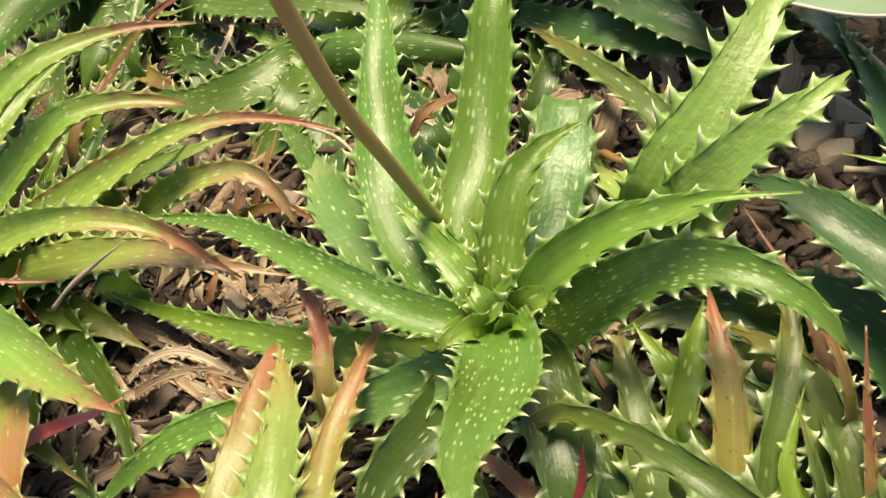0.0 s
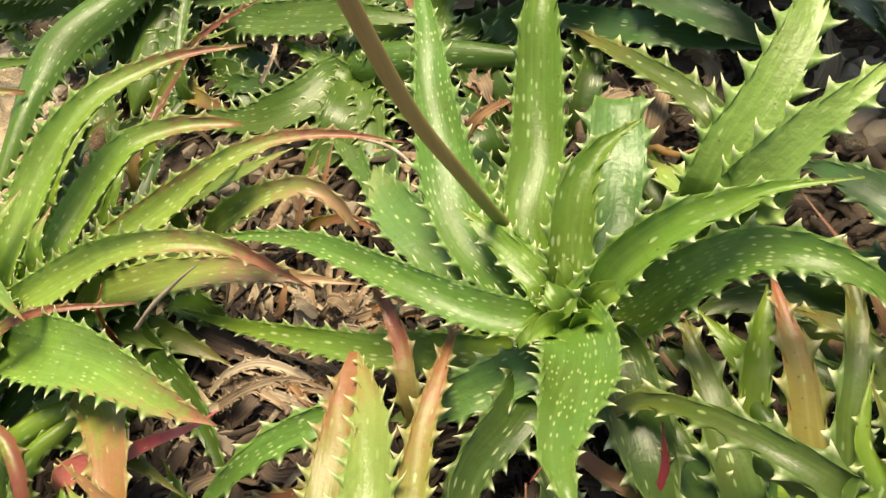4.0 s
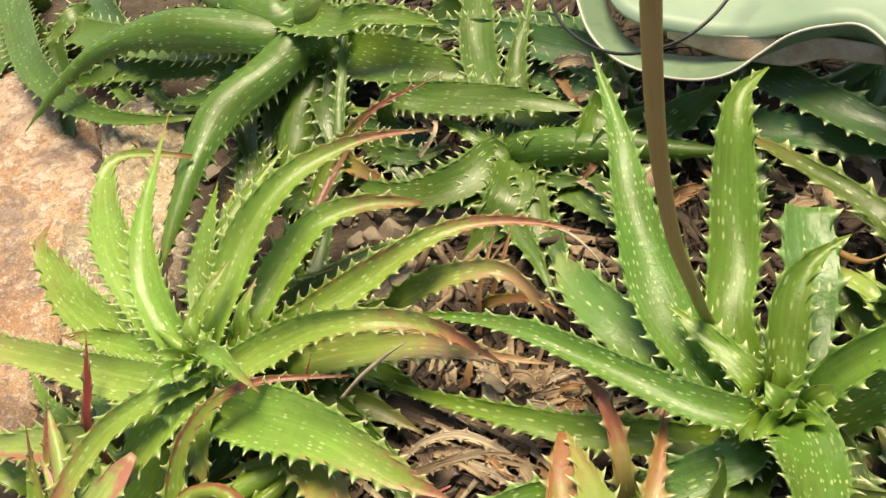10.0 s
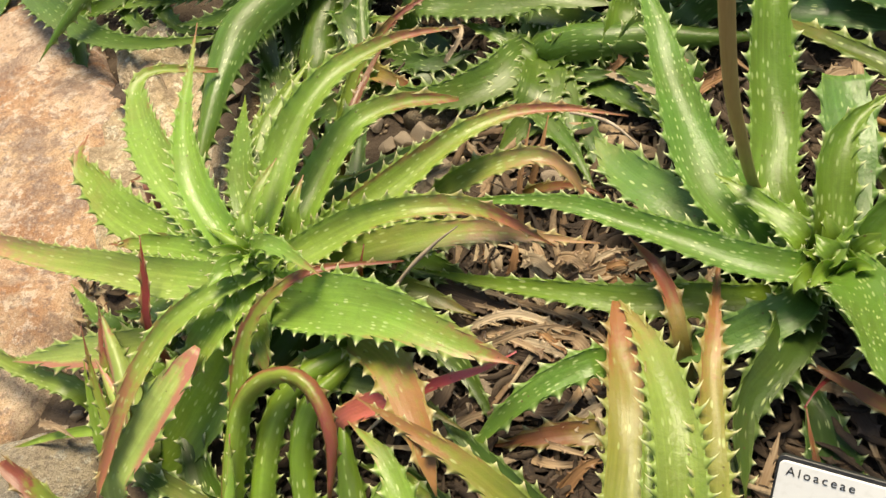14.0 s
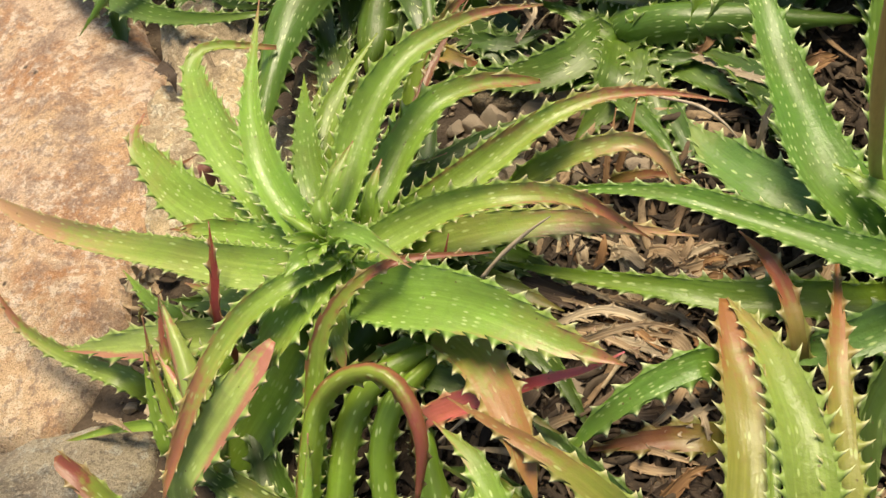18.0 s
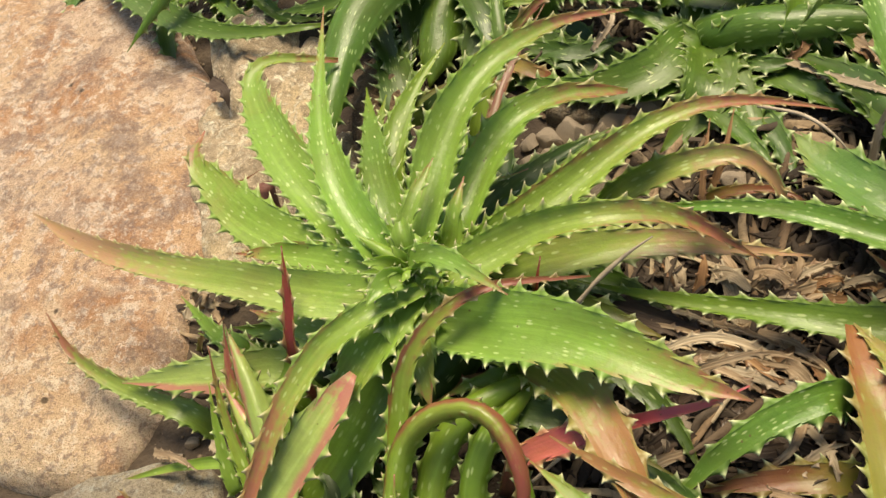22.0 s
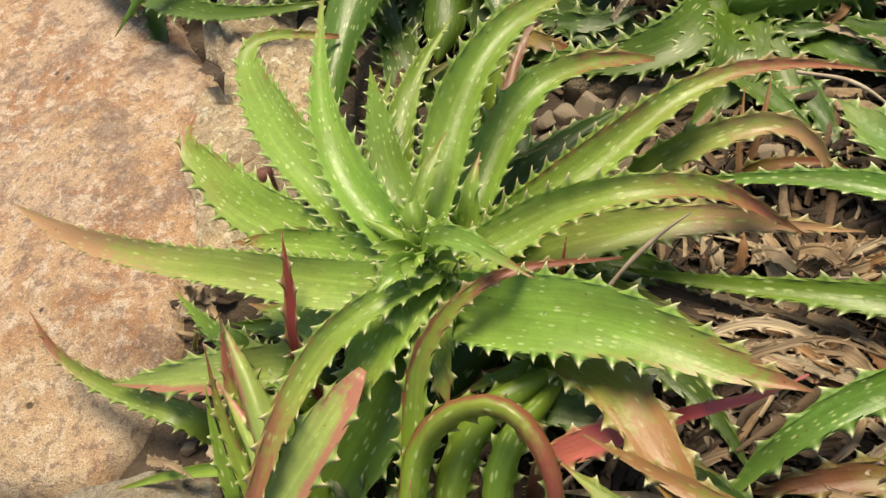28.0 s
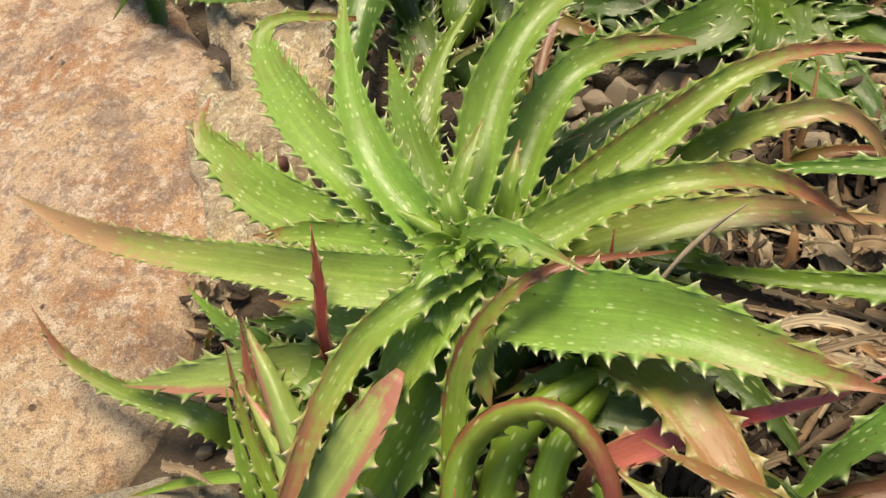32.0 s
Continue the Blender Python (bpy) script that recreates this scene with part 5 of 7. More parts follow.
leaf(plant, "pink", 0.0270, (-0.481, 0.292, 0.125), (-0.451, 0.316, 0.150), (-0.426, 0.336, 0.168), (-0.406, 0.354, 0.178), (-0.391, 0.369, 0.184), girth=(0.0230, 0.0280, 0.0290, 0.0230, 0.0060), side=1, fold=0.05, tooth=0.9, tone=0.9)
leaf(plant, "blush", 0.0359, (-0.375, 0.426, 0.184), (-0.427, 0.440, 0.186), (-0.481, 0.461, 0.189), (-0.530, 0.480, 0.190), (-0.582, 0.503, 0.192), (-0.626, 0.528, 0.194), (-0.672, 0.563, 0.199), tooth=0.5, girth=(0.0334, 0.0359, 0.0266, 0.0238, 0.0204, 0.0149, 0.0000), roll=8, side=1, tip=1.02, tone=0.85)
leaf(plant, "lime", 0.0387, (-0.405, 0.469, 0.182), (-0.453, 0.500, 0.186), (-0.484, 0.527, 0.188), (-0.511, 0.562, 0.192), (-0.529, 0.589, 0.197), (-0.519, 0.613, 0.203), girth=(0.0257, 0.0376, 0.0387, 0.0263, 0.0134, 0.0000), tone=0.7)
leaf(plant, "lime", 0.0399, (-0.383, 0.468, 0.188), (-0.408, 0.507, 0.197), (-0.437, 0.553, 0.200), (-0.461, 0.602, 0.199), (-0.482, 0.657, 0.190), (-0.486, 0.686, 0.191), (-0.468, 0.703, 0.187), (-0.417, 0.713, 0.162), girth=(0.0232, 0.0374, 0.0399, 0.0333, 0.0232, 0.0134, 0.0115, 0.0053), fold=0.3, tone=0.6)
leaf(plant, "lime", 0.0317, (-0.366, 0.456, 0.200), (-0.384, 0.488, 0.212), (-0.397, 0.523, 0.220), (-0.405, 0.563, 0.224), (-0.408, 0.619, 0.226), (-0.406, 0.703, 0.231), girth=(0.0254, 0.0317, 0.0274, 0.0186, 0.0092, 0.0000), fold=0.4)
leaf(plant, "lime", 0.0321, (-0.342, 0.464, 0.191), (-0.327, 0.503, 0.203), (-0.314, 0.535, 0.214), (-0.294, 0.564, 0.225), (-0.265, 0.594, 0.230), (-0.228, 0.619, 0.226), (-0.196, 0.631, 0.220), (-0.157, 0.638, 0.210), girth=(0.0249, 0.0321, 0.0320, 0.0276, 0.0218, 0.0133, 0.0081, 0.0018), tip=1.15, fold=0.42)
leaf(plant, "lime", 0.0142, (-0.352, 0.453, 0.203), (-0.342, 0.470, 0.215), (-0.332, 0.489, 0.221), (-0.319, 0.512, 0.223), girth=(0.0142, 0.0129, 0.0090, 0.0000))
leaf(plant, "lime", 0.0304, (-0.321, 0.473, 0.172), (-0.299, 0.514, 0.181), (-0.277, 0.544, 0.190), (-0.252, 0.565, 0.197), (-0.220, 0.578, 0.192), (-0.189, 0.582, 0.183), (-0.170, 0.583, 0.177), girth=(0.0255, 0.0304, 0.0290, 0.0229, 0.0178, 0.0120, 0.0040), tip=1.05, fold=0.42)
leaf(plant, "limered", 0.0319, (-0.298, 0.463, 0.172), (-0.264, 0.478, 0.177), (-0.231, 0.493, 0.183), (-0.199, 0.508, 0.191), (-0.163, 0.523, 0.198), (-0.124, 0.533, 0.198), (-0.080, 0.531, 0.192), (-0.032, 0.518, 0.182), girth=(0.0243, 0.0319, 0.0293, 0.0233, 0.0166, 0.0112, 0.0078, 0.0000), tip=1.15, side=-1, fold=0.42, tone=0.7)
leaf(plant, "limered", 0.0306, (-0.329, 0.430, 0.183), (-0.293, 0.443, 0.189), (-0.254, 0.450, 0.199), (-0.214, 0.446, 0.207), (-0.176, 0.444, 0.201), (-0.148, 0.438, 0.187), (-0.108, 0.421, 0.155), girth=(0.0291, 0.0306, 0.0238, 0.0185, 0.0162, 0.0116, 0.0000), tip=1.15, side=1, fold=0.4, tone=0.7)
leaf(plant, "blush", 0.0305, (-0.291, 0.447, 0.150), (-0.239, 0.448, 0.164), (-0.194, 0.444, 0.168), (-0.156, 0.438, 0.168), (-0.115, 0.429, 0.159), (-0.074, 0.423, 0.147), girth=(0.0297, 0.0305, 0.0250, 0.0183, 0.0095, 0.0000), side=1, tone=0.85)
leaf(plant, "blush", 0.0214, (-0.202, 0.505, 0.140), (-0.168, 0.506, 0.162), (-0.134, 0.503, 0.174), (-0.107, 0.498, 0.177), (-0.088, 0.485, 0.166), (-0.076, 0.469, 0.143), girth=(0.0203, 0.0214, 0.0175, 0.0148, 0.0111, 0.0025), fold=0.4, tip=1.0, side=1)
leaf(plant, "lime", 0.0200, (-0.346, 0.440, 0.201), (-0.323, 0.426, 0.222), (-0.303, 0.410, 0.226), (-0.289, 0.395, 0.227), (-0.276, 0.382, 0.227), girth=(0.0200, 0.0168, 0.0112, 0.0058, 0.0000))
leaf(plant, "lime", 0.0254, (-0.374, 0.445, 0.189), (-0.409, 0.463, 0.189), (-0.447, 0.480, 0.186), (-0.489, 0.492, 0.182), girth=(0.0206, 0.0254, 0.0182, 0.0000))
leaf(plant, "redbrown", 0.0181, (-0.378, 0.301, 0.117), (-0.366, 0.353, 0.159), (-0.350, 0.377, 0.185), (-0.321, 0.395, 0.202), (-0.285, 0.405, 0.206), (-0.224, 0.411, 0.188), girth=(0.0181, 0.0164, 0.0131, 0.0095, 0.0068, 0.0012), tip=1.2, fold=.25, side=-1)
leaf(plant, "red", 0.0110, (-0.439, 0.395, 0.171), (-0.434, 0.427, 0.202), (-0.433, 0.459, 0.222), girth=(0.0085, 0.0080, 0.0000), tooth=1.3, spine=0.8)
leaf(plant, "red", 0.0086, (-0.267, 0.416, 0.148), (-0.261, 0.419, 0.179), (-0.255, 0.433, 0.190), taper=3)
leaf(plant, "green", 0.0509, (-0.377, 0.392, 0.144), (-0.410, 0.358, 0.121), (-0.443, 0.329, 0.099), (-0.472, 0.303, 0.084), girth=(0.0415, 0.0509, 0.0430, 0.0000))
leaf(plant, "lime", 0.0420, (-0.362, 0.423, 0.169), (-0.410, 0.416, 0.164), (-0.456, 0.443, 0.149), (-0.496, 0.470, 0.135))
leaf(plant, "orange", 0.0305, (-0.279, 0.372, 0.160), (-0.251, 0.346, 0.169), (-0.236, 0.318, 0.171), (-0.226, 0.289, 0.173), (-0.220, 0.264, 0.171), (-0.216, 0.234, 0.158), girth=(0.0241, 0.0305, 0.0287, 0.0242, 0.0185, 0.0000))
leaf(plant, "redpink", 0.0198, (-0.294, 0.311, 0.135), (-0.271, 0.315, 0.145), (-0.248, 0.317, 0.150), (-0.227, 0.317, 0.155), (-0.198, 0.313, 0.172), (-0.170, 0.310, 0.185), (-0.146, 0.311, 0.198), girth=(0.0120, 0.0198, 0.0180, 0.0096, 0.0078, 0.0051, 0.0000), fold=0.1, tooth=0.8)
leaf(plant, "green", 0.0338, (-0.378, 0.574, 0.137), (-0.357, 0.650, 0.149), (-0.317, 0.715, 0.153))
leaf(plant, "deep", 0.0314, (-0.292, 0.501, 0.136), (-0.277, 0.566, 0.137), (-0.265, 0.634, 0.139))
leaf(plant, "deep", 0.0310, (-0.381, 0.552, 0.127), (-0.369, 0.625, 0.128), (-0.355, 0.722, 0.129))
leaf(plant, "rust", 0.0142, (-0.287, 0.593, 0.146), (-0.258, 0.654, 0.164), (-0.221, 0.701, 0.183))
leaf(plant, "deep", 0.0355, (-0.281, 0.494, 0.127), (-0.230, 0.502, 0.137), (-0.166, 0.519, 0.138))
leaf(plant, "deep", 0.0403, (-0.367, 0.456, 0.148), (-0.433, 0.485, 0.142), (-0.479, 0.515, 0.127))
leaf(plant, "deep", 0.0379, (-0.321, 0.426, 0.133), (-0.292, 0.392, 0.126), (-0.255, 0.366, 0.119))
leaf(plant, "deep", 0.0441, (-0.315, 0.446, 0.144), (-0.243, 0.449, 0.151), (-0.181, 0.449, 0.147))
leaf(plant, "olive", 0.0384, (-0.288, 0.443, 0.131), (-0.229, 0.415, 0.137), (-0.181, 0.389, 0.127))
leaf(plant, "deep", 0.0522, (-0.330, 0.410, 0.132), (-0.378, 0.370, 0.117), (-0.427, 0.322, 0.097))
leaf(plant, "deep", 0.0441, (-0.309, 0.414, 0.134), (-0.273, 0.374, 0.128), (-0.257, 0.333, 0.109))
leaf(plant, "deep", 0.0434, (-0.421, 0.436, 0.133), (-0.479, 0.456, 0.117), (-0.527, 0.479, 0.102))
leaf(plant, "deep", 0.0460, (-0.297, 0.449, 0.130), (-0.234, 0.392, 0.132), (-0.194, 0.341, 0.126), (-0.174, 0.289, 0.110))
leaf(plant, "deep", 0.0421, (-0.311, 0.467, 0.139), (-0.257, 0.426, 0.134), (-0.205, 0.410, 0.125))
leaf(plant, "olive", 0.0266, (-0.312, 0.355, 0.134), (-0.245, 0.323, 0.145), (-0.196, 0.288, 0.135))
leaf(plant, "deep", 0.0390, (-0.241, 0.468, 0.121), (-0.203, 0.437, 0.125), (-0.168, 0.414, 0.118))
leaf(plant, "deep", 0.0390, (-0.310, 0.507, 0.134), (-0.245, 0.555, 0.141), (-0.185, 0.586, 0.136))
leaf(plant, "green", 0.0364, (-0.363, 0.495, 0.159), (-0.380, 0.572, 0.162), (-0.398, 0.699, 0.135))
leaf(plant, "lime", 0.0543, (-0.348, 0.446, 0.184), (-0.366, 0.408, 0.186), (-0.396, 0.372, 0.174), (-0.424, 0.345, 0.146))
leaf(plant, "rust", 0.0129, (-0.125, 0.502, 0.128), (-0.090, 0.492, 0.141), (-0.067, 0.475, 0.143), (-0.053, 0.459, 0.130))
leaf(plant, "lime", 0.0564, (-0.352, 0.446, 0.180), (-0.350, 0.396, 0.182), (-0.346, 0.350, 0.150))
leaf(plant, "olive", 0.0203, (-0.379, 0.592, 0.107), (-0.358, 0.647, 0.139), (-0.309, 0.665, 0.154), fold=.2)
leaf(plant, "rust", 0.0087, (-0.565, 0.661, 0.079), (-0.537, 0.649, 0.096), (-0.513, 0.646, 0.109))
leaf(plant, "rust", 0.0072, (-0.568, 0.488, 0.078), (-0.548, 0.485, 0.095), (-0.533, 0.487, 0.107))
leaf(plant, "deep", 0.0236, (-0.314, 0.584, 0.104), (-0.286, 0.613, 0.126), (-0.255, 0.629, 0.134))
leaf(plant, "green", 0.0210, (-0.338, 0.563, 0.101), (-0.313, 0.599, 0.129), (-0.308, 0.640, 0.129))
leaf(plant, "pale", 0.0204, (-0.250, 0.580, 0.110), (-0.191, 0.577, 0.131), (-0.143, 0.587, 0.136))
leaf(plant, "lime", 0.0126, (-0.297, 0.542, 0.145), (-0.275, 0.541, 0.152), (-0.257, 0.544, 0.154))
leaf(plant, "lime", 0.0134, (-0.264, 0.761, 0.139), (-0.231, 0.753, 0.147), (-0.205, 0.756, 0.150))
leaf(plant, "green", 0.0255, (-0.406, 0.582, 0.104), (-0.393, 0.634, 0.126), (-0.381, 0.692, 0.127))
leaf(plant, "lime", 0.0291, (-0.385, 0.482, 0.177), (-0.398, 0.486, 0.190), (-0.424, 0.505, 0.188))
leaf(plant, "lime", 0.0255, (-0.320, 0.458, 0.183), (-0.310, 0.475, 0.204), (-0.300, 0.500, 0.210))
leaf(plant, "green", 0.0269, (-0.254, 0.545, 0.120), (-0.273, 0.567, 0.128), (-0.295, 0.570, 0.116))
leaf(plant, "lime", 0.0120, (-0.349, 0.441, 0.196), (-0.363, 0.450, 0.206), (-0.382, 0.465, 0.212), girth=(0.0120, 0.0102, 0.0000), tip=.7)
leaf(plant, "lime", 0.0144, (-0.347, 0.436, 0.192), (-0.364, 0.435, 0.200), (-0.380, 0.436, 0.205), girth=(0.0144, 0.0120, 0.0000), tip=.7)
leaf(plant, "lime", 0.0168, (-0.342, 0.432, 0.192), (-0.348, 0.424, 0.204), (-0.361, 0.416, 0.208), (-0.376, 0.412, 0.202), girth=(0.0168, 0.0150, 0.0096, 0.0000), tip=.7)
leaf(plant, "lime", 0.0180, (-0.340, 0.437, 0.196), (-0.333, 0.438, 0.208), (-0.334, 0.445, 0.216), (-0.337, 0.452, 0.216), girth=(0.0180, 0.0132, 0.0060, 0.0000), tip=.7)
leaf(plant, "lime", 0.0150, (-0.352, 0.450, 0.190), (-0.355, 0.461, 0.204), (-0.362, 0.472, 0.212), girth=(0.0150, 0.0132, 0.0000), tip=.7)
heart("lime", (-0.345, 0.435, 0.195), 0.036, 2.2)

plant = aloe((-0.351, 0.270, 0.070), "green aloe rosette with curled brownish leaf tips")
leaf(plant, "redbrown", 0.0177, (-0.385, 0.262, 0.108), (-0.370, 0.315, 0.151), (-0.345, 0.329, 0.180), (-0.315, 0.328, 0.191), (-0.295, 0.312, 0.188), (-0.286, 0.280, 0.174), (-0.299, 0.250, 0.138), girth=(0.0177, 0.0176, 0.0155, 0.0122, 0.0131, 0.0101, 0.0028), tip=1.08, side=1, fold=0.35)
leaf(plant, "green", 0.0218, (-0.365, 0.259, 0.102), (-0.353, 0.310, 0.128), (-0.328, 0.338, 0.151), (-0.299, 0.353, 0.154), (-0.267, 0.367, 0.150), girth=(0.0193, 0.0218, 0.0201, 0.0170, 0.0055), fold=.2)
leaf(plant, "green", 0.0190, (-0.331, 0.255, 0.104), (-0.325, 0.297, 0.132), (-0.309, 0.322, 0.153), (-0.284, 0.347, 0.152), (-0.267, 0.362, 0.152), girth=(0.0174, 0.0190, 0.0170, 0.0115, 0.0000), fold=.2)
leaf(plant, "lime", 0.0128, (-0.383, 0.255, 0.117), (-0.377, 0.278, 0.137), (-0.371, 0.305, 0.158))
leaf(plant, "orange", 0.0238, (-0.153, 0.209, 0.150), (-0.193, 0.248, 0.176), (-0.266, 0.307, 0.178))
leaf(plant, "lime", 0.0298, (-0.241, 0.228, 0.131), (-0.256, 0.273, 0.144), (-0.284, 0.308, 0.142))
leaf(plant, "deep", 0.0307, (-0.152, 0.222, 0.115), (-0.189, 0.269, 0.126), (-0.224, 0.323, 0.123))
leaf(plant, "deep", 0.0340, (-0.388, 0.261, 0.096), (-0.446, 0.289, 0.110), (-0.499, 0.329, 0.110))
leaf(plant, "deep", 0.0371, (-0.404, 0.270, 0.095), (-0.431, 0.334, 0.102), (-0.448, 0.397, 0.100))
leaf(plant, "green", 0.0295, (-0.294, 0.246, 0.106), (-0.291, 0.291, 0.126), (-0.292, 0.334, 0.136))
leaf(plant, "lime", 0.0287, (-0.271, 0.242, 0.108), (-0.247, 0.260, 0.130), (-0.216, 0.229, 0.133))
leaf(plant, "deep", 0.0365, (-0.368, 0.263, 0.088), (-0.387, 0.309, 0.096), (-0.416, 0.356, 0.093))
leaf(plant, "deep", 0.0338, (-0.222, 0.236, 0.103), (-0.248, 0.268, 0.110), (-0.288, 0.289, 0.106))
leaf(plant, "lime", 0.0209, (-0.287, 0.373, 0.136), (-0.313, 0.369, 0.144), (-0.347, 0.367, 0.130))
leaf(plant, "olive", 0.0180, (-0.490, 0.327, 0.100), (-0.447, 0.297, 0.112), (-0.410, 0.273, 0.112), (-0.381, 0.251, 0.100), girth=(0.0156, 0.0180, 0.0132, 0.0000))

plant = aloe((-0.509, 0.347, 0.054), "small pale aloe offset with reddish tips beside a rock")
leaf(plant, "limered", 0.0207, (-0.563, 0.411, 0.091), (-0.603, 0.430, 0.096), (-0.642, 0.452, 0.101), (-0.675, 0.479, 0.109), (-0.692, 0.509, 0.130), girth=(0.0207, 0.0172, 0.0137, 0.0090, 0.0000), side=1, tip=1.12)
leaf(plant, "pink", 0.0343, (-0.465, 0.417, 0.120), (-0.508, 0.421, 0.123), (-0.556, 0.429, 0.117), (-0.619, 0.439, 0.108), girth=(0.0313, 0.0343, 0.0259, 0.0000), tip=.9)
leaf(plant, "redbrown", 0.0131, (-0.498, 0.332, 0.095), (-0.512, 0.385, 0.129), (-0.513, 0.424, 0.164))
leaf(plant, "redbrown", 0.0160, (-0.504, 0.381, 0.115), (-0.508, 0.416, 0.134), (-0.511, 0.453, 0.149), tip=1.3)
leaf(plant, "pink", 0.0285, (-0.470, 0.332, 0.108), (-0.484, 0.384, 0.137), (-0.507, 0.448, 0.154), tip=.9)
leaf(plant, "green", 0.0128, (-0.515, 0.339, 0.094), (-0.523, 0.380, 0.118), (-0.523, 0.408, 0.138))
leaf(plant, "lime", 0.0111, (-0.515, 0.359, 0.094), (-0.570, 0.366, 0.088), (-0.641, 0.367, 0.071), teeth=0)
leaf(plant, "green", 0.0244, (-0.503, 0.441, 0.115), (-0.537, 0.470, 0.111), (-0.580, 0.521, 0.102))
leaf(plant, "deep", 0.0307, (-0.442, 0.407, 0.111), (-0.483, 0.441, 0.107), (-0.532, 0.475, 0.092))
leaf(plant, "redbrown", 0.0243, (-0.550, 0.287, 0.075), (-0.577, 0.314, 0.092), (-0.608, 0.341, 0.104), blunt=.7, tip=1.15)
leaf(plant, "pale", 0.0301, (-0.478, 0.382, 0.107), (-0.501, 0.416, 0.115), (-0.558, 0.428, 0.099))
leaf(plant, "pink", 0.0240, (-0.483, 0.325, 0.097), (-0.491, 0.362, 0.116), (-0.515, 0.409, 0.134))
leaf(plant, "green", 0.0304, (-0.457, 0.401, 0.119), (-0.503, 0.441, 0.115), (-0.560, 0.481, 0.099))
leaf(plant, "deep", 0.0355, (-0.464, 0.384, 0.099), (-0.504, 0.401, 0.095), (-0.556, 0.417, 0.079))

plant = aloe((-0.078, 0.197, 0.117), "upright olive aloe leaves with pink and brown tips")
leaf(plant, "bronze", 0.0291, (-0.095, 0.201, 0.169), (-0.084, 0.246, 0.175), (-0.078, 0.286, 0.174), (-0.075, 0.323, 0.171), (-0.072, 0.357, 0.165), girth=(0.0267, 0.0291, 0.0273, 0.0190, 0.0066), tip=.95, tooth=1.1, spine=0.8)
leaf(plant, "sage", 0.0331, (-0.062, 0.196, 0.172), (-0.055, 0.237, 0.185), (-0.054, 0.277, 0.184), (-0.058, 0.316, 0.176), (-0.070, 0.357, 0.166), girth=(0.0331, 0.0318, 0.0258, 0.0163, 0.0000), tooth=1.35, spine=0.8, side=1)
leaf(plant, "olivered", 0.0138, (-0.035, 0.313, 0.165), (-0.036, 0.345, 0.182), (-0.044, 0.371, 0.190), (-0.055, 0.392, 0.192), girth=(0.0138, 0.0120, 0.0078, 0.0000), tip=1.2, tooth=1.2)
leaf(plant, "bronze", 0.0234, (-0.045, 0.196, 0.170), (-0.033, 0.242, 0.182), (-0.023, 0.282, 0.187), (-0.012, 0.319, 0.186), (0.003, 0.367, 0.180), girth=(0.0234, 0.0198, 0.0150, 0.0096, 0.0018), tooth=1.35, spine=0.8)
leaf(plant, "sage", 0.0076, (-0.081, 0.200, 0.178), (-0.071, 0.248, 0.183), (-0.063, 0.295, 0.185), girth=(0.0076, 0.0065, 0.0000), tooth=1.2)
leaf(plant, "fresh", 0.0219, (-0.089, 0.317, 0.152), (-0.122, 0.310, 0.154), (-0.148, 0.301, 0.148), (-0.171, 0.293, 0.136), (-0.194, 0.279, 0.124), girth=(0.0219, 0.0194, 0.0170, 0.0130, 0.0036), tooth=1.2)
leaf(plant, "rust", 0.0253, (-0.094, 0.276, 0.121), (-0.138, 0.281, 0.121), (-0.188, 0.285, 0.108), tooth=1.2)
leaf(plant, "deep", 0.0347, (-0.030, 0.200, 0.122), (-0.025, 0.236, 0.133), (-0.020, 0.285, 0.133), tooth=1.2)

# ---- dry leaves ----
def dead(style, width, *points, **more):
    """A fallen or dried-out leaf, lying free."""
    holder = empty("dead_leaf", points[0])
    ob = leaf(holder, style, width, *points, thin=True, **more)
    ob.parent = None
    ob.location = holder.location
    bpy.data.objects.remove(holder)
    ob.name = "dead_leaf"
    words = {"straw": "dry straw-coloured aloe leaf lying in litter", "bark": "withered dark brown aloe leaf with curled edges", "chip": "dry orange-brown strip of dead leaf", "tan": "bleached papery strip of dead aloe leaf"}
    return tagged(ob, words[style], "dead leaf", "dead leaves")


dead("tan", 0.0130, (-0.203, 0.374, 0.112), (-0.180, 0.381, 0.128), (-0.150, 0.379, 0.136), (-0.122, 0.366, 0.131), (-0.104, 0.352, 0.120), girth=(0.0030, 0.0060, 0.0080, 0.0060, 0.0020))
dead("tan", 0.0120, (-0.139, 0.436, 0.122), (-0.127, 0.428, 0.132), (-0.116, 0.416, 0.126), blunt=.6)
dead("straw", 0.0110, (-0.110, 0.431, 0.124), (-0.098, 0.423, 0.133), (-0.086, 0.410, 0.126), blunt=.6)
dead("tan", 0.0100, (-0.100, 0.404, 0.124), (-0.086, 0.397, 0.131), (-0.073, 0.394, 0.126), blunt=.5)
dead("straw", 0.0120, (-0.091, 0.388, 0.122), (-0.078, 0.383, 0.129), (-0.061, 0.385, 0.124), blunt=.5)
dead("tan", 0.0085, (-0.148, 0.352, 0.118), (-0.127, 0.349, 0.126), (-0.104, 0.338, 0.120), blunt=.3)
dead("tan", 0.0090, (-0.215, 0.352, 0.112), (-0.193, 0.358, 0.122), (-0.168, 0.356, 0.118), blunt=.3)
dead("tan", 0.0100, (-0.566, 0.520, 0.106), (-0.556, 0.512, 0.122), (-0.543, 0.507, 0.118), blunt=.4)
dead("tan", 0.0105, (-0.167, 0.420, 0.108), (-0.167, 0.439, 0.118), (-0.167, 0.457, 0.128), taper=3)
dead("tan", 0.0165, (-0.122, 0.386, 0.111), (-0.127, 0.413, 0.122), (-0.130, 0.443, 0.132), taper=3)
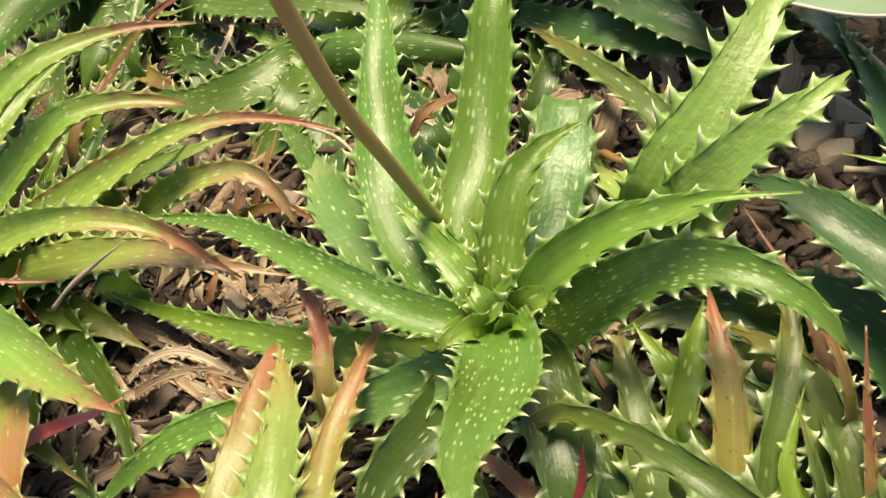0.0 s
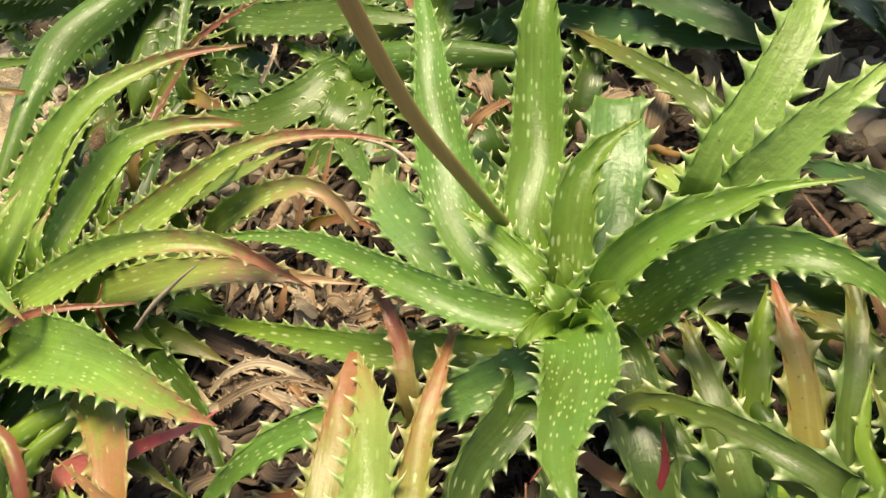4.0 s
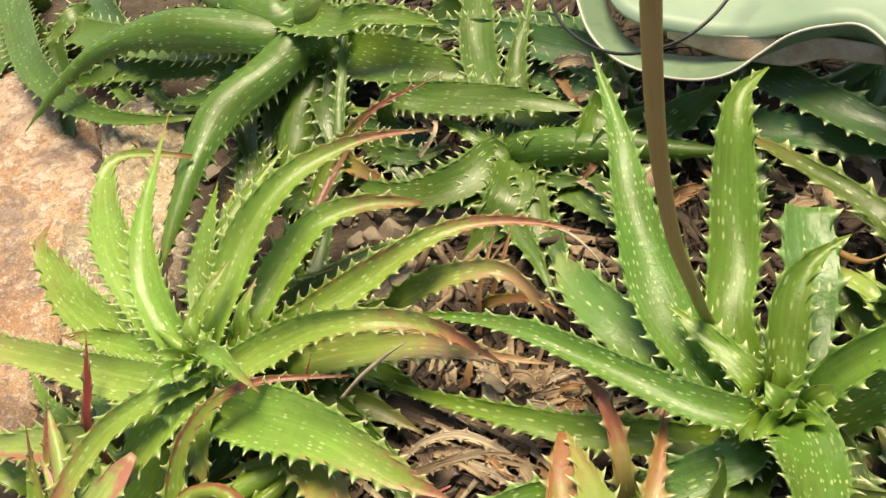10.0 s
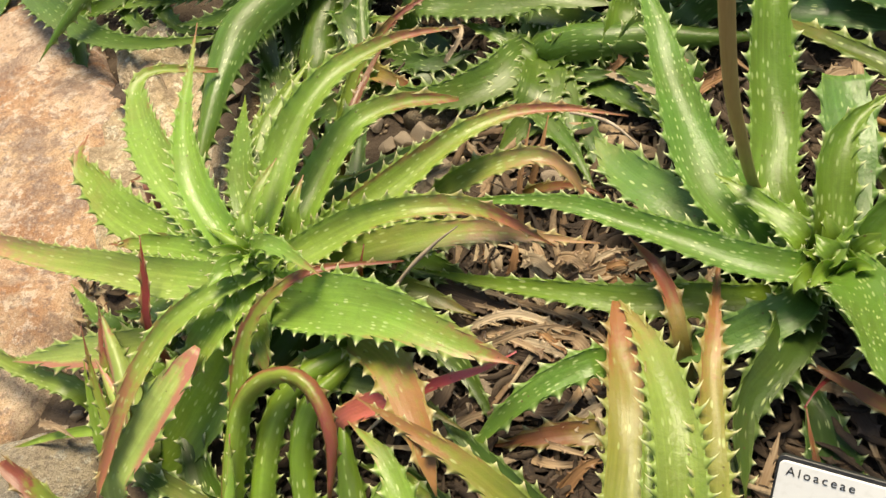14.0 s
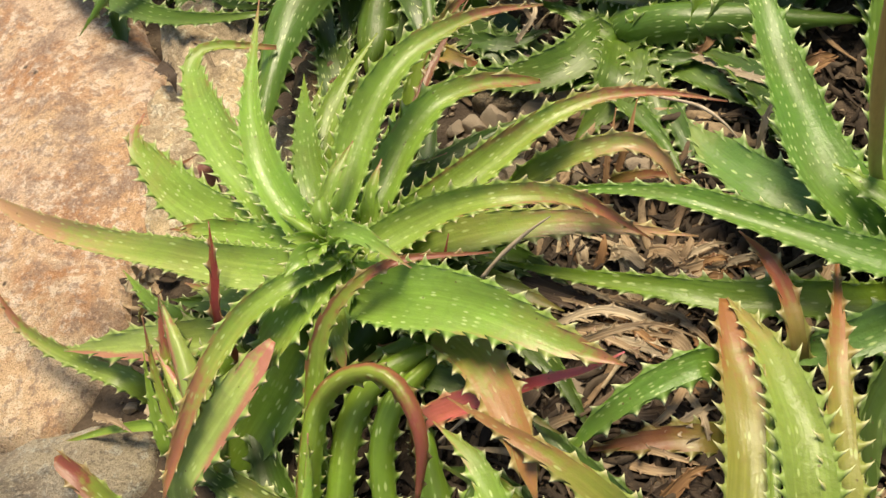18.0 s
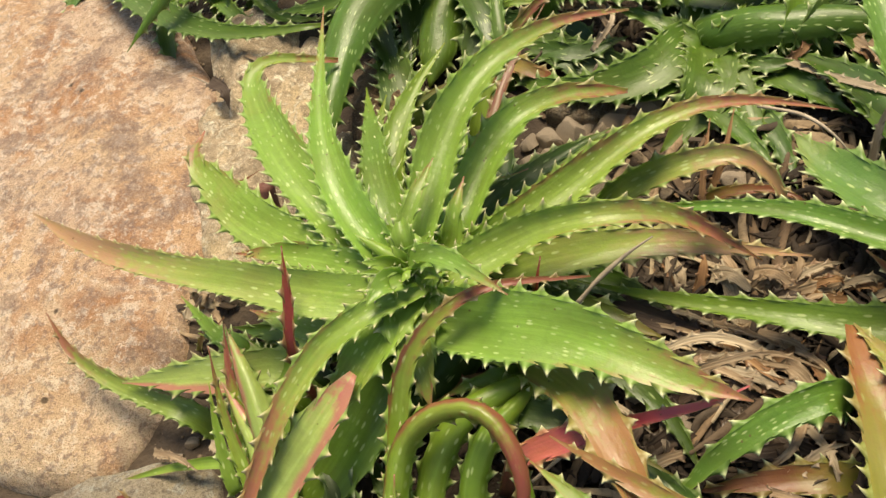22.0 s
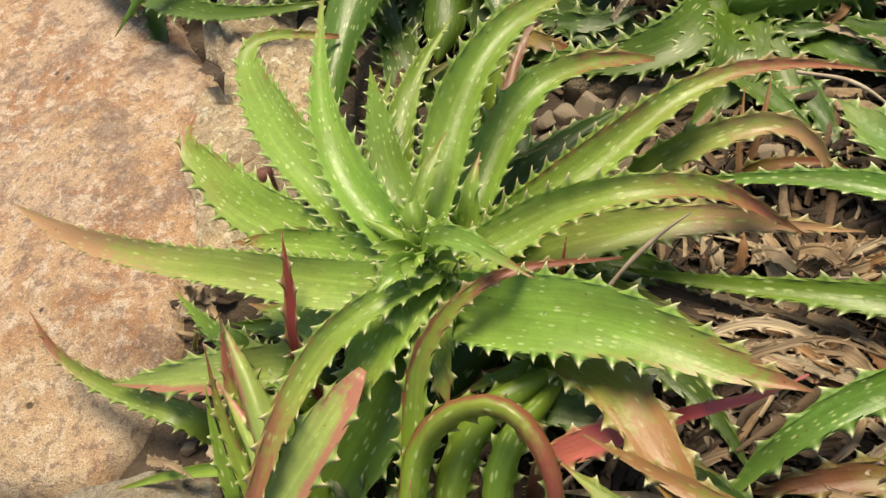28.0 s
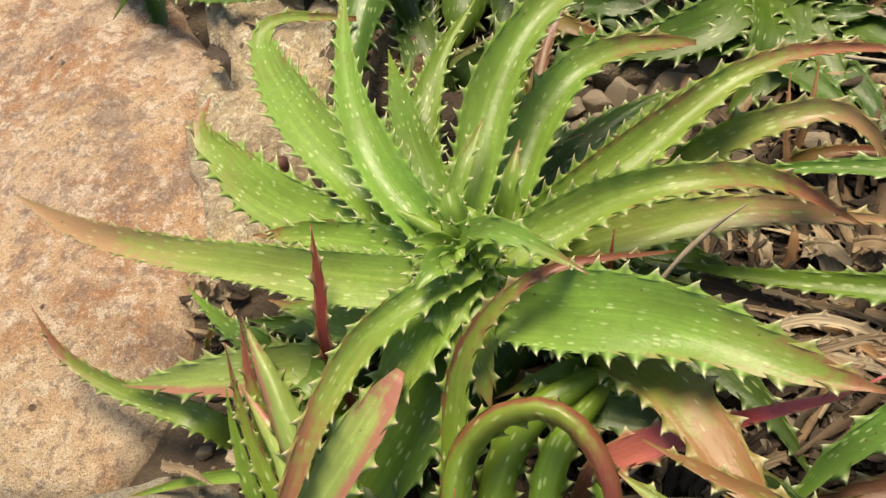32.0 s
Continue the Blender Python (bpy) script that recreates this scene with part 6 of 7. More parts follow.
dead("straw", 0.0139, (-0.117, 0.418, 0.111), (-0.103, 0.423, 0.125), (-0.090, 0.430, 0.131), taper=3)
dead("straw", 0.0146, (-0.106, 0.409, 0.116), (-0.078, 0.407, 0.127), (-0.048, 0.413, 0.125), taper=3)
dead("chip", 0.0136, (-0.103, 0.400, 0.117), (-0.075, 0.401, 0.123), (-0.044, 0.397, 0.121), taper=3)
dead("straw", 0.0119, (-0.090, 0.422, 0.121), (-0.066, 0.423, 0.128), (-0.049, 0.419, 0.120), taper=3)
dead("tan", 0.0111, (-0.085, 0.323, 0.118), (-0.108, 0.338, 0.126), (-0.148, 0.362, 0.125), (-0.184, 0.384, 0.117))
dead("chip", 0.0143, (-0.085, 0.301, 0.116), (-0.102, 0.326, 0.120), (-0.135, 0.361, 0.121), (-0.169, 0.402, 0.110))
dead("straw", 0.0132, (-0.117, 0.373, 0.113), (-0.102, 0.345, 0.130), (-0.094, 0.319, 0.121), taper=3)
dead("bark", 0.0241, (-0.244, 0.453, 0.111), (-0.204, 0.420, 0.120), (-0.159, 0.392, 0.119), (-0.122, 0.365, 0.115))
dead("chip", 0.0103, (-0.091, 0.360, 0.126), (-0.088, 0.339, 0.126), (-0.099, 0.318, 0.115), taper=3)
dead("bark", 0.0189, (-0.140, 0.338, 0.111), (-0.118, 0.306, 0.118), (-0.092, 0.289, 0.116))
dead("straw", 0.0113, (-0.235, 0.296, 0.101), (-0.196, 0.308, 0.113), (-0.157, 0.311, 0.111))
dead("tan", 0.0090, (-0.125, 0.282, 0.122), (-0.102, 0.293, 0.130), (-0.085, 0.298, 0.121))
dead("bark", 0.0181, (-0.201, 0.375, 0.103), (-0.185, 0.338, 0.108), (-0.194, 0.303, 0.104))
dead("straw", 0.0083, (-0.162, 0.277, 0.107), (-0.134, 0.261, 0.114), (-0.097, 0.260, 0.113))
dead("chip", 0.0104, (-0.137, 0.241, 0.111), (-0.114, 0.254, 0.124), (-0.094, 0.257, 0.118))
dead("bark", 0.0240, (-0.146, 0.236, 0.108), (-0.120, 0.246, 0.115), (-0.094, 0.234, 0.114))
dead("bark", 0.0165, (-0.190, 0.252, 0.104), (-0.164, 0.254, 0.111), (-0.142, 0.239, 0.109))
dead("chip", 0.0081, (-0.151, 0.427, 0.115), (-0.144, 0.439, 0.126), (-0.140, 0.452, 0.131), taper=3)
dead("chip", 0.0098, (0.006, 0.519, 0.166), (0.025, 0.528, 0.183), (0.058, 0.544, 0.181), taper=3)
dead("straw", 0.0196, (0.003, 0.653, 0.135), (0.015, 0.611, 0.147), (0.029, 0.596, 0.138), taper=3)
dead("tan", 0.0066, (-0.017, 0.591, 0.143), (0.011, 0.559, 0.151), (0.036, 0.536, 0.149), taper=3)
dead("chip", 0.0055, (-0.135, 0.476, 0.121), (-0.129, 0.508, 0.142), (-0.112, 0.559, 0.154), taper=3)
dead("straw", 0.0178, (0.139, 0.498, 0.137), (0.148, 0.513, 0.160), (0.169, 0.570, 0.152), taper=2.2)
dead("straw", 0.0166, (0.192, 0.589, 0.142), (0.197, 0.555, 0.155), (0.187, 0.531, 0.146), taper=3)
dead("bark", 0.0241, (0.165, 0.518, 0.140), (0.191, 0.532, 0.149), (0.216, 0.560, 0.147))
dead("straw", 0.0154, (0.259, 0.510, 0.151), (0.273, 0.529, 0.162), (0.283, 0.567, 0.163), taper=3)
dead("bark", 0.0298, (0.231, 0.626, 0.148), (0.260, 0.608, 0.161), (0.288, 0.591, 0.159))
dead("bark", 0.0156, (0.261, 0.550, 0.151), (0.255, 0.512, 0.156), (0.238, 0.495, 0.149))
dead("straw", 0.0090, (-0.198, 0.360, 0.115), (-0.156, 0.355, 0.144), (-0.120, 0.352, 0.153), (-0.088, 0.343, 0.136))
dead("tan", 0.0076, (-0.110, 0.358, 0.114), (-0.125, 0.372, 0.123), (-0.158, 0.391, 0.119))
dead("straw", 0.0089, (-0.124, 0.419, 0.113), (-0.123, 0.437, 0.123), (-0.128, 0.461, 0.122), taper=3)
dead("tan", 0.0083, (-0.163, 0.435, 0.109), (-0.159, 0.445, 0.119), (-0.165, 0.467, 0.118), taper=3)
dead("chip", 0.0093, (-0.062, 0.412, 0.119), (-0.042, 0.404, 0.131), (-0.027, 0.392, 0.124), taper=3)
dead("straw", 0.0119, (-0.089, 0.422, 0.116), (-0.072, 0.422, 0.128), (-0.052, 0.416, 0.125), taper=3)
dead("bark", 0.0191, (-0.173, 0.366, 0.104), (-0.150, 0.330, 0.112), (-0.126, 0.305, 0.110))
dead("bark", 0.0169, (-0.217, 0.330, 0.099), (-0.195, 0.340, 0.108), (-0.168, 0.347, 0.106))
dead("straw", 0.0079, (-0.159, 0.305, 0.107), (-0.121, 0.290, 0.118), (-0.091, 0.285, 0.116))
dead("bark", 0.0158, (0.166, 0.312, 0.138), (0.178, 0.309, 0.148), (0.189, 0.300, 0.142))
dead("straw", 0.0124, (0.203, 0.313, 0.141), (0.203, 0.294, 0.150), (0.199, 0.278, 0.143), taper=3)
dead("chip", 0.0116, (0.237, 0.294, 0.169), (0.232, 0.310, 0.188), (0.226, 0.332, 0.198))
dead("straw", 0.0087, (0.113, 0.354, 0.141), (0.127, 0.347, 0.158), (0.141, 0.355, 0.159), taper=3)
dead("straw", 0.0127, (0.052, 0.284, 0.135), (0.065, 0.271, 0.141), (0.076, 0.259, 0.138))
dead("straw", 0.0124, (-0.048, 0.764, 0.140), (-0.030, 0.754, 0.162), (0.002, 0.743, 0.160), (0.024, 0.714, 0.147), taper=3)
dead("chip", 0.0100, (-0.039, 0.765, 0.141), (-0.029, 0.709, 0.157), (-0.016, 0.697, 0.143), taper=3)
dead("straw", 0.0130, (0.024, 0.710, 0.147), (-0.008, 0.713, 0.149), (-0.044, 0.719, 0.141), taper=3)
dead("tan", 0.0072, (-0.036, 0.627, 0.131), (-0.018, 0.599, 0.138), (-0.000, 0.584, 0.135), taper=3)
dead("straw", 0.0161, (0.021, 0.630, 0.137), (0.027, 0.601, 0.148), (0.029, 0.582, 0.138), taper=3)
dead("chip", 0.0106, (0.042, 0.578, 0.139), (0.056, 0.575, 0.151), (0.071, 0.578, 0.147), taper=3)
dead("tan", 0.0050, (-0.187, 0.692, 0.126), (-0.164, 0.704, 0.149), (-0.172, 0.752, 0.138), taper=3)
dead("straw", 0.0093, (-0.206, 0.766, 0.124), (-0.177, 0.727, 0.142), (-0.166, 0.701, 0.128), taper=3)
dead("tan", 0.0064, (-0.015, 0.487, 0.144), (-0.007, 0.504, 0.164), (0.006, 0.523, 0.176), taper=3)
dead("chip", 0.0060, (-0.127, 0.505, 0.122), (-0.111, 0.523, 0.144), (-0.095, 0.554, 0.165), taper=3)
dead("straw", 0.0099, (-0.567, 0.538, 0.098), (-0.553, 0.513, 0.110), (-0.569, 0.509, 0.098), taper=3)
dead("tan", 0.0108, (-0.565, 0.526, 0.093), (-0.552, 0.508, 0.100), (-0.547, 0.515, 0.090), taper=3)
dead("straw", 0.0071, (-0.593, 0.383, 0.086), (-0.565, 0.369, 0.099), (-0.546, 0.356, 0.095), taper=3)
dead("tan", 0.0078, (-0.541, 0.380, 0.091), (-0.522, 0.366, 0.103), (-0.516, 0.375, 0.093), taper=3)
dead("straw", 0.0076, (-0.582, 0.874, 0.077), (-0.541, 0.832, 0.091), (-0.526, 0.800, 0.082))
dead("bark", 0.0157, (-0.592, 0.812, 0.091), (-0.566, 0.778, 0.103), (-0.565, 0.763, 0.088), taper=3)
dead("bark", 0.0155, (-0.415, 0.587, 0.084), (-0.430, 0.615, 0.087), (-0.409, 0.619, 0.084), taper=3)
dead("bark", 0.0186, (-0.472, 0.598, 0.078), (-0.452, 0.575, 0.085), (-0.437, 0.568, 0.081), taper=3)
dead("straw", 0.0074, (-0.009, 0.213, 0.124), (0.003, 0.230, 0.135), (0.014, 0.248, 0.146), taper=3)
dead("bark", 0.0227, (0.070, 0.269, 0.132), (0.070, 0.250, 0.137), (0.076, 0.235, 0.133))
dead("straw", 0.0107, (-0.019, 0.355, 0.143), (-0.007, 0.358, 0.164), (0.011, 0.379, 0.166), taper=2.5)

dead("straw", 0.0076, (-0.202, 0.391, 0.107), (-0.166, 0.370, 0.123), (-0.140, 0.351, 0.126), (-0.116, 0.332, 0.115), taper=3)
dead("chip", 0.0073, (-0.169, 0.410, 0.110), (-0.140, 0.375, 0.126), (-0.117, 0.346, 0.128), (-0.092, 0.335, 0.118), taper=3)
dead("bark", 0.0128, (-0.230, 0.450, 0.100), (-0.198, 0.420, 0.116), (-0.165, 0.400, 0.120), (-0.151, 0.387, 0.108), taper=3)
dead("chip", 0.0046, (-0.169, 0.468, 0.110), (-0.167, 0.442, 0.123), (-0.164, 0.434, 0.111), taper=3)
dead("tan", 0.0086, (-0.135, 0.456, 0.114), (-0.131, 0.426, 0.127), (-0.123, 0.413, 0.115), taper=3)
dead("straw", 0.0067, (-0.115, 0.422, 0.116), (-0.095, 0.425, 0.130), (-0.066, 0.435, 0.120), taper=3)
dead("bark", 0.0098, (-0.115, 0.407, 0.112), (-0.091, 0.410, 0.127), (-0.060, 0.422, 0.117), taper=3)
dead("tan", 0.0061, (-0.106, 0.316, 0.116), (-0.100, 0.288, 0.130), (-0.099, 0.269, 0.117), taper=3)
dead("straw", 0.0055, (-0.148, 0.282, 0.112), (-0.128, 0.267, 0.127), (-0.104, 0.259, 0.117), taper=3)
dead("tan", 0.0052, (-0.243, 0.370, 0.103), (-0.217, 0.343, 0.118), (-0.199, 0.324, 0.107), taper=3)
dead("bark", 0.0141, (-0.211, 0.314, 0.102), (-0.188, 0.321, 0.117), (-0.167, 0.314, 0.106), taper=3)
dead("bark", 0.0153, (-0.161, 0.325, 0.107), (-0.140, 0.301, 0.122), (-0.114, 0.306, 0.112), taper=3)
dead("straw", 0.0067, (-0.215, 0.386, 0.106), (-0.160, 0.373, 0.124), (-0.116, 0.356, 0.128), (-0.081, 0.348, 0.119), taper=3)
dead("straw", 0.0055, (-0.171, 0.416, 0.110), (-0.132, 0.387, 0.127), (-0.096, 0.366, 0.117), taper=3)
dead("tan", 0.0046, (-0.203, 0.437, 0.107), (-0.159, 0.405, 0.124), (-0.124, 0.376, 0.115), taper=3)
dead("tan", 0.0064, (-0.103, 0.420, 0.117), (-0.067, 0.422, 0.133), (-0.048, 0.429, 0.122), taper=3)
dead("chip", 0.0073, (-0.090, 0.413, 0.118), (-0.064, 0.410, 0.134), (-0.050, 0.412, 0.122), taper=3)
dead("chip", 0.0061, (-0.138, 0.355, 0.113), (-0.107, 0.362, 0.129), (-0.089, 0.376, 0.118), taper=3)
dead("bark", 0.0092, (-0.238, 0.435, 0.099), (-0.198, 0.396, 0.116), (-0.180, 0.362, 0.105), taper=3)
dead("straw", 0.0055, (-0.117, 0.386, 0.115), (-0.091, 0.354, 0.131), (-0.076, 0.335, 0.119), taper=3)
dead("bark", 0.0110, (-0.182, 0.369, 0.105), (-0.148, 0.349, 0.121), (-0.120, 0.337, 0.111), taper=3)
dead("tan", 0.0049, (-0.197, 0.371, 0.107), (-0.154, 0.369, 0.125), (-0.124, 0.365, 0.128), (-0.094, 0.352, 0.118), taper=3)
dead("straw", 0.0037, (-0.228, 0.429, 0.104), (-0.172, 0.398, 0.123), (-0.140, 0.373, 0.126), (-0.098, 0.353, 0.117), taper=3)
dead("straw", 0.0067, (-0.135, 0.398, 0.114), (-0.099, 0.368, 0.130), (-0.089, 0.351, 0.118), taper=3)
dead("straw", 0.0067, (-0.097, 0.411, 0.117), (-0.080, 0.426, 0.132), (-0.075, 0.443, 0.120), taper=3)
dead("tan", 0.0067, (-0.063, 0.411, 0.121), (-0.041, 0.405, 0.136), (-0.026, 0.406, 0.124), taper=3)
dead("tan", 0.0055, (-0.042, 0.398, 0.123), (-0.024, 0.392, 0.138), (-0.018, 0.397, 0.125), taper=3)
dead("straw", 0.0061, (-0.106, 0.319, 0.116), (-0.122, 0.296, 0.128), (-0.143, 0.289, 0.113), taper=3)
dead("bark", 0.0183, (0.135, 0.501, 0.137), (0.152, 0.531, 0.151), (0.167, 0.594, 0.140), taper=3)
dead("straw", 0.0134, (0.176, 0.566, 0.145), (0.192, 0.574, 0.159), (0.208, 0.569, 0.148), taper=3)
dead("bark", 0.0122, (0.004, 0.670, 0.123), (0.020, 0.622, 0.138), (0.031, 0.611, 0.126), taper=3)
dead("straw", 0.0086, (0.109, 0.345, 0.138), (0.127, 0.344, 0.153), (0.141, 0.355, 0.141), taper=3)
dead("bark", 0.0134, (-0.045, 0.303, 0.118), (-0.020, 0.304, 0.134), (0.002, 0.310, 0.123), taper=3)
dead("bark", 0.0122, (0.189, 0.303, 0.142), (0.196, 0.285, 0.156), (0.212, 0.299, 0.144), taper=3)
dead("bark", 0.0134, (0.159, 0.305, 0.139), (0.169, 0.286, 0.153), (0.174, 0.275, 0.140), taper=3)
dead("straw", 0.0049, (0.115, 0.576, 0.139), (0.133, 0.553, 0.153), (0.152, 0.522, 0.142), taper=3)
dead("bark", 0.0122, (0.180, 0.573, 0.141), (0.150, 0.551, 0.151), (0.132, 0.543, 0.136), taper=3)

dead("straw", 0.0052, (-0.088, 0.781, 0.121), (-0.058, 0.786, 0.138), (-0.030, 0.778, 0.141), (-0.005, 0.762, 0.129), taper=3)
dead("chip", 0.0058, (-0.040, 0.774, 0.126), (-0.033, 0.732, 0.141), (-0.018, 0.716, 0.128), taper=3)
dead("chip", 0.0081, (-0.044, 0.738, 0.126), (-0.013, 0.725, 0.143), (0.010, 0.737, 0.131), taper=3)
dead("chip", 0.0071, (-0.037, 0.628, 0.126), (-0.019, 0.627, 0.142), (-0.006, 0.668, 0.129), taper=3)
dead("bark", 0.0146, (0.156, 0.591, 0.141), (0.176, 0.567, 0.157), (0.197, 0.551, 0.145), taper=3)
dead("bark", 0.0130, (0.135, 0.562, 0.139), (0.125, 0.575, 0.151), (0.124, 0.602, 0.137), taper=3)
dead("chip", 0.0097, (0.011, 0.636, 0.131), (0.018, 0.605, 0.146), (0.025, 0.591, 0.133), taper=3)
dead("straw", 0.0045, (-0.217, 0.795, 0.108), (-0.181, 0.754, 0.126), (-0.169, 0.732, 0.127), (-0.188, 0.706, 0.111), taper=3)
dead("bark", 0.0130, (-0.203, 0.407, 0.105), (-0.180, 0.367, 0.121), (-0.187, 0.341, 0.106), taper=3)
dead("bark", 0.0149, (-0.193, 0.351, 0.106), (-0.165, 0.356, 0.123), (-0.159, 0.393, 0.109), taper=3)
dead("bark", 0.0130, (-0.239, 0.317, 0.101), (-0.212, 0.331, 0.118), (-0.211, 0.354, 0.104), taper=3)
dead("straw", 0.0084, (0.154, 0.562, 0.145), (0.137, 0.535, 0.158), (0.148, 0.523, 0.145), taper=3)
dead("chip", 0.0110, (-0.352, 0.383, 0.110), (-0.322, 0.384, 0.119), (-0.294, 0.391, 0.116), taper=3)
dead("tan", 0.0097, (-0.579, 0.505, 0.087), (-0.573, 0.515, 0.094), (-0.569, 0.529, 0.088), taper=3)
dead("tan", 0.0078, (-0.575, 0.506, 0.088), (-0.560, 0.503, 0.095), (-0.546, 0.495, 0.090), taper=3)
dead("straw", 0.0084, (-0.566, 0.518, 0.088), (-0.549, 0.502, 0.096), (-0.539, 0.483, 0.091), taper=3)
dead("tan", 0.0058, (-0.596, 0.385, 0.075), (-0.570, 0.375, 0.084), (-0.555, 0.362, 0.080), taper=3)
dead("tan", 0.0052, (-0.569, 0.368, 0.078), (-0.550, 0.366, 0.086), (-0.538, 0.375, 0.081), taper=3)
dead("straw", 0.0120, (0.113, 0.491, 0.207), (0.123, 0.495, 0.207), (0.133, 0.493, 0.207), taper=3)

def tube(points, radii, material, name, parent=None, label="", sides=10, n=40, caps=True):
    line, _ = spline(points, n)
    bm, rows = bmesh.new(), []
    old = Vector((1, 0, 0.1))
    for i, c in enumerate(line):
        t = (line[min(i + 1, n)] - line[max(i - 1, 0)]).normalized()
        a = (old - t * old.dot(t)).normalized()
        b = t.cross(a)
        old = a
        f = i / n * (len(radii) - 1)
        k = min(int(f), len(radii) - 2)
        r = radii[k] + (radii[k + 1] - radii[k]) * (f - k)
        rows.append([bm.verts.new(c + (a * math.cos(q) + b * math.sin(q)) * r) for q in (2 * math.pi * s / sides for s in range(sides))])
    for p, q in zip(rows, rows[1:]):
        for s in range(sides):
            bm.faces.new((p[s], p[(s + 1) % sides], q[(s + 1) % sides], q[s]))
    if caps:
        bm.faces.new(reversed(rows[0]))
        bm.faces.new(rows[-1])
    bmesh.ops.recalc_face_normals(bm, faces=bm.faces)
    return part(name, bm, material, parent, label)


# flower stalk of the big rosette
o = plant_a.location
stalk = [(0.078, 0.372, 0.125), (0.062, 0.398, 0.158), (0.049, 0.407, 0.180), (0.036, 0.407, 0.208), (0.023, 0.399, 0.267), (0.013, 0.391, 0.318), (0.007, 0.386, 0.374), (0.004, 0.383, 0.43), (0.004, 0.38, 0.50), (0.006, 0.378, 0.58)]
tube([Vector(p) - o for p in stalk], (0.0036, 0.0040, 0.0043, 0.0046, 0.0048, 0.0048), STALK, "flower_stalk", plant_a, "smooth brown upright flower stalk", 14, 60)

# sticks and stubs
def stick(points, radius, material=TWIG, label="thin grey-brown dry twig", name="twig", taper=0.5):
    way = [Vector(p) - Vector(points[0]) + Vector((rng.uniform(-1, 1), rng.uniform(-1, 1), rng.uniform(-1, 1))) * radius * 0.7 for p in points]
    ob = tube(way, (radius, radius * 0.7, radius * 1.05, radius * 0.8, radius * taper, radius * 0.3), material, name, sides=7, n=18)
    ob.location = points[0]
    return tagged(ob, label, "twig", "twigs")


stick([(-0.236, 0.404, 0.166), (-0.219, 0.413, 0.178), (-0.198, 0.424, 0.185), (-0.180, 0.430, 0.195)], 0.0019, label="pale grey dry twig lying across an aloe leaf")
stick([(-0.077, 0.560, 0.157), (-0.050, 0.538, 0.160), (-0.032, 0.518, 0.157), (-0.020, 0.500, 0.143)], 0.0016, label="thin brown dry twig under an arching leaf")
stick([(0.282, 0.440, 0.163), (0.303, 0.433, 0.165), (0.325, 0.425, 0.168)], 0.0028, label="straight brown stick on the soil")
stick([(-0.473, 0.796, 0.088), (-0.466, 0.756, 0.098), (-0.474, 0.741, 0.088)], 0.0009)
stick([(-0.616, 0.830, 0.088), (-0.592, 0.807, 0.091), (-0.575, 0.792, 0.087)], 0.0009)
stick([(-0.288, 0.308, 0.106), (-0.256, 0.326, 0.119), (-0.260, 0.356, 0.119)], 0.0016)


def stub(a, b, radius, label, material):
    ob = tube([Vector((0, 0, 0)), (Vector(b) - Vector(a)) * 0.5, Vector(b) - Vector(a)], (radius * 1.1, radius, radius * 0.92), material, "dry_stub", sides=12, n=10)
    ob.location = a
    return tagged(ob, label, "plant stub", "dry stubs")


STUB = plain("stub_skin", (0.26, 0.085, 0.065), (0.36, 0.17, 0.12), 60, 0.55, 0.4, 0.001, (3, 3, 0.4))
stub((-0.503, 0.592, 0.078), (-0.498, 0.612, 0.124), 0.0085, "short cut red-brown aloe stem stub", STUB)
stub((-0.564, 0.517, 0.089), (-0.565, 0.523, 0.108), 0.006, "withered pale bract at the foot of a rosette", STRAW_PALE)

# ---- wide grey-green succulent leaf with a wavy pale rim ----
agave = tagged(empty("agave_leaf", (0.112, 0.673, 0.226)), "broad grey-green agave leaf with wavy white rim", "succulent")
ao = agave.location


def sheet(low, high, material, name, label, thick=0.003, sag=0.0):
    """A thick skin between two edge curves."""
    a, _ = spline([Vector(p) - ao for p in low], 48)
    b, _ = spline([Vector(p) - ao for p in high], 48)
    bm, top, bot = bmesh.new(), [], []
    for i in range(49):
        ra, rb = [], []
        for k in range(9):
            u = k / 8
            p = a[i].lerp(b[i], u) - Vector((0, 0, sag * math.sin(math.pi * u)))
            ra.append(bm.verts.new(p))
            rb.append(bm.verts.new(p - Vector((0, -0.3 * thick, thick))))
        top.append(ra)
        bot.append(rb)
    for i in range(48):
        for k in range(8):
            bm.faces.new((top[i][k], top[i + 1][k], top[i + 1][k + 1], top[i][k + 1]))
            bm.faces.new((bot[i][k], bot[i][k + 1], bot[i + 1][k + 1], bot[i + 1][k]))
        for r, q in ((0, 0), (8, 8)):
            bm.faces.new((top[i][r], bot[i][r], bot[i + 1][r], top[i + 1][r]))
    for e in (0, 48):
        for k in range(8):
            bm.faces.new((top[e][k], top[e][k + 1], bot[e][k + 1], bot[e][k]))
    bmesh.ops.recalc_face_normals(bm, faces=bm.faces)
    return part(name, bm, material, agave, label)


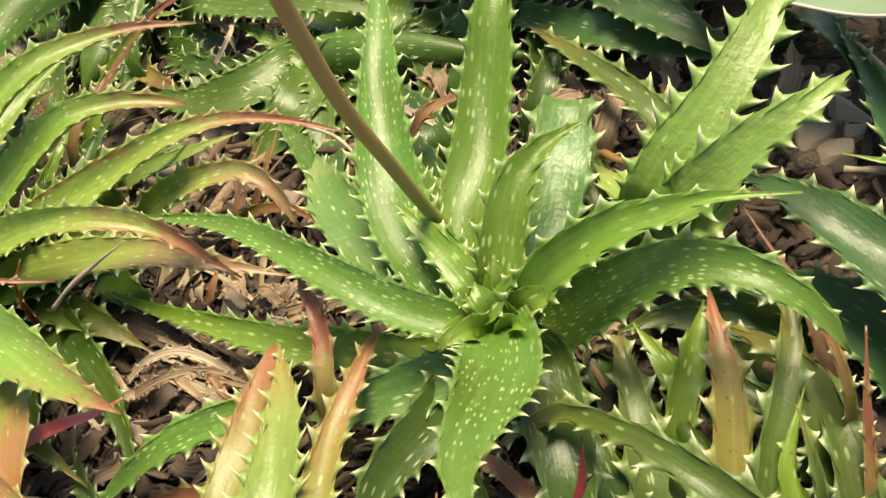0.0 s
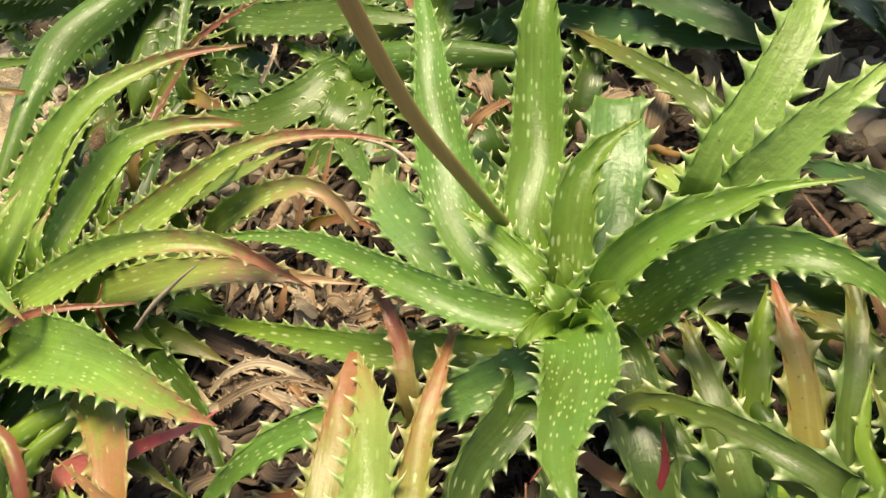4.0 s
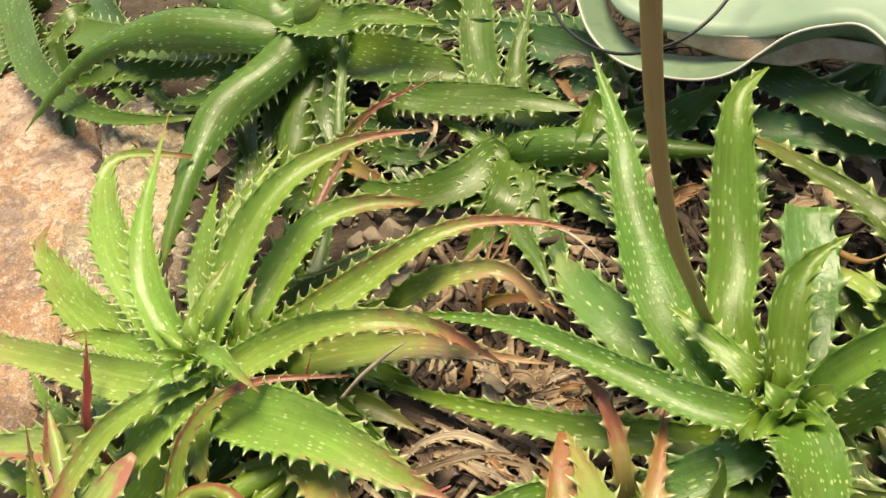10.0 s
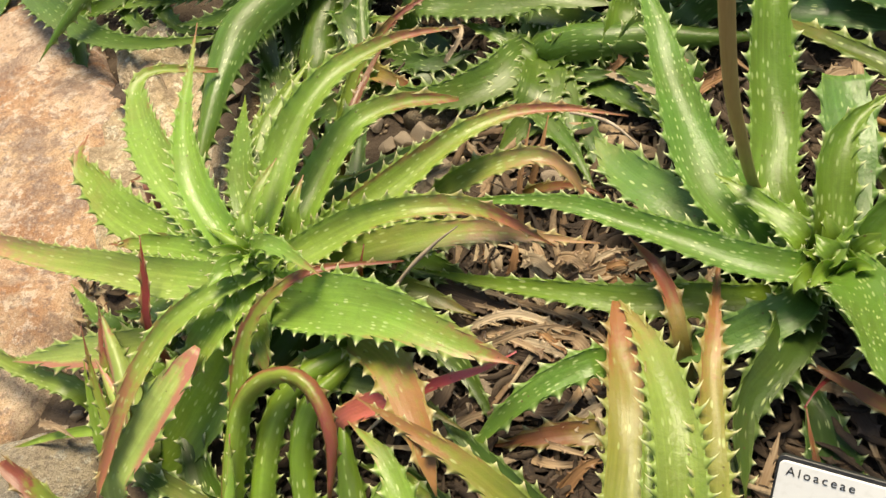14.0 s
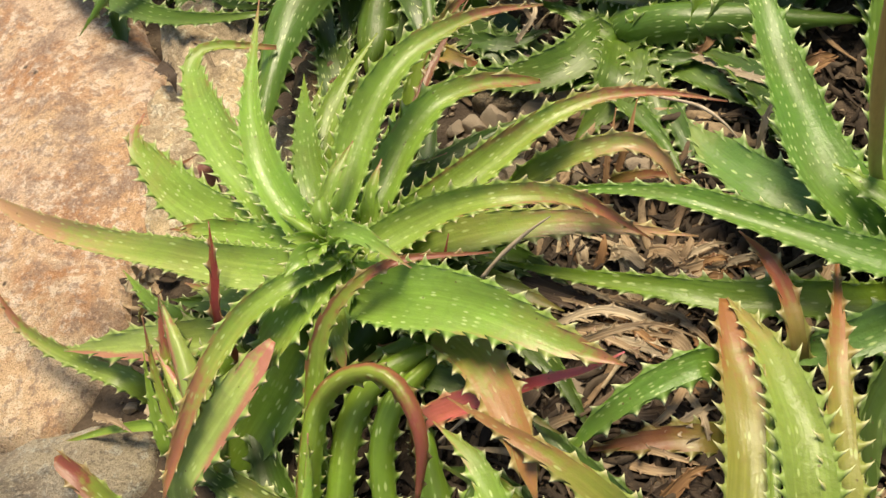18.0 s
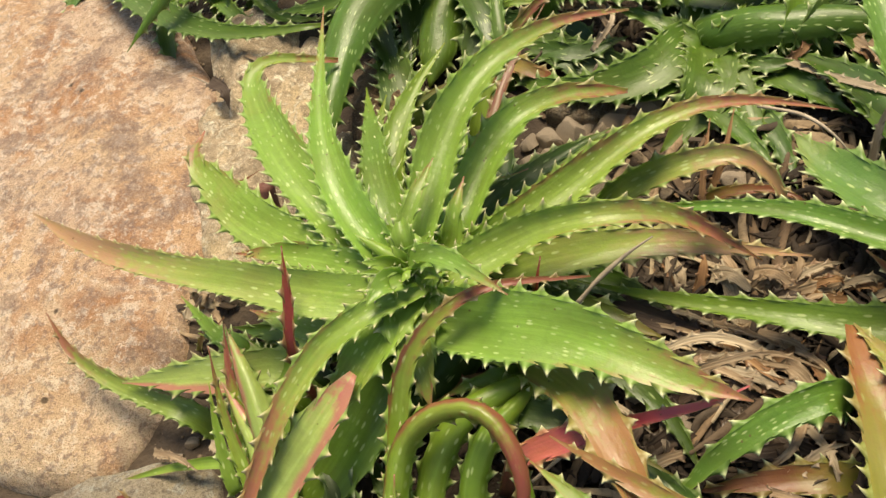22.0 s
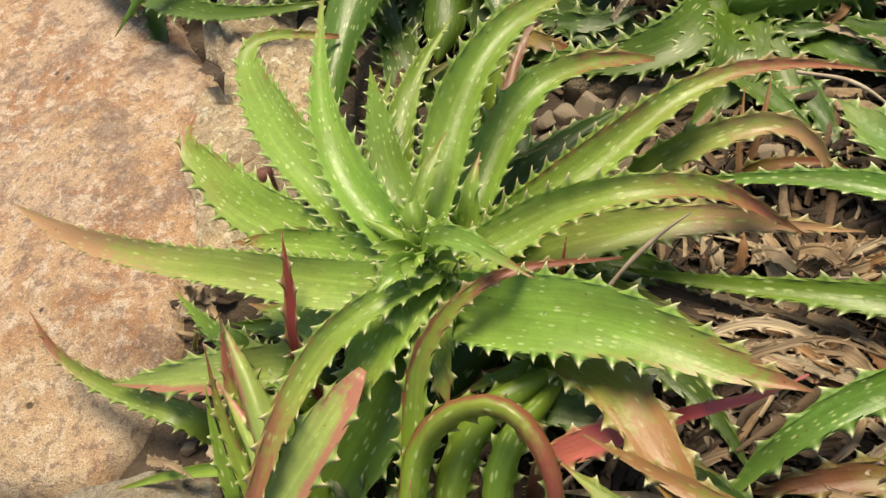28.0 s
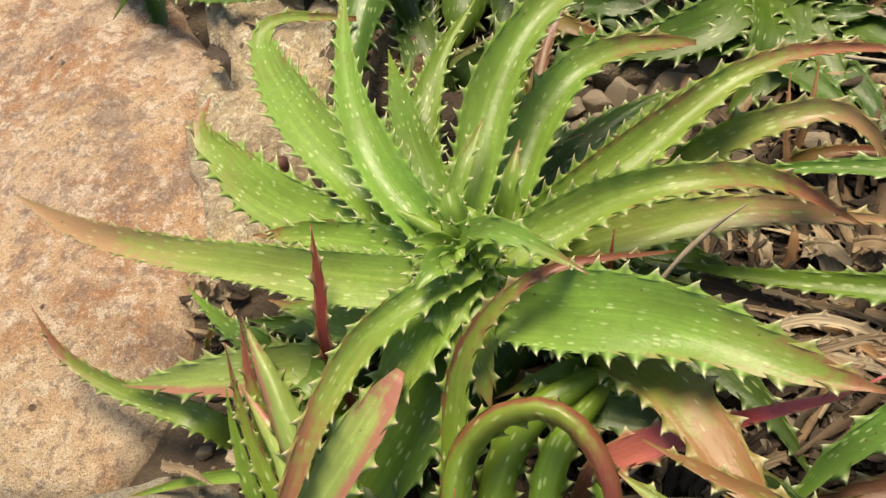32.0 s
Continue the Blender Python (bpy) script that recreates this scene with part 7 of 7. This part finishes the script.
rim = [(-0.014, 0.820, 0.244), (-0.011, 0.750, 0.234), (-0.005, 0.710, 0.225), (0.013, 0.680, 0.216), (0.043, 0.653, 0.214), (0.075, 0.639, 0.213), (0.101, 0.633, 0.220), (0.124, 0.636, 0.232), (0.147, 0.637, 0.245), (0.175, 0.631, 0.252), (0.198, 0.615, 0.255), (0.216, 0.549, 0.252), (0.243, 0.522, 0.244), (0.267, 0.504, 0.242), (0.295, 0.484, 0.245), (0.333, 0.460, 0.258)]
fold_line = [(0.013, 0.829, 0.231), (0.016, 0.757, 0.217), (0.024, 0.728, 0.207), (0.037, 0.711, 0.199), (0.060, 0.699, 0.196), (0.091, 0.682, 0.199), (0.117, 0.669, 0.207), (0.147, 0.659, 0.210), (0.175, 0.650, 0.218), (0.199, 0.642, 0.220), (0.217, 0.622, 0.222), (0.240, 0.591, 0.229), (0.266, 0.558, 0.232), (0.290, 0.540, 0.234), (0.318, 0.527, 0.237), (0.354, 0.502, 0.250)]
blade_low = [(0.014, 0.785, 0.241), (0.019, 0.732, 0.237), (0.037, 0.702, 0.234), (0.059, 0.691, 0.231), (0.093, 0.673, 0.229), (0.122, 0.658, 0.232), (0.150, 0.647, 0.240), (0.177, 0.637, 0.249), (0.201, 0.621, 0.251), (0.223, 0.559, 0.247), (0.250, 0.531, 0.240), (0.273, 0.511, 0.239), (0.301, 0.490, 0.242), (0.340, 0.468, 0.254)]
blade_high = [(p[0] + 0.05, p[1] + 0.16, p[2] + 0.06) for p in blade_low]
sheet(blade_low, blade_high, AGAVE, "blade", "smooth pale grey-green upper face", 0.004, 0.02)
sheet(rim, fold_line, AGAVE_UNDER, "wavy_edge", "darker curled edge of the leaf", 0.002)
tube([Vector(p) - ao for p in rim], (0.0012, 0.0012), AGAVE_RIM, "rim", agave, "thin cream rim", 6, 120)
dry_low = [(0.060, 0.693, 0.219), (0.094, 0.669, 0.213), (0.121, 0.647, 0.216), (0.151, 0.638, 0.212), (0.175, 0.631, 0.219), (0.212, 0.604, 0.226)]
sheet(dry_low, [(0.059, 0.693, 0.229), (0.094, 0.674, 0.229), (0.122, 0.659, 0.232), (0.151, 0.649, 0.230), (0.175, 0.641, 0.233), (0.213, 0.615, 0.236)], AGAVE_DRY, "dry_margin", "dried tan and brown torn margin", 0.0015)

# black cable loop hanging over the broad leaf
cable = tube([Vector(p) - Vector((0.025, 0.657, 0.238)) for p in ((-0.037, 0.818, 0.231), (-0.034, 0.752, 0.232), (-0.024, 0.710, 0.233), (-0.001, 0.674, 0.235), (0.025, 0.657, 0.238), (0.059, 0.651, 0.246), (0.086, 0.660, 0.254), (0.110, 0.681, 0.261), (0.138, 0.716, 0.269))], (0.0015, 0.0015), BLACK, "black_cable", sides=8, n=50)
cable.location = (0.025, 0.657, 0.238)
tagged(cable, "thin black drip hose looped over the broad leaf", "hose")

# ---- plant label ----
sign_o = Vector((-0.0166, 0.1793, 0.2850))
sx = Vector((0.0384, -0.0195, 0.0005)).normalized()
sy = Vector((-0.28, -0.58, -0.62))
sy = (sy - sx * sy.dot(sx)).normalized()
sn = sx.cross(-sy).normalized()
frame_m = Matrix((sx, -sy, sn)).transposed().to_4x4()
frame_m.translation = sign_o
sign = tagged(empty("plant_label", (0, 0, 0)), "white engraved plant label on a metal stake", "plant label")
sign.matrix_world = frame_m


def plate(name, w, h, z0, z1, radius, material, inset=0.0, label=""):
    bm, rows = bmesh.new(), []
    for z, e in ((z0, 0.0004), (z0 + 0.0004, 0), (z1 - 0.0004, 0), (z1, 0.0004)):
        row = []
        for cx, cy, a0 in ((w - radius, -radius, 0), (radius, -radius, 90), (radius, -h + radius, 180), (w - radius, -h + radius, 270)):
            for k in range(6):
                a = radians(a0 + k * 18)
                r = radius - e - inset
                row.append(bm.verts.new((cx + math.cos(a) * r, cy + math.sin(a) * r, z)))
        rows.append(row)
    for p, q in zip(rows, rows[1:]):
        for i in range(24):
            bm.faces.new((p[i], p[(i + 1) % 24], q[(i + 1) % 24], q[i]))
    bm.faces.new(reversed(rows[0]))
    bm.faces.new(rows[-1])
    bmesh.ops.recalc_face_normals(bm, faces=bm.faces)
    return part(name, bm, material, sign, label, smooth=False)


back = plate("backing", 0.088, 0.056, -0.0045, -0.0012, 0.0035, BLACK, label="black plastic backing")
back.location = (-0.0012, 0.0022, 0)
plate("face", 0.086, 0.054, -0.0012, 0.0004, 0.003, CARD, label="glossy white plastic face")


def lettering(words, x, y, size):
    cu = bpy.data.curves.new("lettering", "FONT")
    cu.body, cu.size, cu.extrude, cu.space_character = words, size, 0.0001, 1.34
    tmp = new("lettering", cu)
    bpy.context.view_layer.update()
    me = bpy.data.meshes.new_from_object(tmp.evaluated_get(bpy.context.evaluated_depsgraph_get()))
    bpy.data.objects.remove(tmp)
    me.materials.append(INK)
    ob = new("lettering", me)
    ob.parent, ob.location = sign, (x, y, 0.0006)
    return tagged(ob, "black engraved word")


lettering("Aloaceae", 0.0035, -0.0068, 0.0064)
stake_b = bmesh.new()
bmesh.ops.create_cube(stake_b, size=1, matrix=Matrix.Translation((0.043, -0.075, -0.011)) @ pose(0, 0, 0, -8) @ Matrix.Diagonal((0.008, 0.11, 0.002, 1)))
bmesh.ops.bevel(stake_b, geom=stake_b.edges[:], offset=0.0005, segments=2, affect="EDGES")
part("stake", stake_b, STEEL, sign, "flat metal stake")
